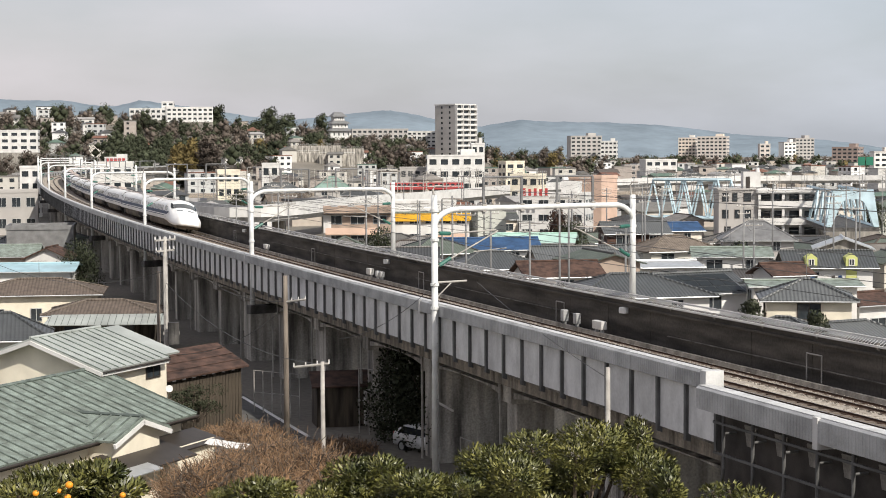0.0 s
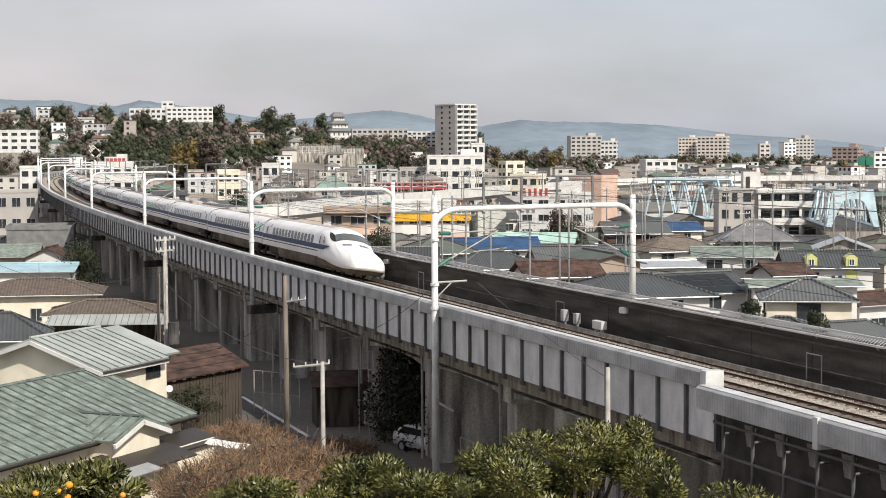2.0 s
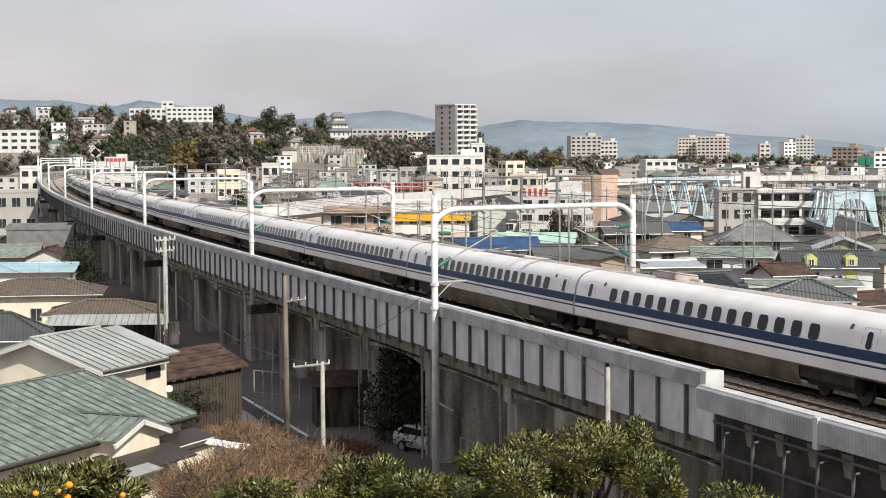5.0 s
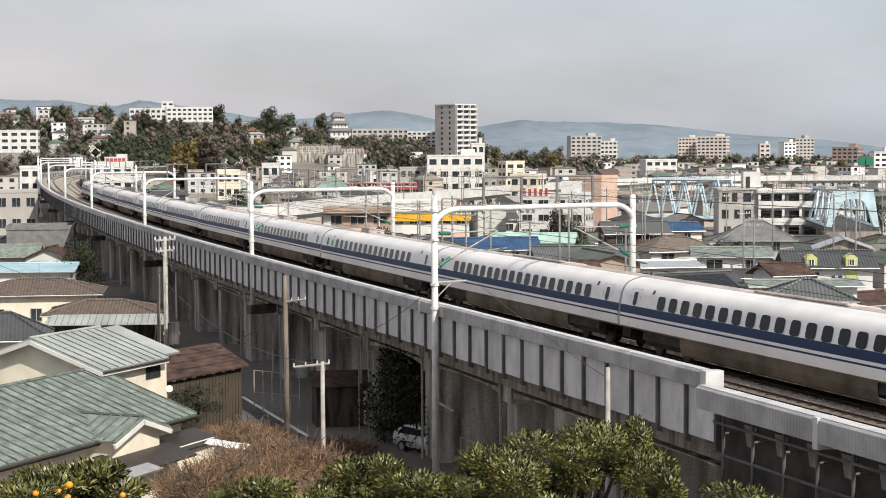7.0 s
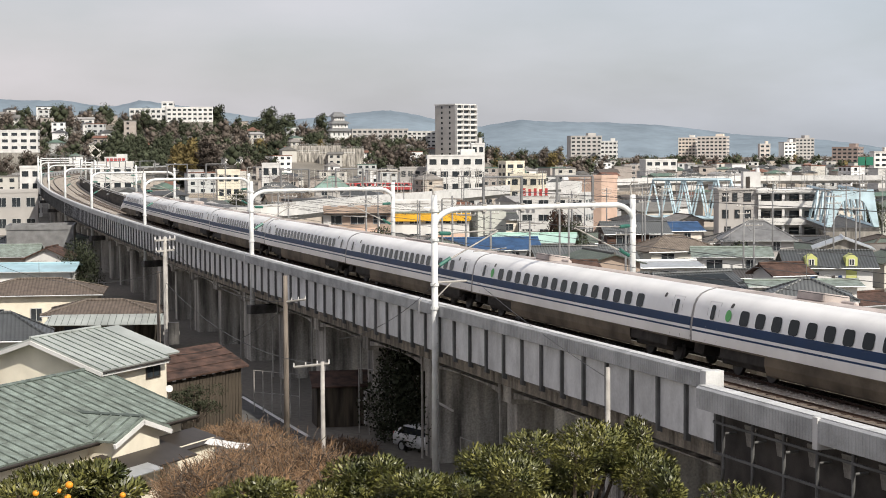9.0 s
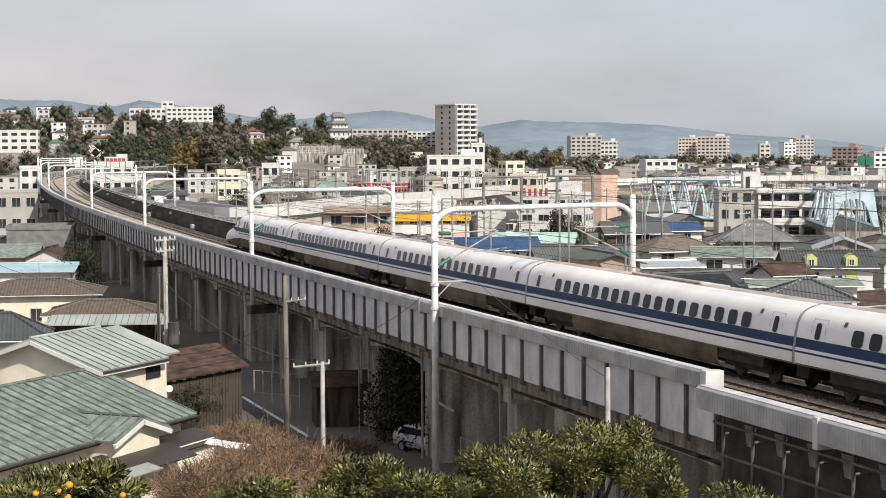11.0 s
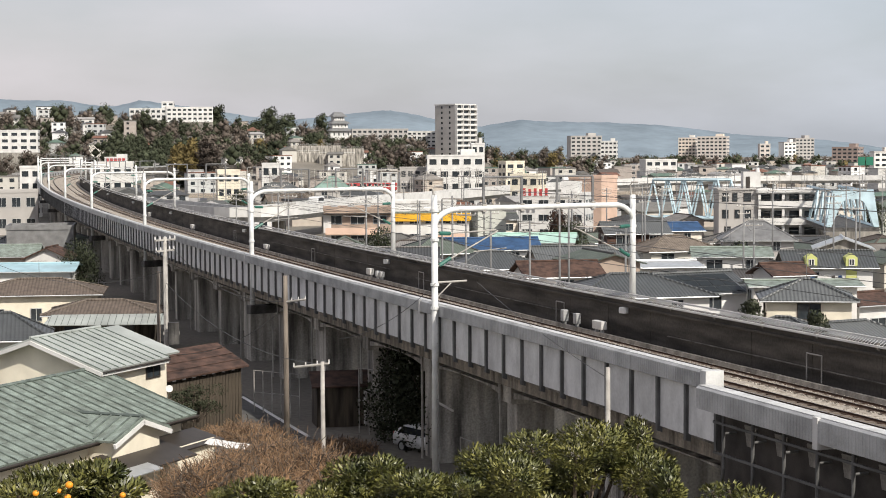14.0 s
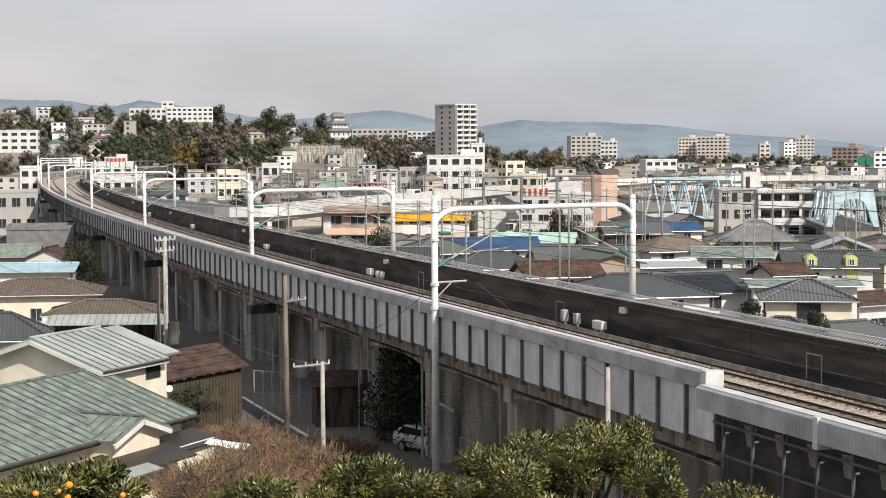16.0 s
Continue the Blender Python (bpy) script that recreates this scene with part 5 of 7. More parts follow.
def tree_mesh(name, h, r, n, size, seed, crown0=0.25, conic=0.0, mat="evergreen", lumps=14):
    """A tree: tapered trunk, limbs, and a crown of clumped leaves."""
    rng = random.Random(seed)
    t = thing(name, "", "tree")
    cl = []
    for i in range(lumps):
        f = (i + 0.5) / lumps
        a = i * 2.4 + rng.uniform(-0.4, 0.4)
        prof = (1 - f) ** 0.8 if conic else math.sin(math.pi * (0.18 + 0.75 * f)) ** 0.7
        q = r * prof * rng.uniform(0.35, 0.8)
        cl.append((Vector((q * math.cos(a), q * math.sin(a), h * (crown0 + (0.96 - crown0) * f))), r * (0.28 + 0.30 * prof) * rng.uniform(0.8, 1.2)))
    def place(g):
        c, k = cl[g.randrange(len(cl))]
        d = Vector((g.gauss(0, 1), g.gauss(0, 1), g.gauss(0, 1))).normalized()
        return c + d * k * g.uniform(0.5, 1.1), d
    norms = []
    soft_normals(raw("crown", *leaves(n, place, size, rng, aspect=0.7, norms=norms, soft=0.75), mat, t), norms)
    bm = bmesh.new()
    rod(bm, (0, 0, -1.5), (0, 0, h * 0.55), r * 0.09 + 0.08, r * 0.04 + 0.03, 7)
    for c, _ in cl[::2]:
        rod(bm, (0, 0, c.z * 0.6), c, r * 0.03 + 0.02, 0.02, 5)
    part("trunk", bm, "bark", t)
    return t


def place_thing(src, label, m, scale=None):
    c = copy_thing(src, m)
    if scale:
        c.scale = scale if isinstance(scale, tuple) else (scale, scale, scale)
    return tagged(c, label)


# citrus bushes on the slope below the camera
CIT = "glossy dark green citrus bush on the slope"
shrub(CIT, 1.78, 24, 10.52, 1.15, 1.0, 0.85, 27666, 0.068, "citrus", 11)
shrub(CIT, 2.90, 25.5, 10.21, 0.45, 0.6, 1.22, 9221, 0.068, "citrus", 12, lumps=6)
shrub(CIT, 0.61, 22, 10.80, 0.95, 0.9, 0.72, 20288, 0.068, "citrus", 13)
shrub(CIT, -1.07, 22, 10.81, 0.75, 0.7, 0.55, 16599, 0.068, "citrus", 14)
shrub(CIT, -2.13, 21, 10.95, 0.75, 0.7, 0.36, 11067, 0.068, "citrus", 15)
shrub(CIT, -0.18, 20, 11.19, 0.75, 0.7, 0.4, 11067, 0.068, "citrus", 19)
shrub(CIT, 2.74, 21, 10.96, 0.3, 0.5, 0.45, 5532, 0.068, "citrus", 16, lumps=5)
shrub("low green shoots on the slope beside the viaduct", 4.16, 24, 10.38, 0.55, 0.5, 0.3, 1500, 0.08, "citrus", 17)
orange_bush = shrub("citrus tree with ripe oranges beside the cream house", -3.75, 17, 11.84, 0.85, 0.7, 0.40, 16599, 0.068, "citrus", 18, "fruit tree")
for i, (x, y, z, r) in enumerate(((-3.58, 16.3, 12.24, 0.038), (-3.90, 16.3, 12.16, 0.032), (-3.72, 16.5, 12.14, 0.027), (-3.09, 16.4, 12.12, 0.03), (-3.62, 16.4, 12.10, 0.035))):
    bm = bmesh.new()
    bmesh.ops.create_uvsphere(bm, u_segments=16, v_segments=10, radius=r)
    bmesh.ops.scale(bm, verts=bm.verts, vec=(1, 1, 0.92))
    o = part("orange", bm, "orange", orange_bush, "ripe orange fruit", True)
    o.matrix_basis = orange_bush.matrix_basis.inverted() @ pose(x, y, z)

# dry brush beside the lane
DRY = "dry reddish-brown bramble beside the lane"
for i, (px, y, z, rx, rz) in enumerate(((-7.08, 70, 2.45, 2.8, 2.0), (-8.43, 66, 2.54, 2.6, 1.6), (-5.53, 68, 2.47, 2.2, 1.6), (-9.87, 84, 1.41, 2.2, 1.2), (-3.00, 62, 2.87, 2.4, 1.5), (-9.24, 64, 2.50, 1.6, 1.8), (-5.40, 88, 0.12, 2.0, 0.9))):
    twig_bush(DRY, px, y, z, rx, rx * 0.8, rz, 1500, 30 + i)
    twig_bush("grey bare branches tangled in dry brush", px + 0.3, y - 0.4, z, rx * 0.9, rx * 0.7, rz * 1.15, 260, 60 + i, "bark", 0.016)


# ---- poles, car and small things by the viaduct ----
def utility_pole(x, y, z0, z1, label, arms=((0.3, 0.9),), r=0.15, mat="pole_grey", turn=0.0):
    t = thing("utility_pole", label, "utility pole", "utility poles")
    t.matrix_basis = pose(x, y, z0, 0, 0, turn)
    h = z1 - z0
    p0 = part("pole", rod(bmesh.new(), (0, 0, -0.5), (0, 0, h), r, r * 0.7, 10), mat, t, "", True)
    for drop, half in arms:
        bm = boxes((-half, -0.05, h - drop - 0.05, half, 0.05, h - drop + 0.05))
        a = part("crossarm", bm, "pole_grey", t)
        for k in range(5):
            xx = -half + 2 * half * k / 4
            part("insulator", rod(bmesh.new(), (xx, 0, h - drop + 0.05), (xx, 0, h - drop + 0.22), 0.05, 0.03, 6), "white", a)
    return t


utility_pole(-15.50, 96, 0, 10.70, "grey concrete utility pole with cross-arms and transformers", ((0.15, 0.9), (0.75, 0.8)), 0.17, turn=62)
utility_pole(-16.08, 97, 0, 8.74, "bare dark wooden pole beside a utility pole", (), 0.12, "pole_wood")
utility_pole(-7.71, 84, 0, 9.38, "weathered wooden utility pole with one side arm", (), 0.15, "pole_wood")
utility_pole(-5.09, 72, 0, 6.61, "short steel pole with a long cross-arm", (), 0.12, "pole_grey")
utility_pole(5.46, 57, 0, 8.20, "plain grey steel pole in front of the viaduct", (), 0.11, "pole_grey")
for nm, a, b in (("bracket", (-7.75, 84, 8.08), (-6.71, 83.5, 8.25)), ("bracket", (-6.29, 72, 6.38), (-4.82, 72, 6.52))):
    t = thing("insulator_rack", "galvanised steel rack of insulators on a pole", "insulator rack")
    bm = rod(bmesh.new(), a, b, 0.06, seg=6)
    part("arm", bm, "pole_grey", t)
    for k in range(4):
        q = Vector(a).lerp(Vector(b), k / 3)
        part("insulator", rod(bmesh.new(), q, q + Vector((0, 0, 0.17)), 0.04, 0.025, 6), "white", t)


def parked_car(x, y, z, turn):
    t = thing("car", "white hatchback parked under the viaduct with its tailgate dark", "car")
    t.matrix_basis = pose(x, y, z, 0, 0, turn)
    prof = [(-2.1, 0.3), (2.05, 0.3), (2.12, 0.55), (2.05, 0.78), (1.1, 0.93), (0.45, 1.38), (-1.2, 1.42), (-2.0, 1.0), (-2.15, 0.75)]
    bm = prism(bmesh.new(), prof, -0.84, 0.84)
    bmesh.ops.recalc_face_normals(bm, faces=bm.faces)
    bmesh.ops.bevel(bm, geom=list(bm.edges), offset=0.06, segments=2, affect="EDGES")
    part("body", bm, "car_white", t, "white bodywork", True)
    for sg in (-1, 1):
        bm = prism(bmesh.new(), [(-1.7, 0.98), (0.95, 0.98), (0.42, 1.32), (-1.15, 1.35)], sg * 0.842, sg * 0.852)
        part("side_window", bm, "glass", t)
        for x0 in (-1.3, 1.35):
            w = part("wheel", rod(bmesh.new(), (x0, sg * 0.68, 0.3), (x0, sg * 0.88, 0.3), 0.3, seg=20), "tyre", t)
            part("rim", rod(bmesh.new(), (x0, sg * 0.875, 0.3), (x0, sg * 0.89, 0.3), 0.19, seg=12), "frame_alu", w)
    bm = bmesh.new()
    slab(bm, (1.08, -0.7, 0.97), (1.08, 0.7, 0.97), (0.5, 0.62, 1.37), (0.5, -0.62, 1.37), 0.02)
    part("windscreen", bm, "glass", t)
    bm = bmesh.new()
    slab(bm, (-1.98, -0.7, 1.04), (-1.98, 0.7, 1.04), (-1.25, 0.62, 1.43), (-1.25, -0.62, 1.43), 0.02)
    part("rear_window", bm, "glass", t)
    for sg in (-1, 1):
        part("headlight", boxes((2.0, sg * 0.55 - 0.18, 0.58, 2.12, sg * 0.55 + 0.18, 0.74)), "lamp_lens", t)
        part("tail_light", boxes((-2.17, sg * 0.62 - 0.12, 0.7, -2.05, sg * 0.62 + 0.12, 0.95)), "red", t)
    return t


parked_car(-0.69, 88, -0.11, -50)


# small things under the viaduct
def lean_to():
    t = thing("storage_hut", "small dark hut with a brown sheet roof", "hut")
    t.matrix_basis = pose(-5.74, 97, 0, 0, 0, 12)
    part("wall", boxes((-1.6, -1.0, -0.2, 1.6, 1.2, 2.40)), "old_wood", t)
    part("roof", slab(bmesh.new(), (-1.9, -1.3, 2.33), (1.9, -1.3, 2.33), (1.7, 1.5, 2.88), (-1.7, 1.5, 2.88), 0.08), "rust_roof", t)


lean_to()
cab = thing("control_cabinet", "grey steel control cabinet under the viaduct", "cabinet")
cab.matrix_basis = pose(-3.77, 93, 0.58, 0, 0, 10)
part("body", boxes((-0.55, -0.3, 0, 0.55, 0.3, 1.9), bevel=0.03), "pole_grey", cab)
part("door", boxes((-0.48, -0.325, 0.15, 0.48, -0.305, 1.75)), "concrete", cab)
def mesh_fence(x0, y0, x1, y1, z0, h, n):
    t = thing("fence", "grey steel pipe fence under the viaduct", "fence", "fences by the lane")
    a, b = Vector((x0, y0, z0)), Vector((x1, y1, z0))
    for i in range(n + 1):
        q = a.lerp(b, i / n)
        part("post", rod(bmesh.new(), q - Vector((0, 0, 0.5)), q + Vector((0, 0, h)), 0.035, seg=6), "pole_grey", t)
    for z in (h * 0.5, h - 0.03):
        part("rail", rod(bmesh.new(), a + Vector((0, 0, z)), b + Vector((0, 0, z)), 0.025, seg=6), "pole_grey", t)


mesh_fence(-11.18, 101, -8.34, 99, 0.0, 2.6, 5)
mesh_fence(-4.65, 94, -2.91, 92, 0.0, 3.6, 3)
mesh_fence(0.81, 84, 2.48, 80, 0.0, 1.4, 4)
mesh_fence(-8.15, 78, -9.83, 76, 0.0, 1.2, 4)
kerb = thing("kerb", "pale concrete kerb along the lane", "kerb", kind="structure")
part("stone", rod(bmesh.new(), (-12.54, 107, 0.12), (-7.31, 92, 0.12), 0.1, seg=4), "white", kerb)
sheet = thing("plastic_sheet", "crumpled white plastic sheet lying among dry brush", "plastic sheet")
bm = bmesh.new()
bmesh.ops.create_grid(bm, x_segments=16, y_segments=8, size=1.0)
for v in bm.verts:
    v.co = Vector((v.co.x * 0.95, v.co.y * 0.35, 0.05 * noise.noise(v.co * 2.1)))
part("sheet", bm, "white", sheet).matrix_basis = pose(0, 0, 0, 10, 6, -15)
sheet.matrix_basis = pose(-9.39, 74, 2.80)
tf = thing("pole_transformer", "grey pole-mounted transformer on a utility pole", "transformer")
tf.matrix_basis = pose(-14.97, 95.2, 5.11)
part("drum", rod(bmesh.new(), (0, 0, -0.3), (0, 0, 0.9), 0.32, seg=14), "steel_dark", tf)
part("bracket", boxes((-0.6, 0.2, 0.2, 0.3, 0.35, 0.35)), "pole_grey", tf)

shrub("dark ivy clinging to the shed's boards", -13.29, 91.6, 2.00, 1.5, 0.4, 1.1, 3500, 0.12, "evergreen", 41, lumps=10)
shrub("yellow-green bush by the cream house", -7.71, 58, 3.52, 0.9, 0.8, 0.5, 6125, 0.068, "citrus", 42)


# ---- the town behind the viaduct ----
TAKEN = []          # (x, y, radius) of ground already built on or kept clear
for k in range(-14, 14):
    TAKEN.append((k * 9.0, 597, 5))


for x, y, r in ((50.67, 268, 11), (-12.17, 258, 7), (-7.09, 258, 8), (-1.18, 262, 8), (3.11, 262, 8), (16.48, 280, 9)):
    TAKEN.append((x, y, r))      # ground left empty so the buildings behind stay in the camera's view
for k in range(12):
    for u in (-0.04, -0.03, -0.02, -0.01):
        TAKEN.append((u * (425 + 14 * k), 425 + 14 * k, 6))      # the railway yard, a wedge kept clear so its train shows to the camera


def named_house(label, px, y, w, d, eave, pitch, turn, r=None, **k):
    TAKEN.append((px, y, r or max(w, d) * 0.62))
    return house(label, w, d, eave, pitch, at=pose(px, y, 0, 0, 0, turn), **k)


named_house("house with a broad grey glazed-tile hip roof", 13.79, 128, 10.0, 7.0, 4.9, 20, 14, roof_mat="grey_tile", wall_mat="white")
SOLAR = named_house("house with dark blue solar sheets on its roof", 19.99, 138, 6.5, 6.0, 4.3, 22, 24, roof="gable", roof_mat="grey_tile")
named_house("beige house with a grey tiled hip roof", 26.2, 124, 5.9, 5.4, 4.9, 22, -8, roof_mat="grey_tile", wall_mat="cream", frame="frame_dark")
named_house("low house with a grey tiled roof", 25.43, 108, 9.0, 6.0, 3.3, 22, 28, roof_mat="grey_tile")
named_house("low house with a grey tiled roof", 22.13, 112, 6.0, 5.0, 3.4, 22, -20, roof_mat="grey_tile")
named_house("house with a flat brown sheet roof", 10.03, 152, 6.5, 5.5, 4.6, 20, 12, roof="gable", roof_mat="rust_roof")
named_house("old house with a weathered grey tiled roof", 4.68, 166, 8.5, 6.0, 4.4, 23, 16, roof_mat="grey_tile")
named_house("old house with a weathered grey tiled roof", 13.89, 172, 9.5, 6.0, 4.6, 22, 8, roof="gable", roof_mat="grey_tile")
named_house("house under a bright blue tarpaulin roof", 5.06, 190, 10.0, 6.0, 4.8, 18, 6, roof="gable", roof_mat="blue_sheet", wall_mat="white")
named_house("house with a pale mint sheet roof", 10.58, 200, 9.0, 6.0, 5.0, 14, -8, roof="gable", roof_mat="mint", wall_mat="white")
named_house("house with a green sheet roof and white walls", 28.4, 170, 7.0, 5.0, 5.1, 14, -5, roof="gable", roof_mat="roof_green", wall_mat="white")
named_house("small house with a red tiled roof", 27.9, 142, 3.2, 3.4, 5.3, 22, 20, roof="gable", roof_mat="rust_roof", wall_mat="white")
named_house("low house with an olive-green roof", 28.0, 134.5, 8.0, 3.2, 4.9, 8, 0, roof="gable", roof_mat="roof_green")
named_house("low house with a dull red wall band", 26.78, 158, 5.5, 5.0, 3.9, 10, 0, roof="gable", roof_mat="roof_pal")
named_house("grey-roofed house with two small dormers", 37.7, 207, 8.2, 6.5, 4.9, 30, -6, roof_mat="riser", wall_mat="tower_grey")
named_house("barn with a pale corrugated roof", 43.6, 188, 6.0, 5.5, 4.8, 20, 80, roof="gable", roof_mat="frame_alu", wall_mat="concrete")


named_house("small white house with a flat sheet roof", 20.92, 165, 6.0, 5.0, 4.4, 8, 10, roof="gable", roof_mat="frame_alu", wall_mat="white")
named_house("old house with a mossy grey tiled roof", 25.33, 190, 8.0, 6.0, 4.6, 24, 18, roof_mat="brown_tile")
named_house("small house with brown walls", 24.82, 225, 8.0, 6.0, 4.8, 22, 6, roof="gable", roof_mat="grey_tile", wall_mat="rust_roof")
named_house("house with a dark blue roof", 30.5, 235, 8.0, 6.0, 4.6, 16, 10, roof="gable", roof_mat="blue_sheet", wall_mat="wall_pal")
named_house("small white house by a yard", 33.5, 138, 4.0, 4.0, 3.2, 18, 30, roof="gable", roof_mat="rust_roof", wall_mat="white")
for i, (x, y) in enumerate(((37.52, 150.0), (25.92, 150.0), (22.59, 146.0))):
    t = parked_car(x, y, 0.0, 20 + 40 * i)
    tagged(t, "small white car parked in a yard between houses")


def lime_dormers():
    t = named_house("white apartment house with a dark roof and two lime dormers", 33.8, 152, 7.2, 5.4, 5.3, 22, -3, roof="gable", roof_mat="grey_tile", wall_mat="white")
    for x in (-1.7, 1.75):
        bm = prism(bmesh.new(), [(-0.5, 4.9), (0.5, 4.9), (0.5, 6.0), (0, 6.35), (-0.5, 6.0)], -2.9, -1.4)
        bmesh.ops.recalc_face_normals(bm, faces=bm.faces)
        o = part("dormer", bm, "lime", t, "lime-green dormer")
        o.matrix_basis = pose(x, 0, 0)
        window(t, pose(x, -2.9, 5.6), 0.5, 0.6, "white")
    part("lime_panel", boxes((1.3, -2.79, 2.6, 2.2, -2.705, 5.0)), "lime", t, "lime-green wall panel")
    part("balcony_rail", boxes((-3.6, -3.6, 2.5, 3.6, -3.5, 3.4), (-3.6, -3.6, 2.4, 3.6, -2.7, 2.5)), "white", t)


lime_dormers()


def solar():
    for i, j in product(range(5), range(3)):
        bm = slab(bmesh.new(), (-2.9 + i * 1.15, -3.3 + j * 1.0, 4.26 + j * 0.404), (-1.82 + i * 1.15, -3.3 + j * 1.0, 4.26 + j * 0.404),
                  (-1.82 + i * 1.15, -2.4 + j * 1.0, 4.62 + j * 0.404), (-2.9 + i * 1.15, -2.4 + j * 1.0, 4.62 + j * 0.404), 0.04)
        part("solar_panel", bm, "train_glass", SOLAR, "dark blue solar panel")


solar()


def place_block(label, px, y, r, w, d, h, floors, turn, **k):
    TAKEN.append((px, y, r))
    return block(label, w, d, h, floors, at=pose(px, y, 0, 0, 0, turn), **k)


place_block("white factory building with a round tank on its roof", 19.81, 300, 10, 11.5, 9, 7.53, 3, -14, wall_mat="white", bays=4)
place_block("tall windowless salmon-pink building block", 27.78, 318, 6, 6.5, 7, 10.24, 1, -30, wall_mat="pink", bays=0, sides=(), penthouse=False)
def balcony_flats():
    """Three storeys of deep balconies beside a grey wing with a white stair house on its roof."""
    TAKEN.append((55.5, 296, 11))
    t = thing("apartment_building", "white three-storey flats with deep balconies and a grey wing", "building", "blocks of the town")
    t.matrix_basis = pose(58.6, 292, 0, 0, 0, -3)
    w, fh = 10.2, 2.85
    part("core", boxes((-w / 2, 1.6, -0.6, w / 2, 8.5, 8.55)), "white", t)
    part("roof_band", boxes((-w / 2 - 0.4, -0.5, 7.9, w / 2 + 0.2, 8.6, 8.75), bevel=0.2), "white", t, "rounded white roof edge")
    for f in range(3):
        z = f * fh
        part("balcony", boxes((-w / 2, -0.2, z - 0.25, w / 2 + 0.6, 1.6, z), (-w / 2, -0.3, z - 0.25, w / 2 + 0.7, -0.16, z + 0.95)), "white", t, "deep white balcony")
        for i in range(4):
            o = part("balcony_window", boxes((-0.95, 1.5, z + 0.1, 0.95, 1.595, z + 2.1)), "glass", t)
            o.matrix_basis = pose(-w / 2 + w * (i + 0.5) / 4, 0, 0)
        part("rail", boxes((-w / 2, -0.25, z + 1.15, w / 2 + 0.6, -0.2, z + 1.2)), "frame_dark", t)
    for x in (-w / 2 + 0.2, -0.9, 2.0, w / 2 - 0.2):
        part("column", boxes((x - 0.22, -0.1, -0.6, x + 0.22, 0.35, 7.95)), "white", t)
    part("wing", boxes((-w / 2 - 6.6, 0.6, -0.6, -w / 2 - 0.05, 9.0, 8.5)), "tower_grey", t, "grey wing with small windows")
    part("wing_parapet", boxes((-w / 2 - 6.8, 0.4, 8.5, -w / 2 - 0.05, 9.1, 8.8)), "tower_grey", t)
    for f, x, ww in ((2, -10.6, 0.7), (2, -9.0, 0.5), (2, -6.9, 0.9), (1, -10.6, 0.7), (1, -8.6, 0.5), (1, -6.9, 0.9), (0, -10.2, 0.7)):
        window(t, pose(x, 0.6, f * fh + 1.6), ww + 0.4, 1.5, "frame_dark", 1)
    part("stair_house", boxes((-w / 2 - 2.4, 1.0, 8.8, -w / 2 + 0.5, 4.6, 11.6)), "white", t, "white stair house on the roof")
    part("stair_door", boxes((-w / 2 - 2.0, 0.94, 8.85, -w / 2 - 1.3, 1.0, 10.8)), "frame_dark", t)
    for i in range(12):
        part("roof_rail_post", rod(bmesh.new(), (-w / 2 + 0.6 + i * 0.82, 0.0, 8.7), (-w / 2 + 0.6 + i * 0.82, 0.0, 9.6), 0.035, seg=5), "frame_dark", t)
    part("roof_rail", boxes((-w / 2 + 0.5, -0.03, 9.55, w / 2, 0.03, 9.62)), "frame_dark", t)
    part("roof_tank", rod(bmesh.new(), (-w / 2 + 0.1, 2.0, 11.6), (-w / 2 + 0.1, 2.0, 12.3), 0.35, 0.3, 12), "white", t)


balcony_flats()
place_block("two-storey tan shop building", -13.54, 272, 8, 10.5, 7, 6.21, 2, 4, wall_mat="tan", bays=3, penthouse=False)
place_block("white block behind a shop", -3.11, 300, 6, 10.5, 7, 6.38, 2, 2, wall_mat="white", bays=4, penthouse=False)


def yellow_shop():
    t = place_block("two-storey shop with a bright yellow fascia", -2.18, 280, 9, 12.6, 7, 5.69, 2, 2, wall_mat="white", bays=5, penthouse=False)
    h = 5.69
    part("fascia", boxes((-6.4, -4.1, h - 1.5, 6.6, -3.45, h - 0.25), bevel=0.04), "yellow", t, "bright yellow fascia")
    part("roof_edge", boxes((-6.4, -3.9, h - 0.2, 6.6, -3.45, h + 0.1)), "roof_green", t)
    part("pink_rail", boxes((0.8, -3.9, 1.0, 6.0, -3.8, 2.2)), "pink", t)


yellow_shop()


def shop_front():
    """A balcony, canopy and rooftop clutter of the tan shop."""
    t = thing("shop_front", "brown balcony and pale canopy on the front of a tan shop", "shop front")
    t.matrix_basis = pose(-13.54, 272, 0, 0, 0, 4)
    part("balcony", boxes((-5.0, -4.6, 2.5, 3.0, -3.55, 2.65), (-5.0, -4.65, 2.65, 3.0, -4.5, 3.6)), "pink", t)
    part("canopy", boxes((-5.4, -4.9, 5.7, 5.3, -3.4, 5.85), bevel=0.03), "frame_dark", t)
    part("downpipe", rod(bmesh.new(), (3.4, -3.6, 0), (3.4, -3.6, 5.8), 0.08, seg=6), "white", t)
    part("panel", boxes((-5.3, -3.7, 0.2, -4.1, -3.56, 5.6)), "white", t, "white upright wall panel")
    for x in (-3.6, -1.0, 1.6):
        part("roof_unit", boxes((x - 0.5, -2.0, 6.25, x + 0.5, -1.2, 7.1), bevel=0.04), "frame_alu", t)


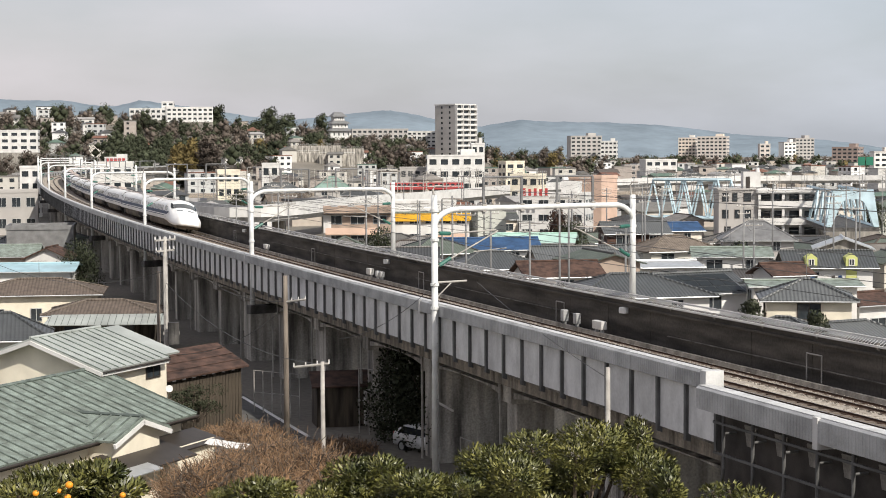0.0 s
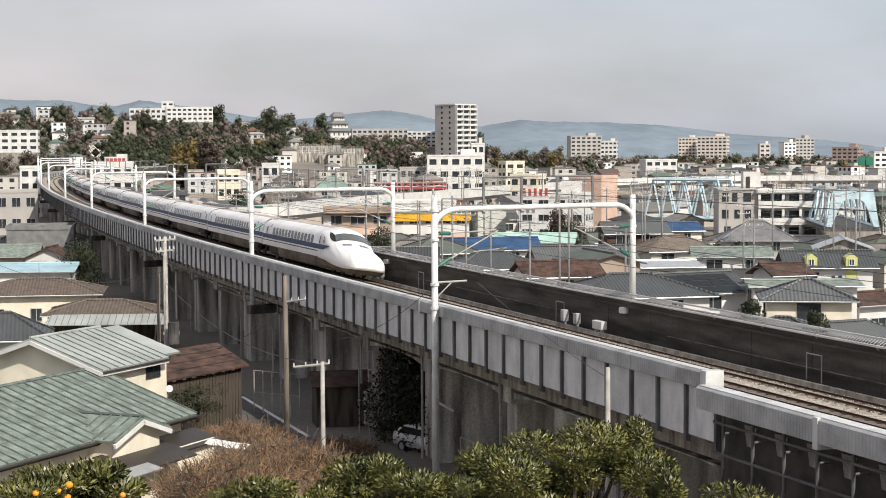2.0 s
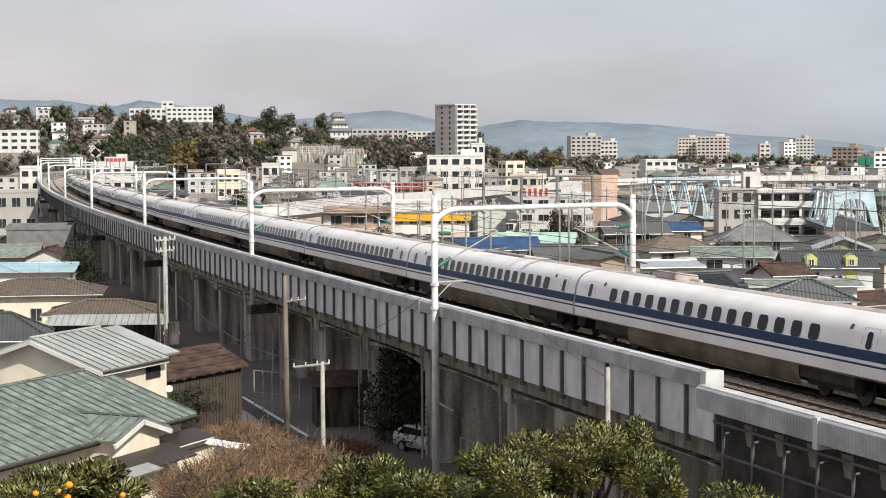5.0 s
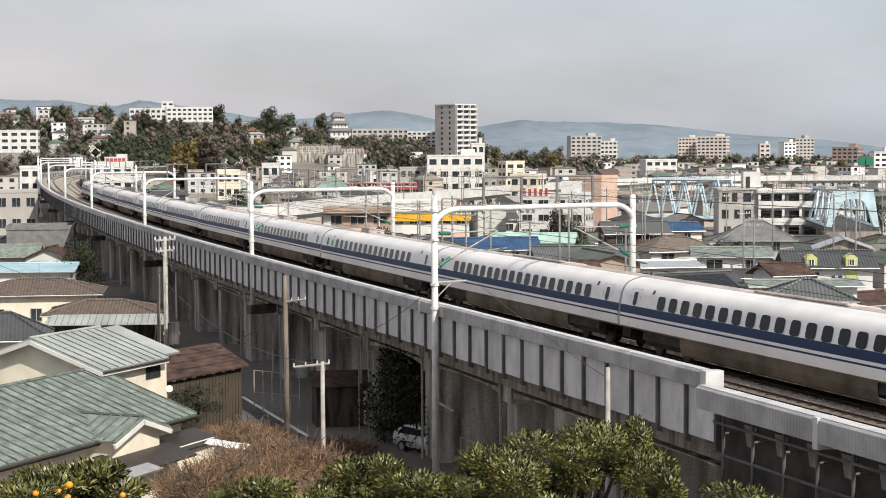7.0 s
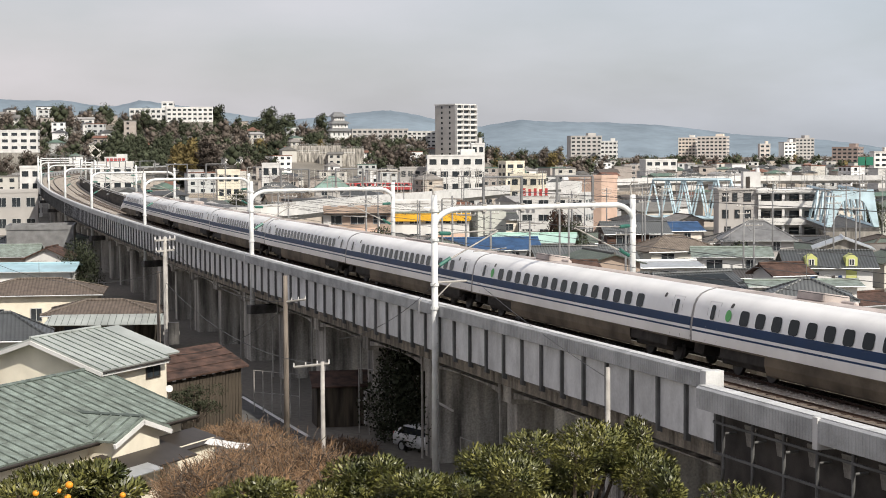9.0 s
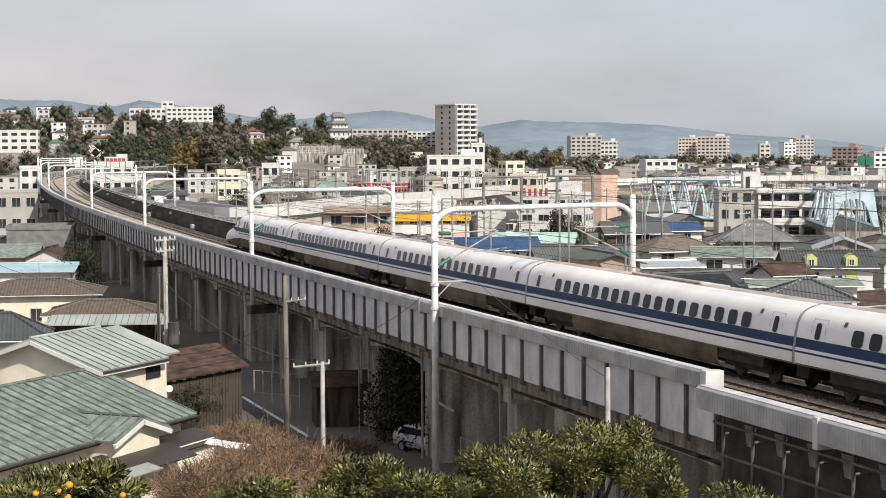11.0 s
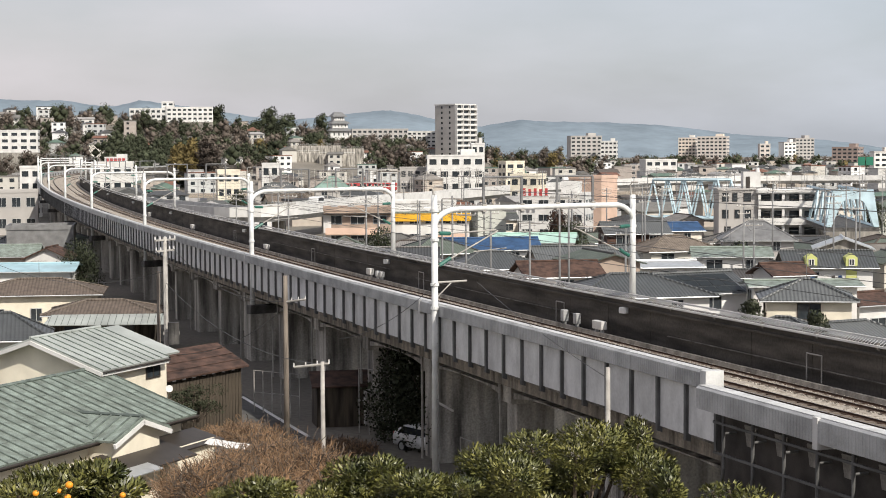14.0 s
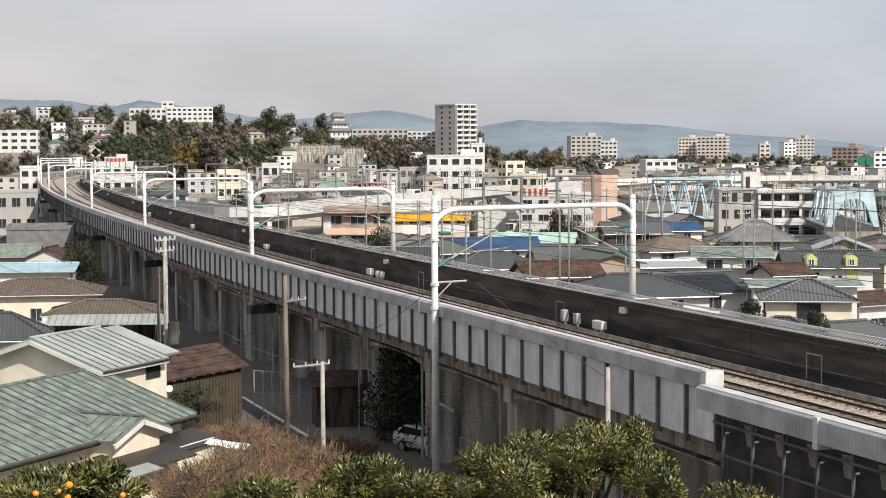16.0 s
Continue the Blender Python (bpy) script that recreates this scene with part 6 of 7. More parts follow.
shop_front()
tank = thing("water_tank", "white round water tank on a factory roof", "water tank")
bm = bmesh.new()
bmesh.ops.create_uvsphere(bm, u_segments=18, v_segments=12, radius=0.62)
part("tank", bm, "white", tank, "", True)
part("leg", rod(bmesh.new(), (0, 0, -2.2), (0, 0, -0.5), 0.15), "white", tank)
tank.matrix_basis = pose(21.30, 300, 10.37)
sign = thing("roof_sign", "dark red unreadable sign bars along a factory parapet", "sign")
for i in range(5):
    part("bar", boxes((-0.25, -0.06, 0, 0.25, 0.06, 1.3 - 0.15 * (i % 2)), bevel=0.02), "red", sign).matrix_basis = pose(i * 0.95, 0, 0)
sign.matrix_basis = pose(13.93, 294.5, 7.71, 0, 0, -14)


# ---- second viaduct, curving through the town ----
def bezier_pts(pts, n):
    out = []
    for i in range(len(pts) - 1):
        p = [Vector(pts[max(i - 1, 0)]), Vector(pts[i]), Vector(pts[i + 1]), Vector(pts[min(i + 2, len(pts) - 1)])]
        for k in range(n):
            f = k / n
            out.append(0.5 * (2 * p[1] + (p[2] - p[0]) * f + (2 * p[0] - 5 * p[1] + 4 * p[2] - p[3]) * f * f + (3 * p[1] - p[0] - 3 * p[2] + p[3]) * f ** 3))
    return out + [Vector(pts[-1])]


def sweep_path(path, section):
    vs, fs = [], []
    k = len(section)
    for i, p in enumerate(path):
        d = (path[min(i + 1, len(path) - 1)] - path[max(i - 1, 0)])
        n = Vector((d.y, -d.x, 0)).normalized()
        vs += [p + n * o + Vector((0, 0, z)) for o, z in section]
    for i in range(len(path) - 1):
        for j in range(k):
            a, b = i * k + j, i * k + (j + 1) % k
            fs.append((a, b, b + k, a + k))
    return vs, fs


SECOND = bezier_pts([(-72.60, 400, 4.2), (-49.09, 330, 4.8), (-32.06, 293, 5.2), (-18.34, 342, 5.2), (-0.45, 394, 5.2),
                     (24.17, 471, 5.2), (61.22, 555, 5.2), (101.6, 600, 5.2), (160.0, 598, 5.2), (235.2, 590, 5.2)], 8)
flyover = thing("flyover", "pale concrete elevated road curving through the town", "viaduct", kind="structure")
fix(raw("deck", *sweep_path(SECOND, [(-2.6, -1.6), (2.6, -1.6), (3.6, -0.4), (3.6, 0.0), (-3.6, 0.0), (-3.6, -0.4)]), "cap", flyover))
fix(raw("carriageway", *sweep_path(SECOND, [(-3.38, 0.0), (3.38, 0.0), (3.38, 0.04), (-3.38, 0.04)]), "asphalt", flyover))
fix(raw("barrier", *sweep_path(SECOND, [(3.4, -0.7), (3.62, -0.7), (3.62, 1.0), (3.4, 1.0)]), "white", flyover))
fix(raw("barrier", *sweep_path(SECOND, [(-3.62, -0.7), (-3.4, -0.7), (-3.4, 1.0), (-3.62, 1.0)]), "white", flyover))
for p in SECOND[2::4]:
    TAKEN.append((p.x, p.y, 7))
    part("pier", boxes((p.x - 1.0, p.y - 1.0, -0.5, p.x + 1.0, p.y + 1.0, p.z - 1.4)), "concrete", flyover)
for a in SECOND:
    for f in (1.0, 0.965, 0.93, 0.9):
        TAKEN.append((a.x * f, a.y * f, 6))


# ---- steel truss bridge in pale blue ----
def truss(x0, y0, x1, y1, z0, z1, panels, name_label, portal_end=False):
    t = thing("truss_bridge", name_label, "truss bridge", "spans of the truss bridge")
    a, b = Vector((x0, y0, 0)), Vector((x1, y1, 0))
    d = (b - a).normalized()
    n = Vector((-d.y, d.x, 0)) * 4.4
    for sg in (0, 1):
        o = n * sg
        top0, top1 = a.lerp(b, 0.5 / panels) + o, a.lerp(b, 1 - 0.5 / panels) + o
        part("top_chord", rod(bmesh.new(), top0 + Vector((0, 0, z1)), top1 + Vector((0, 0, z1)), 0.28, seg=4), "bridge_blue", t)
        part("bottom_chord", rod(bmesh.new(), a + o + Vector((0, 0, z0)), b + o + Vector((0, 0, z0)), 0.3, seg=4), "bridge_blue", t)
        for i in range(panels):
            p0, p1, pm = a.lerp(b, i / panels) + o, a.lerp(b, (i + 1) / panels) + o, a.lerp(b, (i + 0.5) / panels) + o
            part("brace", rod(bmesh.new(), p0 + Vector((0, 0, z0)), pm + Vector((0, 0, z1)), 0.2, seg=4), "bridge_blue", t)
            part("brace", rod(bmesh.new(), pm + Vector((0, 0, z1)), p1 + Vector((0, 0, z0)), 0.2, seg=4), "bridge_blue", t)
    for i in range(panels):
        pm = a.lerp(b, (i + 0.5) / panels) + Vector((0, 0, z1))
        part("top_strut", rod(bmesh.new(), pm, pm + n, 0.16, seg=4), "bridge_blue", t)
    e = part("floor", slab(bmesh.new(), a + Vector((0, 0, z0)), b + Vector((0, 0, z0)), b + n + Vector((0, 0, z0)), a + n + Vector((0, 0, z0)), 0.6), "steel_dark", t)
    bm = bmesh.new()
    for q in (a + n * 0.15, b + n * 0.15, a + n * 0.85, b + n * 0.85):
        box(bm, q.x - 0.8, q.y - 0.8, -0.5, q.x + 0.8, q.y + 0.8, z0 - 0.55)
    part("abutment", bm, "concrete", t)
    TAKEN.append(((x0 + x1) / 2, (y0 + y1) / 2, 14))
    return t


truss(39.37, 335, 52.95, 322, 2.45, 9.69, 5, "pale blue steel truss railway bridge")


def portal_truss():
    t = thing("truss_bridge", "pale blue truss bridge seen through its arched end portal", "truss bridge", "spans of the truss bridge")
    y0 = 262.0
    xl, xr, tl, tr = 58.31, 66.38, 59.30, 65.48
    z0, z1 = 3.55, 9.22
    zm = 7.76
    bm = bmesh.new()
    outline = [(xl, z0), (xl + 0.8, z0), (tl + 1.0, zm - 1.3), (tl + 1.5, zm - 0.4), (tl + 2.2, zm), (tr - 2.2, zm), (tr - 1.5, zm - 0.4), (tr - 1.0, zm - 1.3), (xr - 0.8, z0), (xr, z0), (tr, z1), (tl, z1)]
    prism(bm, outline, 0, 0.5)
    bmesh.ops.recalc_face_normals(bm, faces=bm.faces)
    part("end_portal", bm, "bridge_blue", t, "arched pale blue end portal").matrix_basis = pose(0, y0, 0)
    for x0, xt in ((xl + 0.4, tl + 0.4), (xr - 0.4, tr - 0.4)):
        part("top_chord", rod(bmesh.new(), (xt, y0 + 0.3, z1 - 0.4), (xt + 4.7, y0 + 42, z1 - 0.4), 0.28, seg=4), "bridge_blue", t)
        part("bottom_chord", rod(bmesh.new(), (x0, y0 + 0.3, z0), (x0 + 4.7, y0 + 45, z0), 0.3, seg=4), "bridge_blue", t)
        for i in range(5):
            f0, f1 = i * 8.4, i * 8.4 + 4.2
            part("brace", rod(bmesh.new(), (xt + 4.7 * f0 / 42, y0 + f0 + 0.3, z1 - 0.4), (x0 + 4.7 * f1 / 42, y0 + f1, z0), 0.2, seg=4), "bridge_blue", t)
            part("brace", rod(bmesh.new(), (x0 + 4.7 * f1 / 42, y0 + f1, z0), (xt + 4.7 * (f1 + 4.2) / 42, y0 + f1 + 4.2, z1 - 0.4), 0.2, seg=4), "bridge_blue", t)
    part("floor", slab(bmesh.new(), (xl, y0, z0 - 0.1), (xr, y0, z0 - 0.1), (xr + 4.7, y0 + 45, z0 - 0.1), (xl + 4.7, y0 + 45, z0 - 0.1), 0.6), "steel_dark", t)
    part("abutment", boxes((xl, y0, -0.5, xr, y0 + 2.0, z0 - 0.7)), "concrete", t)
    for k in range(4):
        TAKEN.append((xl + 3, y0 + k * 12, 8))


portal_truss()
TAKEN.append((57.22, 240, 10))


# ---- tower block, castle and schools ----
def tower():
    w, h, n = 16.6, 41.76, 14
    t = thing("tower_block", "fourteen-storey grey and white apartment tower", "apartment tower")
    t.matrix_basis = pose(7.57, 1000, 0, 0, 0, 44)
    part("wall", boxes((-w / 2, -w / 2, -0.5, w / 2, w / 2, h)), "tower_grey", t)
    part("parapet", boxes((-w / 2 - 0.3, -w / 2 - 0.3, h, w / 2 + 0.3, w / 2 + 0.3, h + 0.7)), "white", t)
    fh = h / n
    for f in range(n):
        z = f * fh
        for i in range(3):
            x = -w / 2 + 0.5 + i * 5.4
            part("balcony", boxes((x, -w / 2 - 1.3, z + 0.1, x + 4.8, -w / 2, z + 1.25)), "white", t, "white balcony")
            part("window", boxes((x + 0.3, -w / 2 - 0.04, z + 1.25, x + 4.5, -w / 2 + 0.02, z + 2.7)), "glass", t)
        for i in range(2):
            part("window", boxes((-w / 2 - 0.04, -4.5 + i * 6.5, z + 1.1, -w / 2 + 0.02, -3.2 + i * 6.5, z + 2.4)), "glass", t)
    for x in (-w / 2 + 0.05, -w / 2 + 5.35, -w / 2 + 10.75, w / 2 - 0.45):
        part("fin", boxes((x, -w / 2 - 1.4, 0, x + 0.4, -w / 2, h)), "white", t)
    TAKEN.append((7.57, 1000, 16))


tower()


def castle():
    t = thing("castle_keep", "white three-tiered castle keep with grey curved roofs", "castle")
    z0 = 23.65
    t.matrix_basis = pose(-66.52, 1100, z0, 0, 0, 25)
    for k, (w, z, h) in enumerate(((14.5, 0.0, 5.0), (10.5, 6.2, 3.6), (7.0, 11.0, 3.2))):
        s = w * 0.8
        part("wall", boxes((-w / 2, -s / 2, z - 1.0, w / 2, s / 2, z + h)), "white", t)
        bm = bmesh.new()
        W, S = w / 2 + 1.5, s / 2 + 1.5
        top = 1.8 if k < 2 else 2.8
        a = [bm.verts.new(v) for v in ((-W, -S, z + h - 0.2), (W, -S, z + h - 0.2), (W, S, z + h - 0.2), (-W, S, z + h - 0.2))]
        q = 0.55 if k < 2 else 0.5
        r = 0.6 if k < 2 else 0.05
        b = [bm.verts.new(v) for v in ((-W * q, -S * r, z + h + top), (W * q, -S * r, z + h + top), (W * q, S * r, z + h + top), (-W * q, S * r, z + h + top))]
        bm.faces.new(a[::-1])
        bm.faces.new(b)
        for i in range(4):
            bm.faces.new((a[i], a[(i + 1) % 4], b[(i + 1) % 4], b[i]))
        part("roof", bm, "riser", t, "grey tiled castle roof")
        for i in range(4):
            part("window", boxes((-w * 0.36 + i * w * 0.22, -s / 2 - 0.06, z + h * 0.4, -w * 0.30 + i * w * 0.22, -s / 2 + 0.02, z + h * 0.75)), "glass", t)
    part("stone_base", boxes((-9, -7.5, -14, 9, 7.5, -1)), "concrete", t, "stone base")


castle()
for label, px, d, zb, w, dep, h, fl, bays, turn, mt in (
        ("long white school building on the wooded ridge", -143.4, 980, 33.20, 26, 10, 7.35, 3, 9, 12, "white"),
        ("white school wing with a roof turret", -168.2, 1000, 34.62, 24, 10, 5.87, 2, 8, 4, "white"),
        ("small turret block of a school", -160.0, 1010, 34.74, 7, 7, 9.87, 4, 2, 4, "white"),
        ("grey school block by the castle", -38.09, 1050, 17.65, 34, 10, 10.97, 4, 11, 6, "tower_grey"),
        ("white school block with window bands", -11.76, 1030, 17.46, 17, 10, 9.42, 4, 6, -6, "white"),
        ("white apartment block on the hillside", -187.8, 760, 16.44, 20, 9, 8.69, 3, 5, 8, "white")):
    t = block(label, w, dep, h, fl, mt, bays, at=pose(px, d, zb, 0, 0, turn), penthouse=False, sides=("front", "right"), plain=True)
    part("plinth", boxes((-w / 2, -dep / 2, -16, w / 2, dep / 2, -0.6)), "concrete", t)
for label, px, y, w, dep, h, fl, bays, turn, mt in (
        ("large white industrial building below the tower", 4.57, 640, 21, 12, 13.48, 3, 5, 3, "white"),
        ("tall white annexe below the tower", 13.38, 660, 5, 6, 17.90, 4, 2, 3, "white"),
        ("long grey apartment slab with balconies", 106.8, 1300, 24, 12, 25.81, 9, 6, 10, "tower_grey"),
        ("white apartment block in the distance", 123.6, 1280, 12, 10, 21.79, 7, 4, -10, "white"),
        ("brown-grey apartment block in the distance", 219.5, 1400, 24, 12, 25.57, 9, 7, -20, "block_pal"),
        ("brown-grey apartment block in the distance", 202.2, 1420, 14, 12, 24.90, 9, 5, -20, "block_pal"),
        ("tall apartment block in the distance", 280.6, 1350, 16, 12, 23.50, 9, 5, 15, "tower_grey"),
        ("apartment block in the distance", 267.6, 1340, 10, 10, 20.44, 7, 3, 15, "block_pal"),
        ("dark brick office block with a white top", 246.4, 1050, 16, 12, 16.05, 7, 5, -30, "brick_dull"),
        ("small block with a dark roof in the distance", 242.1, 1300, 8, 8, 19.11, 6, 2, 0, "block_pal"),
        ("brown block at the edge of town", 228.9, 900, 10, 10, 13.51, 5, 3, 0, "block_pal"),
        ("pale low office building among houses", 100.0, 800, 15, 10, 10.64, 3, 4, 10, "white"),
        ("grey low building with window bands beside the line", -81.50, 330, 8, 8, 8.0, 2, 3, 12, "tower_grey"),
        ("white flats beside the line", -100.2, 420, 5, 8, 11.83, 4, 2, 12, "white"),
        ("grey warehouse with a low roof", -52.4, 225, 8.4, 8, 5.6, 1, 0, 10, "riser"),
        ("salmon-coloured shop building with a sign", -89.76, 470, 11, 8, 12.51, 3, 4, 8, "white"),
        ("small cream block of flats", -53.56, 430, 5.5, 6, 10.6, 3, 3, 12, "cream"),
        ("small white low factory building", -61.53, 620, 6, 7, 11.0, 2, 2, 0, "white"),
        ("long grey railway depot building", -8.0, 650, 16, 10, 9.0, 2, 6, 0, "tower_grey"),
        ("cream-coloured block of flats", 23.93, 600, 7, 7, 11.33, 4, 2, 20, "cream"),
        ("cream-coloured three-storey clinic building", 20.87, 420, 7, 7, 9.23, 3, 3, -20, "cream")):
    place_block(label, px, y, max(w, dep) * 0.7, w, dep, h, fl, turn, wall_mat=mt, bays=bays, penthouse=h > 12, sides=("front", "right") if y > 700 or bays == 0 else ("front", "right", "left"), plain=y > 400)

named_house("temple hall with a steep green copper roof", -30.0, 470, 9.5, 8, 5.6, 38, 6, roof_mat="mint_old", wall_mat="tower_grey")
named_house("large hall with a dark tiled roof", -43.0, 455, 12.5, 8, 5.0, 30, 4, roof_mat="grey_tile", wall_mat="tower_grey")
named_house("large hall with a dark tiled roof", -20.5, 440, 9.0, 7, 4.6, 28, -10, roof_mat="grey_tile", wall_mat="wall_pal")
named_house("house with a brown sheet roof behind the elevated road", -36.5, 400, 9.0, 6.5, 4.2, 24, 20, roof="gable", roof_mat="brown_tile", wall_mat="cream")

# ---- houses left of the viaduct ----
LEFT = "houses below the viaduct"
named_house("brown-roofed cottage with cream walls", -35.70, 152, 10.5, 6.5, 3.3, 17, 8, roof_mat="brown_tile", wall_mat="cream", group=LEFT)
named_house("old cottage with a patched brown and pale sheet roof", -26.77, 136, 8.2, 5.2, 3.0, 16, 4, roof_mat="brown_tile", wall_mat="old_wood", frame="frame_dark", group=LEFT)
named_house("house with a pale blue sheet roof", -42.75, 176, 10.0, 6, 3.6, 10, 4, roof="gable", roof_mat="blue_sheetroof", wall_mat="white", group=LEFT)
named_house("house with a dark grey roof", -29.75, 117, 5.2, 5.5, 3.2, 26, 12, roof_mat="grey_tile", group=LEFT)
named_house("house with a dark grey roof", -55.67, 228, 7, 6, 3.9, 20, 12, roof_mat="grey_tile", group=LEFT)
named_house("small house with a tiled roof", -52.05, 236, 5, 5, 4.0, 20, 30, roof_mat="roof_pal", group=LEFT)


named_house("small house with a mossy grey roof", -50.1, 203, 4.6, 5, 3.6, 22, 6, roof="gable", roof_mat="roof_green", wall_mat="wall_pal", group=LEFT)
named_house("small white house with a brown tiled roof", -45.2, 199, 4.4, 5, 3.5, 24, 88, roof="gable", roof_mat="rust_roof", wall_mat="white", group=LEFT)
sheet_roof = thing("lean_to_roof", "pale corrugated sheet roof along an old cottage", "roof")
part("sheet", slab(bmesh.new(), (-4.6, -1.2, 2.35), (4.8, -1.2, 2.35), (4.3, 1.0, 2.95), (-4.2, 1.0, 2.95), 0.06), "roof_grey", sheet_roof)
part("seam", seam_roof(bmesh.new(), (-4.2, 1.0, 2.95), (8.5, 0, 0), (0.0, -2.2, -0.6), 0.5, 0.03, 0.015), "seam_dark", sheet_roof)
for x in (-4.2, 0.0, 4.2):
    part("post", rod(bmesh.new(), (x, -1.0, -0.3), (x, -1.0, 2.35), 0.06, seg=6), "old_wood", sheet_roof)
sheet_roof.matrix_basis = pose(-25.99, 132.0, 0, 0, 0, 4)


# ---- the rest of the town ----
def archetypes():
    out = []
    for i, (w, d, e, p, r, st) in enumerate(((7.2, 5.8, 5.3, 22, "hip", 2), (6.6, 5.4, 5.2, 22, "gable", 2), (8, 6, 3.0, 20, "hip", 1), (5.8, 5.4, 5.3, 26, "hip", 2), (8.4, 5.2, 5.2, 16, "gable", 2), (6.8, 5, 2.9, 20, "gable", 1))):
        t = house("tile-roofed town house", w, d, e, p, roof=r, storeys=st, wins=False)
        for fl in range(st):
            for sd, x in (("front", -w * 0.22), ("front", w * 0.25), ("right", 0.0)):
                window(t, wall_pose(sd, w, d, x, 1.4 + 2.75 * fl), 1.8, 1.2)
        out.append(t)
    return out


LABELS = ("tiled-roof town house among close neighbours", "two-storey town house with plastered walls", "low town house with a broad tiled roof", "square two-storey house with a hip roof", "long two-storey house with a gable roof", "small single-storey house with a gable roof")


def free(x, y, r):
    for a, b, q in TAKEN:
        if (x - a) ** 2 + (y - b) ** 2 < (r + q) ** 2:
            return False
    return True


def line_gap(x, y):
    """Distance of a place from the viaduct; positive on the hillside's side."""
    best = 1e9
    for s in range(-40, 640, 6):
        px, py = LINE[s]
        q = (x - px) ** 2 + (y - py) ** 2
        if q < best:
            best, at = q, s
    a = heading(at)
    px, py = LINE[at]
    return (x - px) * -math.sin(a) + (y - py) * math.cos(a)


# camera bearings and sight slopes that keep trees and houses from hiding these buildings
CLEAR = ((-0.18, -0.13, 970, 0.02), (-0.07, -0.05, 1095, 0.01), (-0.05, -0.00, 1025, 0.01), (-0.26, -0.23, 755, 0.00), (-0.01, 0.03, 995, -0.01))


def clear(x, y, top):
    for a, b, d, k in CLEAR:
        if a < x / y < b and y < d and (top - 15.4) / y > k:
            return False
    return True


FAR = {"wall": ([], []), "roof": ([], []), "window": ([], [])}


def add_box(k, m, x0, y0, z0, x1, y1, z1):
    vs, fs = FAR[k]
    b = len(vs)
    vs += [m @ Vector(v) for v in ((x0, y0, z0), (x1, y0, z0), (x1, y1, z0), (x0, y1, z0), (x0, y0, z1), (x1, y0, z1), (x1, y1, z1), (x0, y1, z1))]
    fs += [tuple(b + i for i in f) for f in ((4, 5, 6, 7), (0, 1, 5, 4), (1, 2, 6, 5), (2, 3, 7, 6), (3, 0, 4, 7))]


def sight(x, y):
    """How high a roof may rise at (x, y), so that shops, bridges and the elevated road stay in view behind it."""
    u = x / y
    tab = ((-0.15, 0.037), (-0.11, 0.041), (-0.075, 0.046), (0.018, 0.047), (0.04, 0.050), (0.09, 0.046), (0.12, 0.043), (0.16, 0.046), (0.28, 0.046)) if y < 300 else ((-0.15, 0.025), (-0.12, 0.023), (0.03, 0.023), (0.09, 0.0225), (0.28, 0.0215))
    if u < -0.15 or y > 590:
        return 99.0
    for (a, ka), (b, kb) in zip(tab, tab[1:]):
        if u <= b:
            return 15.4 - y * (ka + (kb - ka) * (u - a) / (b - a))
    return 99.0


def add_far(m, rng, top=99.0):
    """One house of the far quarters."""
    w, d, e, p = rng.uniform(7, 13), rng.uniform(6, 9), rng.choice((3.2, 5.3, 5.5, 5.8, 8.0) if m.translation.y > 450 else (3.1, 3.2, 5.2)), rng.uniform(14, 28)
    w, d = w * 0.85, d * 0.85
    if e + 1.8 > top:
        e, p = min(e, 3.0), 14
    if e + 1.2 > top:
        return
    add_box("wall", m, -w / 2, -d / 2, -2.0, w / 2, d / 2, e)
    vs, fs = FAR["roof"]
    b = len(vs)
    if e > 7 or rng.random() < 0.15:
        add_box("roof", m, -w / 2 - 0.1, -d / 2 - 0.1, e, w / 2 + 0.1, d / 2 + 0.1, e + 0.4)
    else:
        W, D2 = w / 2 + 0.5, d / 2 + 0.5
        r, q = D2 * math.tan(radians(p)), rng.choice((1.0, 0.5, 0.35))
        vs += [m @ Vector(v) for v in ((-W, -D2, e), (W, -D2, e), (W, D2, e), (-W, D2, e), (-W * q, 0, e + r), (W * q, 0, e + r))]
        fs += [tuple(b + i for i in f) for f in ((0, 1, 5, 4), (2, 3, 4, 5), (1, 2, 5), (3, 0, 4), (3, 2, 1, 0))]
    k = max(2, int(w // 3))
    for fl in range(max(1, int(e // 2.6))):
        for i in range(k):
            x = -w / 2 + w * (i + 0.5) / k
            add_box("window", m, x - 0.75, -d / 2 - 0.05, 1.0 + 2.7 * fl, x + 0.75, -d / 2 + 0.02, 2.2 + 2.7 * fl)
            add_box("window", m, w / 2 - 0.02, -d * 0.2 - 0.5, 1.0 + 2.7 * fl, w / 2 + 0.05, -d * 0.2 + 0.8, 2.2 + 2.7 * fl)


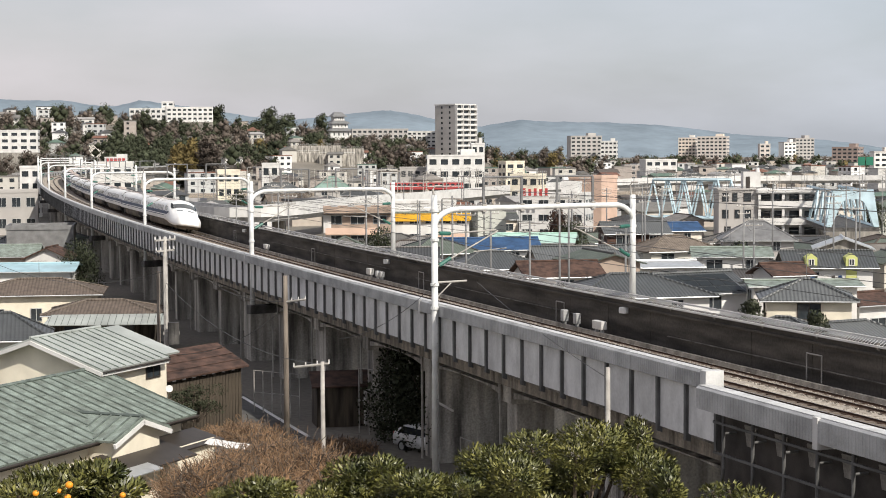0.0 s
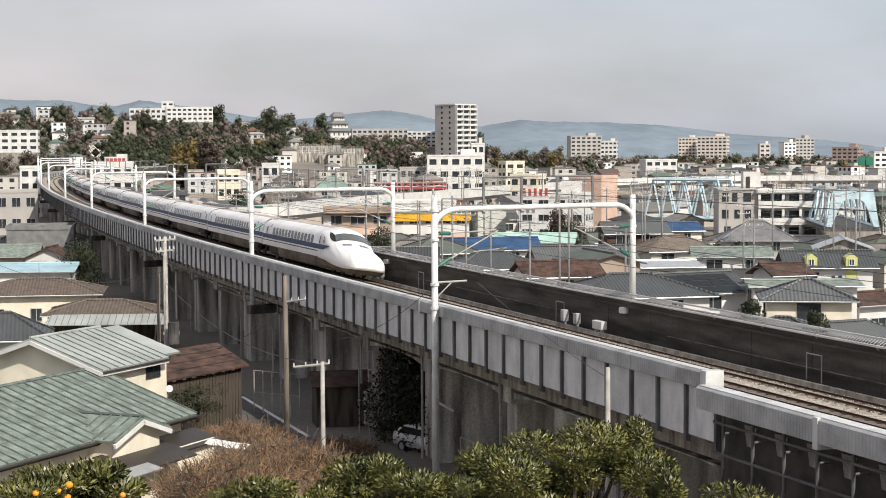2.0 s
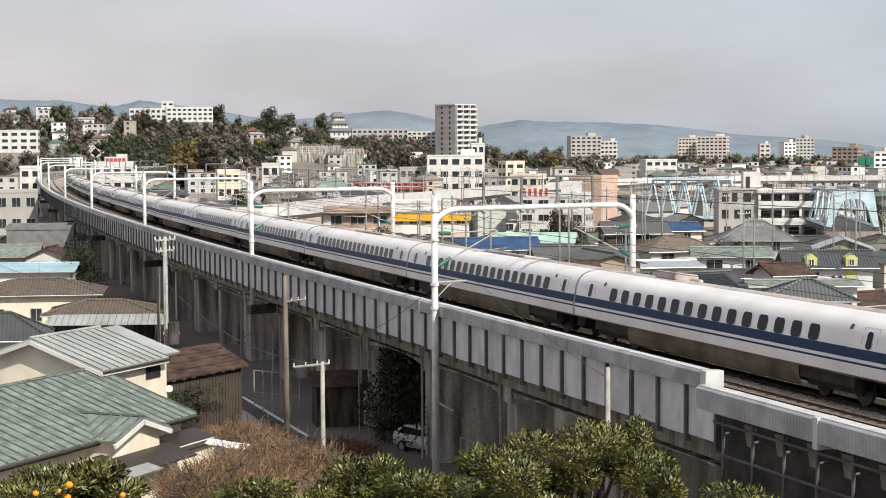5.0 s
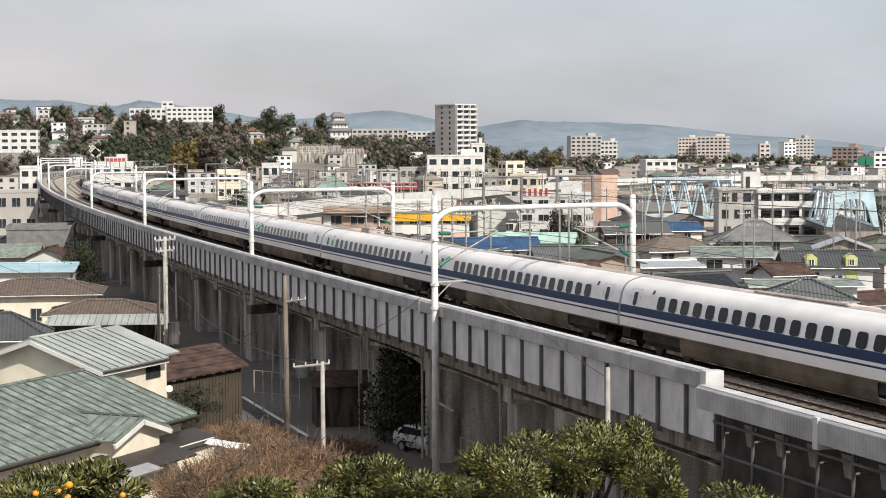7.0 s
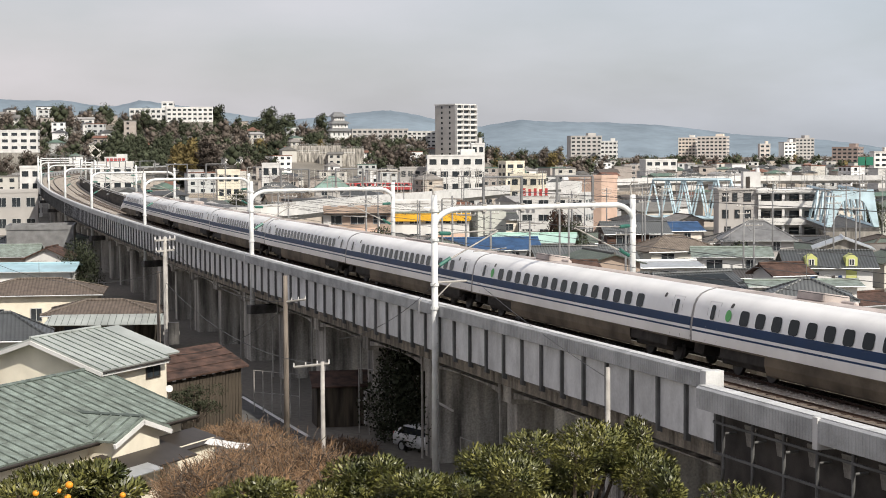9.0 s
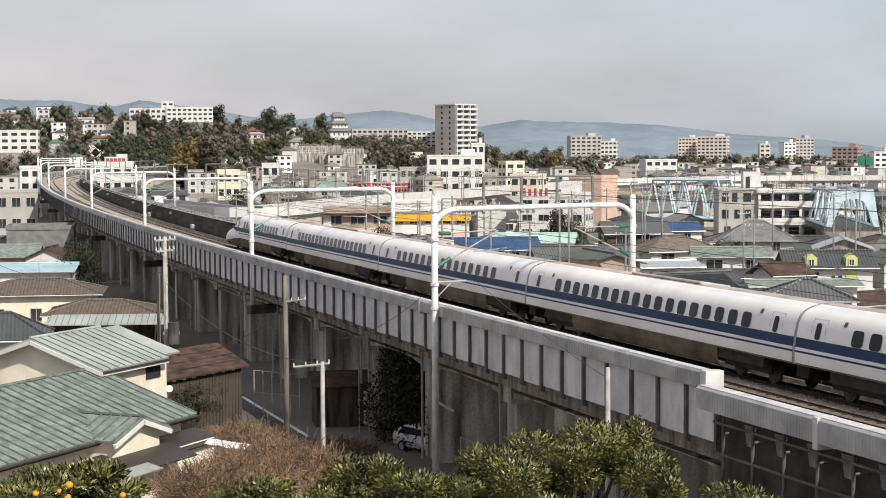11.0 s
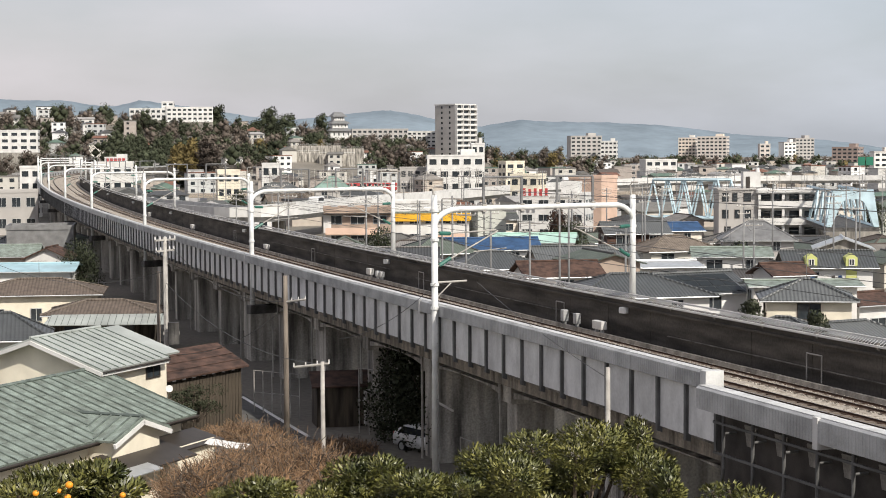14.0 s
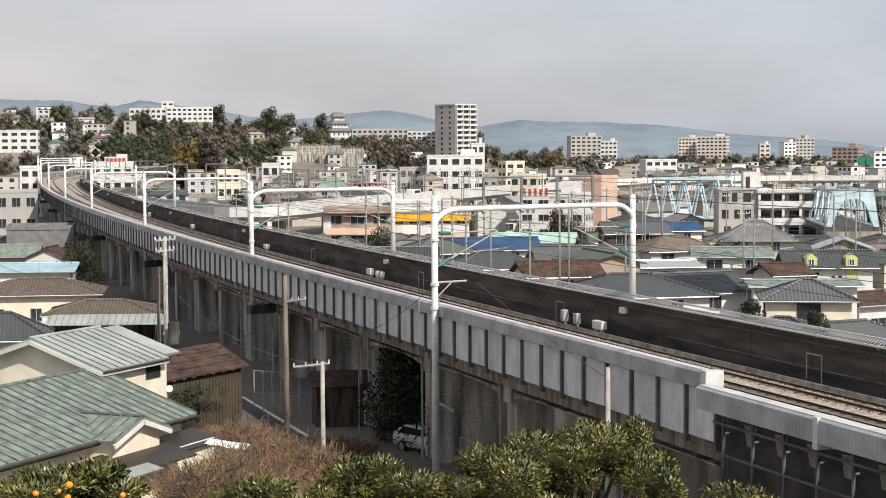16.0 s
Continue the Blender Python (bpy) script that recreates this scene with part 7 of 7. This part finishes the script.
def fill_town():
    rng = random.Random(5)
    near = archetypes()
    y = 112.0
    count = 0
    while y < 1600:
        step = 8.2 if y < 330 else (13 if y < 600 else 20)
        half = 0.262 * y + 8
        x = -half
        while x < half:
            px, py = x + rng.uniform(-1.5, 1.5), y + rng.uniform(-2, 2)
            g = line_gap(px, py) if y < 620 else 99
            ok = ((g < -10 and py > (192 if px > 0.12 * py else 150)) if g < 0 else (g > 24 and py > 160)) or y >= 620
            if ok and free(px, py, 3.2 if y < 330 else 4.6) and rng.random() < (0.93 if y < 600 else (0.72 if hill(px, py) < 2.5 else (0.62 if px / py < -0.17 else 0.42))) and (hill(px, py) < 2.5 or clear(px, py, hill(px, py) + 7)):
                m = pose(px, py, hill(px, py), 0, 0, rng.choice((0, 0, 90, -90)) + rng.gauss(12, 9))
                if y < 330:
                    lim = sight(px, py)
                    k = rng.choices(range(6), (3, 3, 1, 3, 2, 1) if lim > 7.0 else (0, 0, 1, 0, 0, 1))[0]
                    if lim < 4.3:
                        x += step * 0.6
                        continue
                    place_thing(near[k], LABELS[k], m)
                    count += 1
                else:
                    add_far(m, rng, sight(px, py))
            x += step * rng.uniform(0.95, 1.25)
        y += step * (1.0 if y < 330 else 1.1)
    for t in near:
        for o in (*t.children_recursive, t):
            bpy.data.objects.remove(o)
    t = thing("far_houses", "crowded distant town houses with grey and brown roofs", "houses", kind="stuff")
    for k, mt in (("wall", "wall_isl"), ("roof", "roof_isl"), ("window", "glass")):
        tagged(fix(raw(k, *FAR[k], mt, t)), kind="stuff")
    return count


fill_town()

# ---- trees ----
T_BROAD = tree_mesh("tree", 7.0, 2.6, 4200, 0.24, 1)
T_DARK = tree_mesh("tree", 6.0, 2.8, 6500, 0.20, 2, 0.1)
T_BARE = tree_mesh("tree", 7.0, 2.8, 3000, 0.22, 3, mat="bare")
T_CON = tree_mesh("tree", 5.0, 1.6, 4500, 0.15, 5, 0.05, 1.0)
T_RED = tree_mesh("tree", 7.0, 1.9, 4000, 0.2, 6, 0.1, 1.0, mat="red_leaf")
KIND = {"b": (T_BROAD, "dark evergreen tree with a rounded uneven crown"), "t": (T_DARK, "dense dark evergreen tree beside the viaduct"), "n": (T_BARE, "bare brown winter tree"), "c": (T_CON, "small dense conifer between houses"), "r": (T_RED, "reddish-brown conical conifer among houses")}


def tree(k, x, y, z, s, sz=None):
    src, label = KIND[k]
    c = place_thing(src, label, pose(x, y, z, 0, 0, (x * 37 + y * 11) % 360), (s, s, sz or s))
    tagged(c, group="trees of the town")


WOOD = {"evergreen": ([], [], []), "bare": ([], [], []), "yellowtree": ([], [], [])}


def far_tree(k, x, y, z, h, r, rng, n=520, size=0.62):
    """A tree of the far woods: trunk and clumped crown."""
    vs, fs, norms = WOOD[k]
    cl = []
    for i in range(9):
        f = (i + 0.5) / 9
        a = i * 2.4 + rng.uniform(-0.5, 0.5)
        prof = math.sin(math.pi * (0.2 + 0.72 * f)) ** 0.7 if k != "yellowtree" else (1 - f) ** 0.6
        q = r * prof * rng.uniform(0.3, 0.8)
        cl.append((Vector((x + q * math.cos(a), y + q * math.sin(a), z + h * (0.18 + 0.76 * f))), r * (0.32 + 0.34 * prof)))
    def place(g):
        c, w = cl[g.randrange(9)]
        d = Vector((g.gauss(0, 1), g.gauss(0, 1), g.gauss(0, 1))).normalized()
        return c + d * w * g.uniform(0.5, 1.1), d
    b = len(vs)
    v2, f2 = leaves(n, place, size, rng, aspect=0.75, norms=norms, soft=0.6)
    vs += v2
    fs += [tuple(i + b for i in f) for f in f2]
    for c, w in cl:                # the closed heart of each clump
        b = len(vs)
        for d in ((1, 0, 0), (0, 1, 0), (-1, 0, 0), (0, -1, 0), (0, 0, 1), (0, 0, -1)):
            vs.append(c + Vector(d) * w * 0.62)
            norms.append(Vector(d))
        fs += [(b + i, b + (i + 1) % 4, b + 4) for i in range(4)] + [(b + (i + 1) % 4, b + i, b + 5) for i in range(4)]
    b = len(vs)
    for zz, w in ((z - 2, 0.3), (z + h * 0.6, 0.12)):
        norms += [Vector((0, -1, 0))] * 4
        vs += [Vector((x - w, y - w, zz)), Vector((x + w, y - w, zz)), Vector((x + w, y + w, zz)), Vector((x - w, y + w, zz))]
    fs += [(b, b + 1, b + 5, b + 4), (b + 1, b + 2, b + 6, b + 5), (b + 2, b + 3, b + 7, b + 6), (b + 3, b, b + 4, b + 7)]


def woods():
    rng = random.Random(9)
    for i in range(1150):
        y = rng.uniform(690, 1150)
        x = rng.uniform(-0.27, 0.03) * y
        z = hill(x, y)
        if z < 3 or (-0.096 < x / y < -0.046 and y < 905) or (x / y < -0.18 and rng.random() < 0.45):
            continue
        h = rng.uniform(5.0, 10.0) * (1.0 if rng.random() < 0.85 else 1.35)
        k = rng.choices(("evergreen", "bare", "yellowtree"), (6, 6, 0.3))[0]
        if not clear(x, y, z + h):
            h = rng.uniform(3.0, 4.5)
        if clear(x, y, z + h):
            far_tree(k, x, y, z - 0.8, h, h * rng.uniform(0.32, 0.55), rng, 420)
    for i in range(48):
        y = rng.uniform(690, 745)
        x = rng.uniform(-0.26, -0.19) * y
        far_tree(rng.choice(("bare", "evergreen", "bare")), x, y, hill(x, y) - 0.5, rng.uniform(5, 9), rng.uniform(2.2, 3.5), rng, 420)
    for i in range(14):             # tall bare trees below the hillside flats
        y = rng.uniform(728, 746)
        u = rng.uniform(-0.262, -0.222)
        far_tree(rng.choice(("bare", "bare", "evergreen")), u * y, y, 0, rng.uniform(13, 17), rng.uniform(3, 4), rng, 700)
    for i in range(95):             # the dark grove on the slope
        u = rng.uniform(-0.192, -0.133)
        y = rng.uniform(750, 850)
        far_tree("evergreen", u * y, y, hill(u * y, y) - 1, rng.uniform(9, 13), rng.uniform(3.5, 5), rng, 520)
    for u, y, h, r, k in ((-0.153, 726, 14, 4.6, "yellowtree"), (-0.145, 724, 16, 4.8, "yellowtree"), (-0.149, 728, 13, 4.4, "yellowtree"), (-0.134, 722, 18, 3.0, "bare"), (-0.138, 723, 17, 3.0, "bare"),
                          (-0.13, 985, 16, 5.5, "evergreen"), (-0.10, 1000, 17, 6, "evergreen"), (-0.09, 990, 14, 6, "evergreen"), (-0.07, 1060, 17, 5, "evergreen"), (0.02, 1040, 16, 5, "evergreen")):
        x = u * y
        far_tree(k, x, y, hill(x, y) + (5 if y < 900 else 0), h, r, rng, 1500, 0.9)
    for i in range(260):            # belts across the plain
        u = rng.uniform(0.02, 0.27)
        y = rng.uniform(930, 1250)
        if free(u * y, y, 6):
            far_tree(rng.choices(("evergreen", "bare", "yellowtree"), (6, 4, 1.2))[0], u * y, y, -0.5, rng.uniform(6, 13), rng.uniform(3, 5), rng, 380)
    for i in range(60):             # brown and yellow wood beside the tower
        u = rng.uniform(0.03, 0.07)
        y = rng.uniform(900, 960)
        far_tree(rng.choices(("evergreen", "bare", "yellowtree"), (3, 5, 3))[0], u * y, y, -0.5, rng.uniform(10, 19), rng.uniform(3, 4.5), rng, 420)
    t = thing("far_woods", "mixed evergreen and bare winter woods on the far ridge", "woods", kind="stuff")
    for k, (vs, fs, norms) in WOOD.items():
        tagged(soft_normals(raw("trees", vs, fs, k, t), norms), kind="stuff")
    for i in range(80):
        y = rng.uniform(140, 560)
        x = rng.uniform(-0.26, 0.26) * y
        g = line_gap(x, y)
        if (g < -9 or g > 24) and free(x, y, 1.5):
            tree(rng.choices("bcn", (1, 4, 2))[0], x, y, 0, rng.uniform(0.5, 0.9))


woods()
for k, x, y, z, s, sz in (("r", 14.00, 212, 0, 1.15, 1.15), ("b", 15.35, 205, 0, 1.0, 0.9), ("c", 21.17, 118, 0, 1.1, 1.0), ("c", 22.60, 104, 0.3, 0.95, 1.05),
                          ("t", -37.47, 178, 0, 0.8, 0.95), ("t", -0.90, 90, 0, 1.0, 0.85), ("t", -2.14, 92, -0.3, 0.7, 0.8), ("t", 0.42, 88, -0.3, 0.7, 0.75)):
    tree(k, x, y, z, s, sz)
for src, _ in KIND.values():
    for o in (*src.children_recursive, src):
        bpy.data.objects.remove(o)


# ---- terraced walls under the castle ----
def castle_walls():
    t = thing("retaining_wall", "pale terraced stone walls on the slope below the castle", "retaining wall")
    rng = random.Random(51)
    for x0, x1, y, z1 in ((-82, -62, 872, 15.2), (-62, -44, 868, 14.2), (-78, -52, 884, 18.6), (-52, -40, 880, 17.0)):
        part("terrace", boxes((x0, y, 2.0, x1, y + 3.0, z1), bevel=0.2), "concrete_pier", t)
        for k in range(int((x1 - x0) / 3.2)):
            x = x0 + 1.6 + 3.2 * k
            part("buttress", boxes((x - 0.3, y - 0.5, 2.0, x + 0.3, y + 0.02, z1 - rng.uniform(0.4, 1.4))), "concrete", t)
        part("rail", boxes((x0, y + 0.2, z1 + 0.7, x1, y + 0.3, z1 + 0.85)), "white", t)


castle_walls()


# ---- distant mountains ----
def mountains():
    top = [(-1101, 147), (-970, 138), (-879, 138), (-814, 127), (-755, 123), (-702, 137), (-631, 128), (-526, 112), (-448, 99), (-370, 88), (-291, 95), (-213, 104), (-121, 111), (-56, 99), (-10, 87), (88, 72), (180, 87), (258, 82), (363, 80), (493, 74), (585, 64), (676, 51), (807, 42), (912, 34), (1027, 17), (1122, 12)]
    vs, fs = [], []
    n = 240
    for j, (dy, hf) in enumerate(((-500, 0.0), (-280, 0.45), (-120, 0.8), (0, 1.0), (300, 0.5), (600, -0.1))):
        for i in range(n):
            x = -1140 + 2280 * i / (n - 1)
            z = 0
            for (a, za), (b, zb) in zip(top, top[1:]):
                if a <= x <= b:
                    z = za + (zb - za) * (x - a) / (b - a)
            z += 2 * noise.noise((x * 0.03, dy * 0.01, 2)) + 1.2 * noise.noise((x * 0.09, dy * 0.03, 5))
            vs.append((x * (1 + dy / 4000), 4000 + dy + (60 if hf < 1 else 0) * noise.noise((x * 0.01, 3, dy)), z * hf - (10 if hf <= 0 else 0)))
    for j in range(5):
        for i in range(n - 1):
            a = j * n + i
            fs.append((a, a + 1, a + n + 1, a + n))
    tagged(raw("mountains", vs, fs, M["far_hills"], None, True), "mountain range beyond the town with blue-grey haze painted into its colour", "mountains", kind="structure")


# distance haze is put into the hills' blue-grey base colour
M["far_hills"] = mk("hills_painted_haze", (0.20, 0.245, 0.285), 1.0, 0, 0.12, 0.01, 0, 0.05, spec=0.0)
mountains()


# ---- poles and wires of the town ----
def town_poles():
    src = utility_pole(0, 0, 0, 11.0, "grey utility pole with cross-arms in the town", ((0.25, 0.9), (1.0, 0.8)), 0.11, "riser")
    rng = random.Random(21)
    tops = []
    for i in range(150):
        y = rng.uniform(135, 520)
        x = rng.uniform(-0.2, 0.26) * y
        g = line_gap(x, y)
        if g < -9 and free(x, y, 0.5):
            c = copy_thing(src, pose(x, y, 0, 0, 0, rng.uniform(-30, 60)))
            c.scale = (1, 1, rng.uniform(0.8, 1.1))
            tops.append(Vector((x, y, 10.6 * c.scale[2])))
    for o in (*src.children_recursive, src):
        bpy.data.objects.remove(o)
    t = thing("town_wires", "thin dark power wires between utility poles", "wires", kind="structure")
    for i, a in enumerate(tops):
        near = sorted((b for b in tops if b is not a), key=lambda b: (b - a).length)[:2]
        for b in near:
            if (b - a).length < 60:
                for dz in (0, -0.75):
                    bm = bmesh.new()
                    tube(bm, [a.lerp(b, f / 6) + Vector((0, 0, dz - 0.7 * (1 - (2 * f / 6 - 1) ** 2))) for f in range(7)], 0.014, 3)
                    part("wire", bm, "wire", t)


town_poles()
near_wires = thing("near_wires", "thin drooping power wires beside the viaduct", "wires", kind="structure")
for a, b, sag in (((-15.47, 96, 10.55), (-7.31, 84, 8.21), 1.2), ((-15.50, 96, 8.18), (-4.99, 72, 6.49), 1.0),
                  ((-28.34, 110, 8.27), (-15.49, 96, 8.81), 0.9), ((-14.68, 90, 4.91), (-7.73, 84, 7.80), 0.8),
                  ((-0.30, 75, 9.69), (-4.87, 80, 6.69), 0.5), ((1.52, 76, 9.60), (5.46, 57, 7.82), 0.15)):
    bm = bmesh.new()
    a, b = Vector(a), Vector(b)
    tube(bm, [a.lerp(b, f / 10) + Vector((0, 0, -sag * (1 - (2 * f / 10 - 1) ** 2))) for f in range(11)], 0.014, 4)
    part("wire", bm, "wire", near_wires)

# road sign on the flyover
sgn = thing("road_sign", "green motorway sign boards on a pole", "road sign")
part("board", boxes((-1.9, -0.1, 0, -0.1, 0.1, 2.1), bevel=0.03), "sign_green", sgn)
part("board", boxes((0.1, -0.1, 0, 1.9, 0.1, 2.1), bevel=0.03), "sign_green", sgn)
part("pole", rod(bmesh.new(), (-1.4, 0.1, -5), (-1.4, 0.1, 2.0), 0.12), "pole_white", sgn)
sgn.matrix_basis = pose(105.4, 430, 11.28)


# ---- a red commuter train and a van that move through the town ----
def commuter_car(i):
    t = thing("commuter_train_car", "red commuter-train car with a white window band", "train car", "cars of the commuter train")
    part("body", boxes((-6.2, -1.4, 0.9, 6.2, 1.4, 3.3), bevel=0.15), "red", t, "red car body")
    part("white_band", boxes((-6.1, -1.43, 1.95, 6.1, -1.405, 2.25)), "white", t)
    for k in range(6):
        part("window", boxes((-5.6 + k * 1.9, -1.43, 2.3, -4.4 + k * 1.9, -1.405, 2.95)), "glass", t)
    part("roof", boxes((-6.1, -1.25, 3.3, 6.1, 1.25, 3.55), bevel=0.1), "tower_grey", t)
    part("underframe", boxes((-5.4, -1.1, 0.2, 5.4, 1.1, 0.9)), "train_under", t)
    return t


COMMUTER = [commuter_car(i) for i in range(2)]
part("embankment", boxes((-140, 592, -1.0, 120, 602, 1.25)), "ballast", thing("rail_embankment", "ballasted railway embankment in the town", "embankment", kind="structure"))


def van():
    t = thing("van", "white van driving on the elevated road", "van")
    part("body", boxes((-2.3, -0.9, 0.35, 2.3, 0.9, 2.0), bevel=0.15), "car_white", t)
    for sg in (-1, 1):
        part("side_window", boxes((-1.8, sg * 0.905 - 0.01, 1.2, 1.7, sg * 0.905 + 0.01, 1.75)), "glass", t)
        for x in (-1.4, 1.4):
            part("wheel", rod(bmesh.new(), (x, sg * 0.7, 0.33), (x, sg * 0.92, 0.33), 0.33, seg=14), "tyre", t)
    return t


VAN = van()
ARC = [0.0]
for a, b in zip(SECOND, SECOND[1:]):
    ARC.append(ARC[-1] + (b - a).length)


def on_flyover(u):
    """A pose u metres along the elevated road."""
    u = min(max(u, 0.5), ARC[-1] - 0.5)
    i = max(k for k in range(len(ARC) - 1) if ARC[k] <= u)
    f = (u - ARC[i]) / (ARC[i + 1] - ARC[i])
    d = SECOND[i + 1] - SECOND[i]
    n = Vector((d.y, -d.x, 0)).normalized()
    return Matrix.Translation(SECOND[i].lerp(SECOND[i + 1], f) + n * 1.4 + Vector((0, 0, 0.04))) @ Matrix.Rotation(math.atan2(d.y, d.x), 4, "Z")


# ---- masts of the railway yard ----
def yard():
    rng = random.Random(33)
    g = fix(raw("yard_bed", *sweep_path([Vector((-60, 500, 0.03)), Vector((-20, 500, 0.03)), Vector((20, 500, 0.03))], [(-75, 0), (75, 0), (75, 0.05), (-75, 0.05)]), "earth"))
    tagged(g, "brown ballast of a railway yard", "ground", kind="structure")
    src = thing("yard_mast", "slim grey catenary mast in the railway yard", "catenary mast", "yard masts")
    part("mast", rod(bmesh.new(), (0, 0, -0.5), (0, 0, 9.5), 0.16, 0.11, 8), "pole_grey", src)
    part("arm", rod(bmesh.new(), (-0.2, 0, 7.4), (3.0, 0, 7.9), 0.06, seg=5), "pole_grey", src)
    part("stay", rod(bmesh.new(), (0, 0, 9.0), (2.8, 0, 7.9), 0.04, seg=5), "pole_grey", src)
    for i in range(52):
        y = rng.uniform(415, 640)
        x = rng.uniform(-0.12, 0.04) * y
        copy_thing(src, pose(x, y, 0, 0, 0, rng.choice((0, 180)) + rng.gauss(0, 8)))
    src.matrix_basis = pose(-22.55, 480, 0)


yard()
rs = thing("roof_sign", "red and white unreadable sign bars on a shop roof", "sign")
part("board", boxes((-3.0, 0.1, 0, 3.0, 0.25, 2.0), bevel=0.04), "white", rs)
for i in range(5):
    part("bar", boxes((-0.4, -0.02, 0.35, 0.4, 0.08, 1.6), bevel=0.02), "red", rs).matrix_basis = pose(-2.2 + i * 1.1, 0, 0)
rs.matrix_basis = pose(-88.36, 466.5, 12.38)


def roof_aerial(x, y, z, turn):
    t = thing("tv_aerial", "thin steel television aerial on a house roof", "aerial", "aerials on the roofs")
    t.matrix_basis = pose(x, y, z, 0, 0, turn)
    part("mast", rod(bmesh.new(), (0, 0, -0.6), (0, 0, 1.7), 0.022, seg=5), "riser", t)
    bm = rod(bmesh.new(), (-0.7, 0, 1.6), (0.7, 0, 1.6), 0.015, seg=4)
    for k in range(6):
        rod(bm, (-0.6 + 0.24 * k, -0.35, 1.6), (-0.6 + 0.24 * k, 0.35, 1.6), 0.01, seg=4)
    part("rods", bm, "riser", t)


for x, y, z, turn in ((13.8, 128, 6.3, 30), (26.2, 124, 6.3, 10), (33.8, 152, 6.5, 60), (28.4, 170, 6.0, 20), (4.7, 166, 5.9, 50), (13.9, 172, 6.0, 80), (5.1, 190, 5.9, 15), (10.6, 200, 5.9, 40), (37.7, 207, 7.0, 35), (-35.7, 152, 4.3, 25), (25.3, 190, 6.0, 70), (24.8, 225, 6.2, 5)):
    roof_aerial(x, y, z, turn)


def washing():
    """A balcony pole of washing on the house with dormers."""
    t = thing("washing_line", "white and blue washing on a balcony pole", "washing")
    t.matrix_basis = pose(33.8, 152, 0, 0, 0, -3)
    part("pole", rod(bmesh.new(), (-3.2, -3.3, 4.5), (3.2, -3.3, 4.5), 0.02, seg=5), "frame_alu", t)
    for i, (x, w, h, mt) in enumerate(((-2.4, 0.5, 0.8, "white"), (-1.7, 0.4, 0.6, "blue_sheet"), (-0.9, 0.7, 0.9, "white"), (0.1, 0.3, 0.7, "frame_dark"), (0.7, 0.35, 0.8, "train_blue"))):
        part("cloth", boxes((x - w / 2, -3.33, 4.48 - h, x + w / 2, -3.28, 4.49), bevel=0.015), mt, t)


washing()


def motions():
    for c, back, turned in CARS:
        walk(c, [(0.5 * k, car_pose(0.5 * k, back, turned)) for k in range(33)])
    for i, c in enumerate(COMMUTER):
        walk(c, [(t, pose(x + 12.9 * i, 597, 1.26)) for t, x in ((0, -12.0), (4, -22.5), (8, -29.0), (12, -32.0), (16, -38.5))])
    walk(VAN, [(0.5 * k, on_flyover(95 + 30.0 * (0.5 * k - 12.5))) for k in range(33)])


motions()
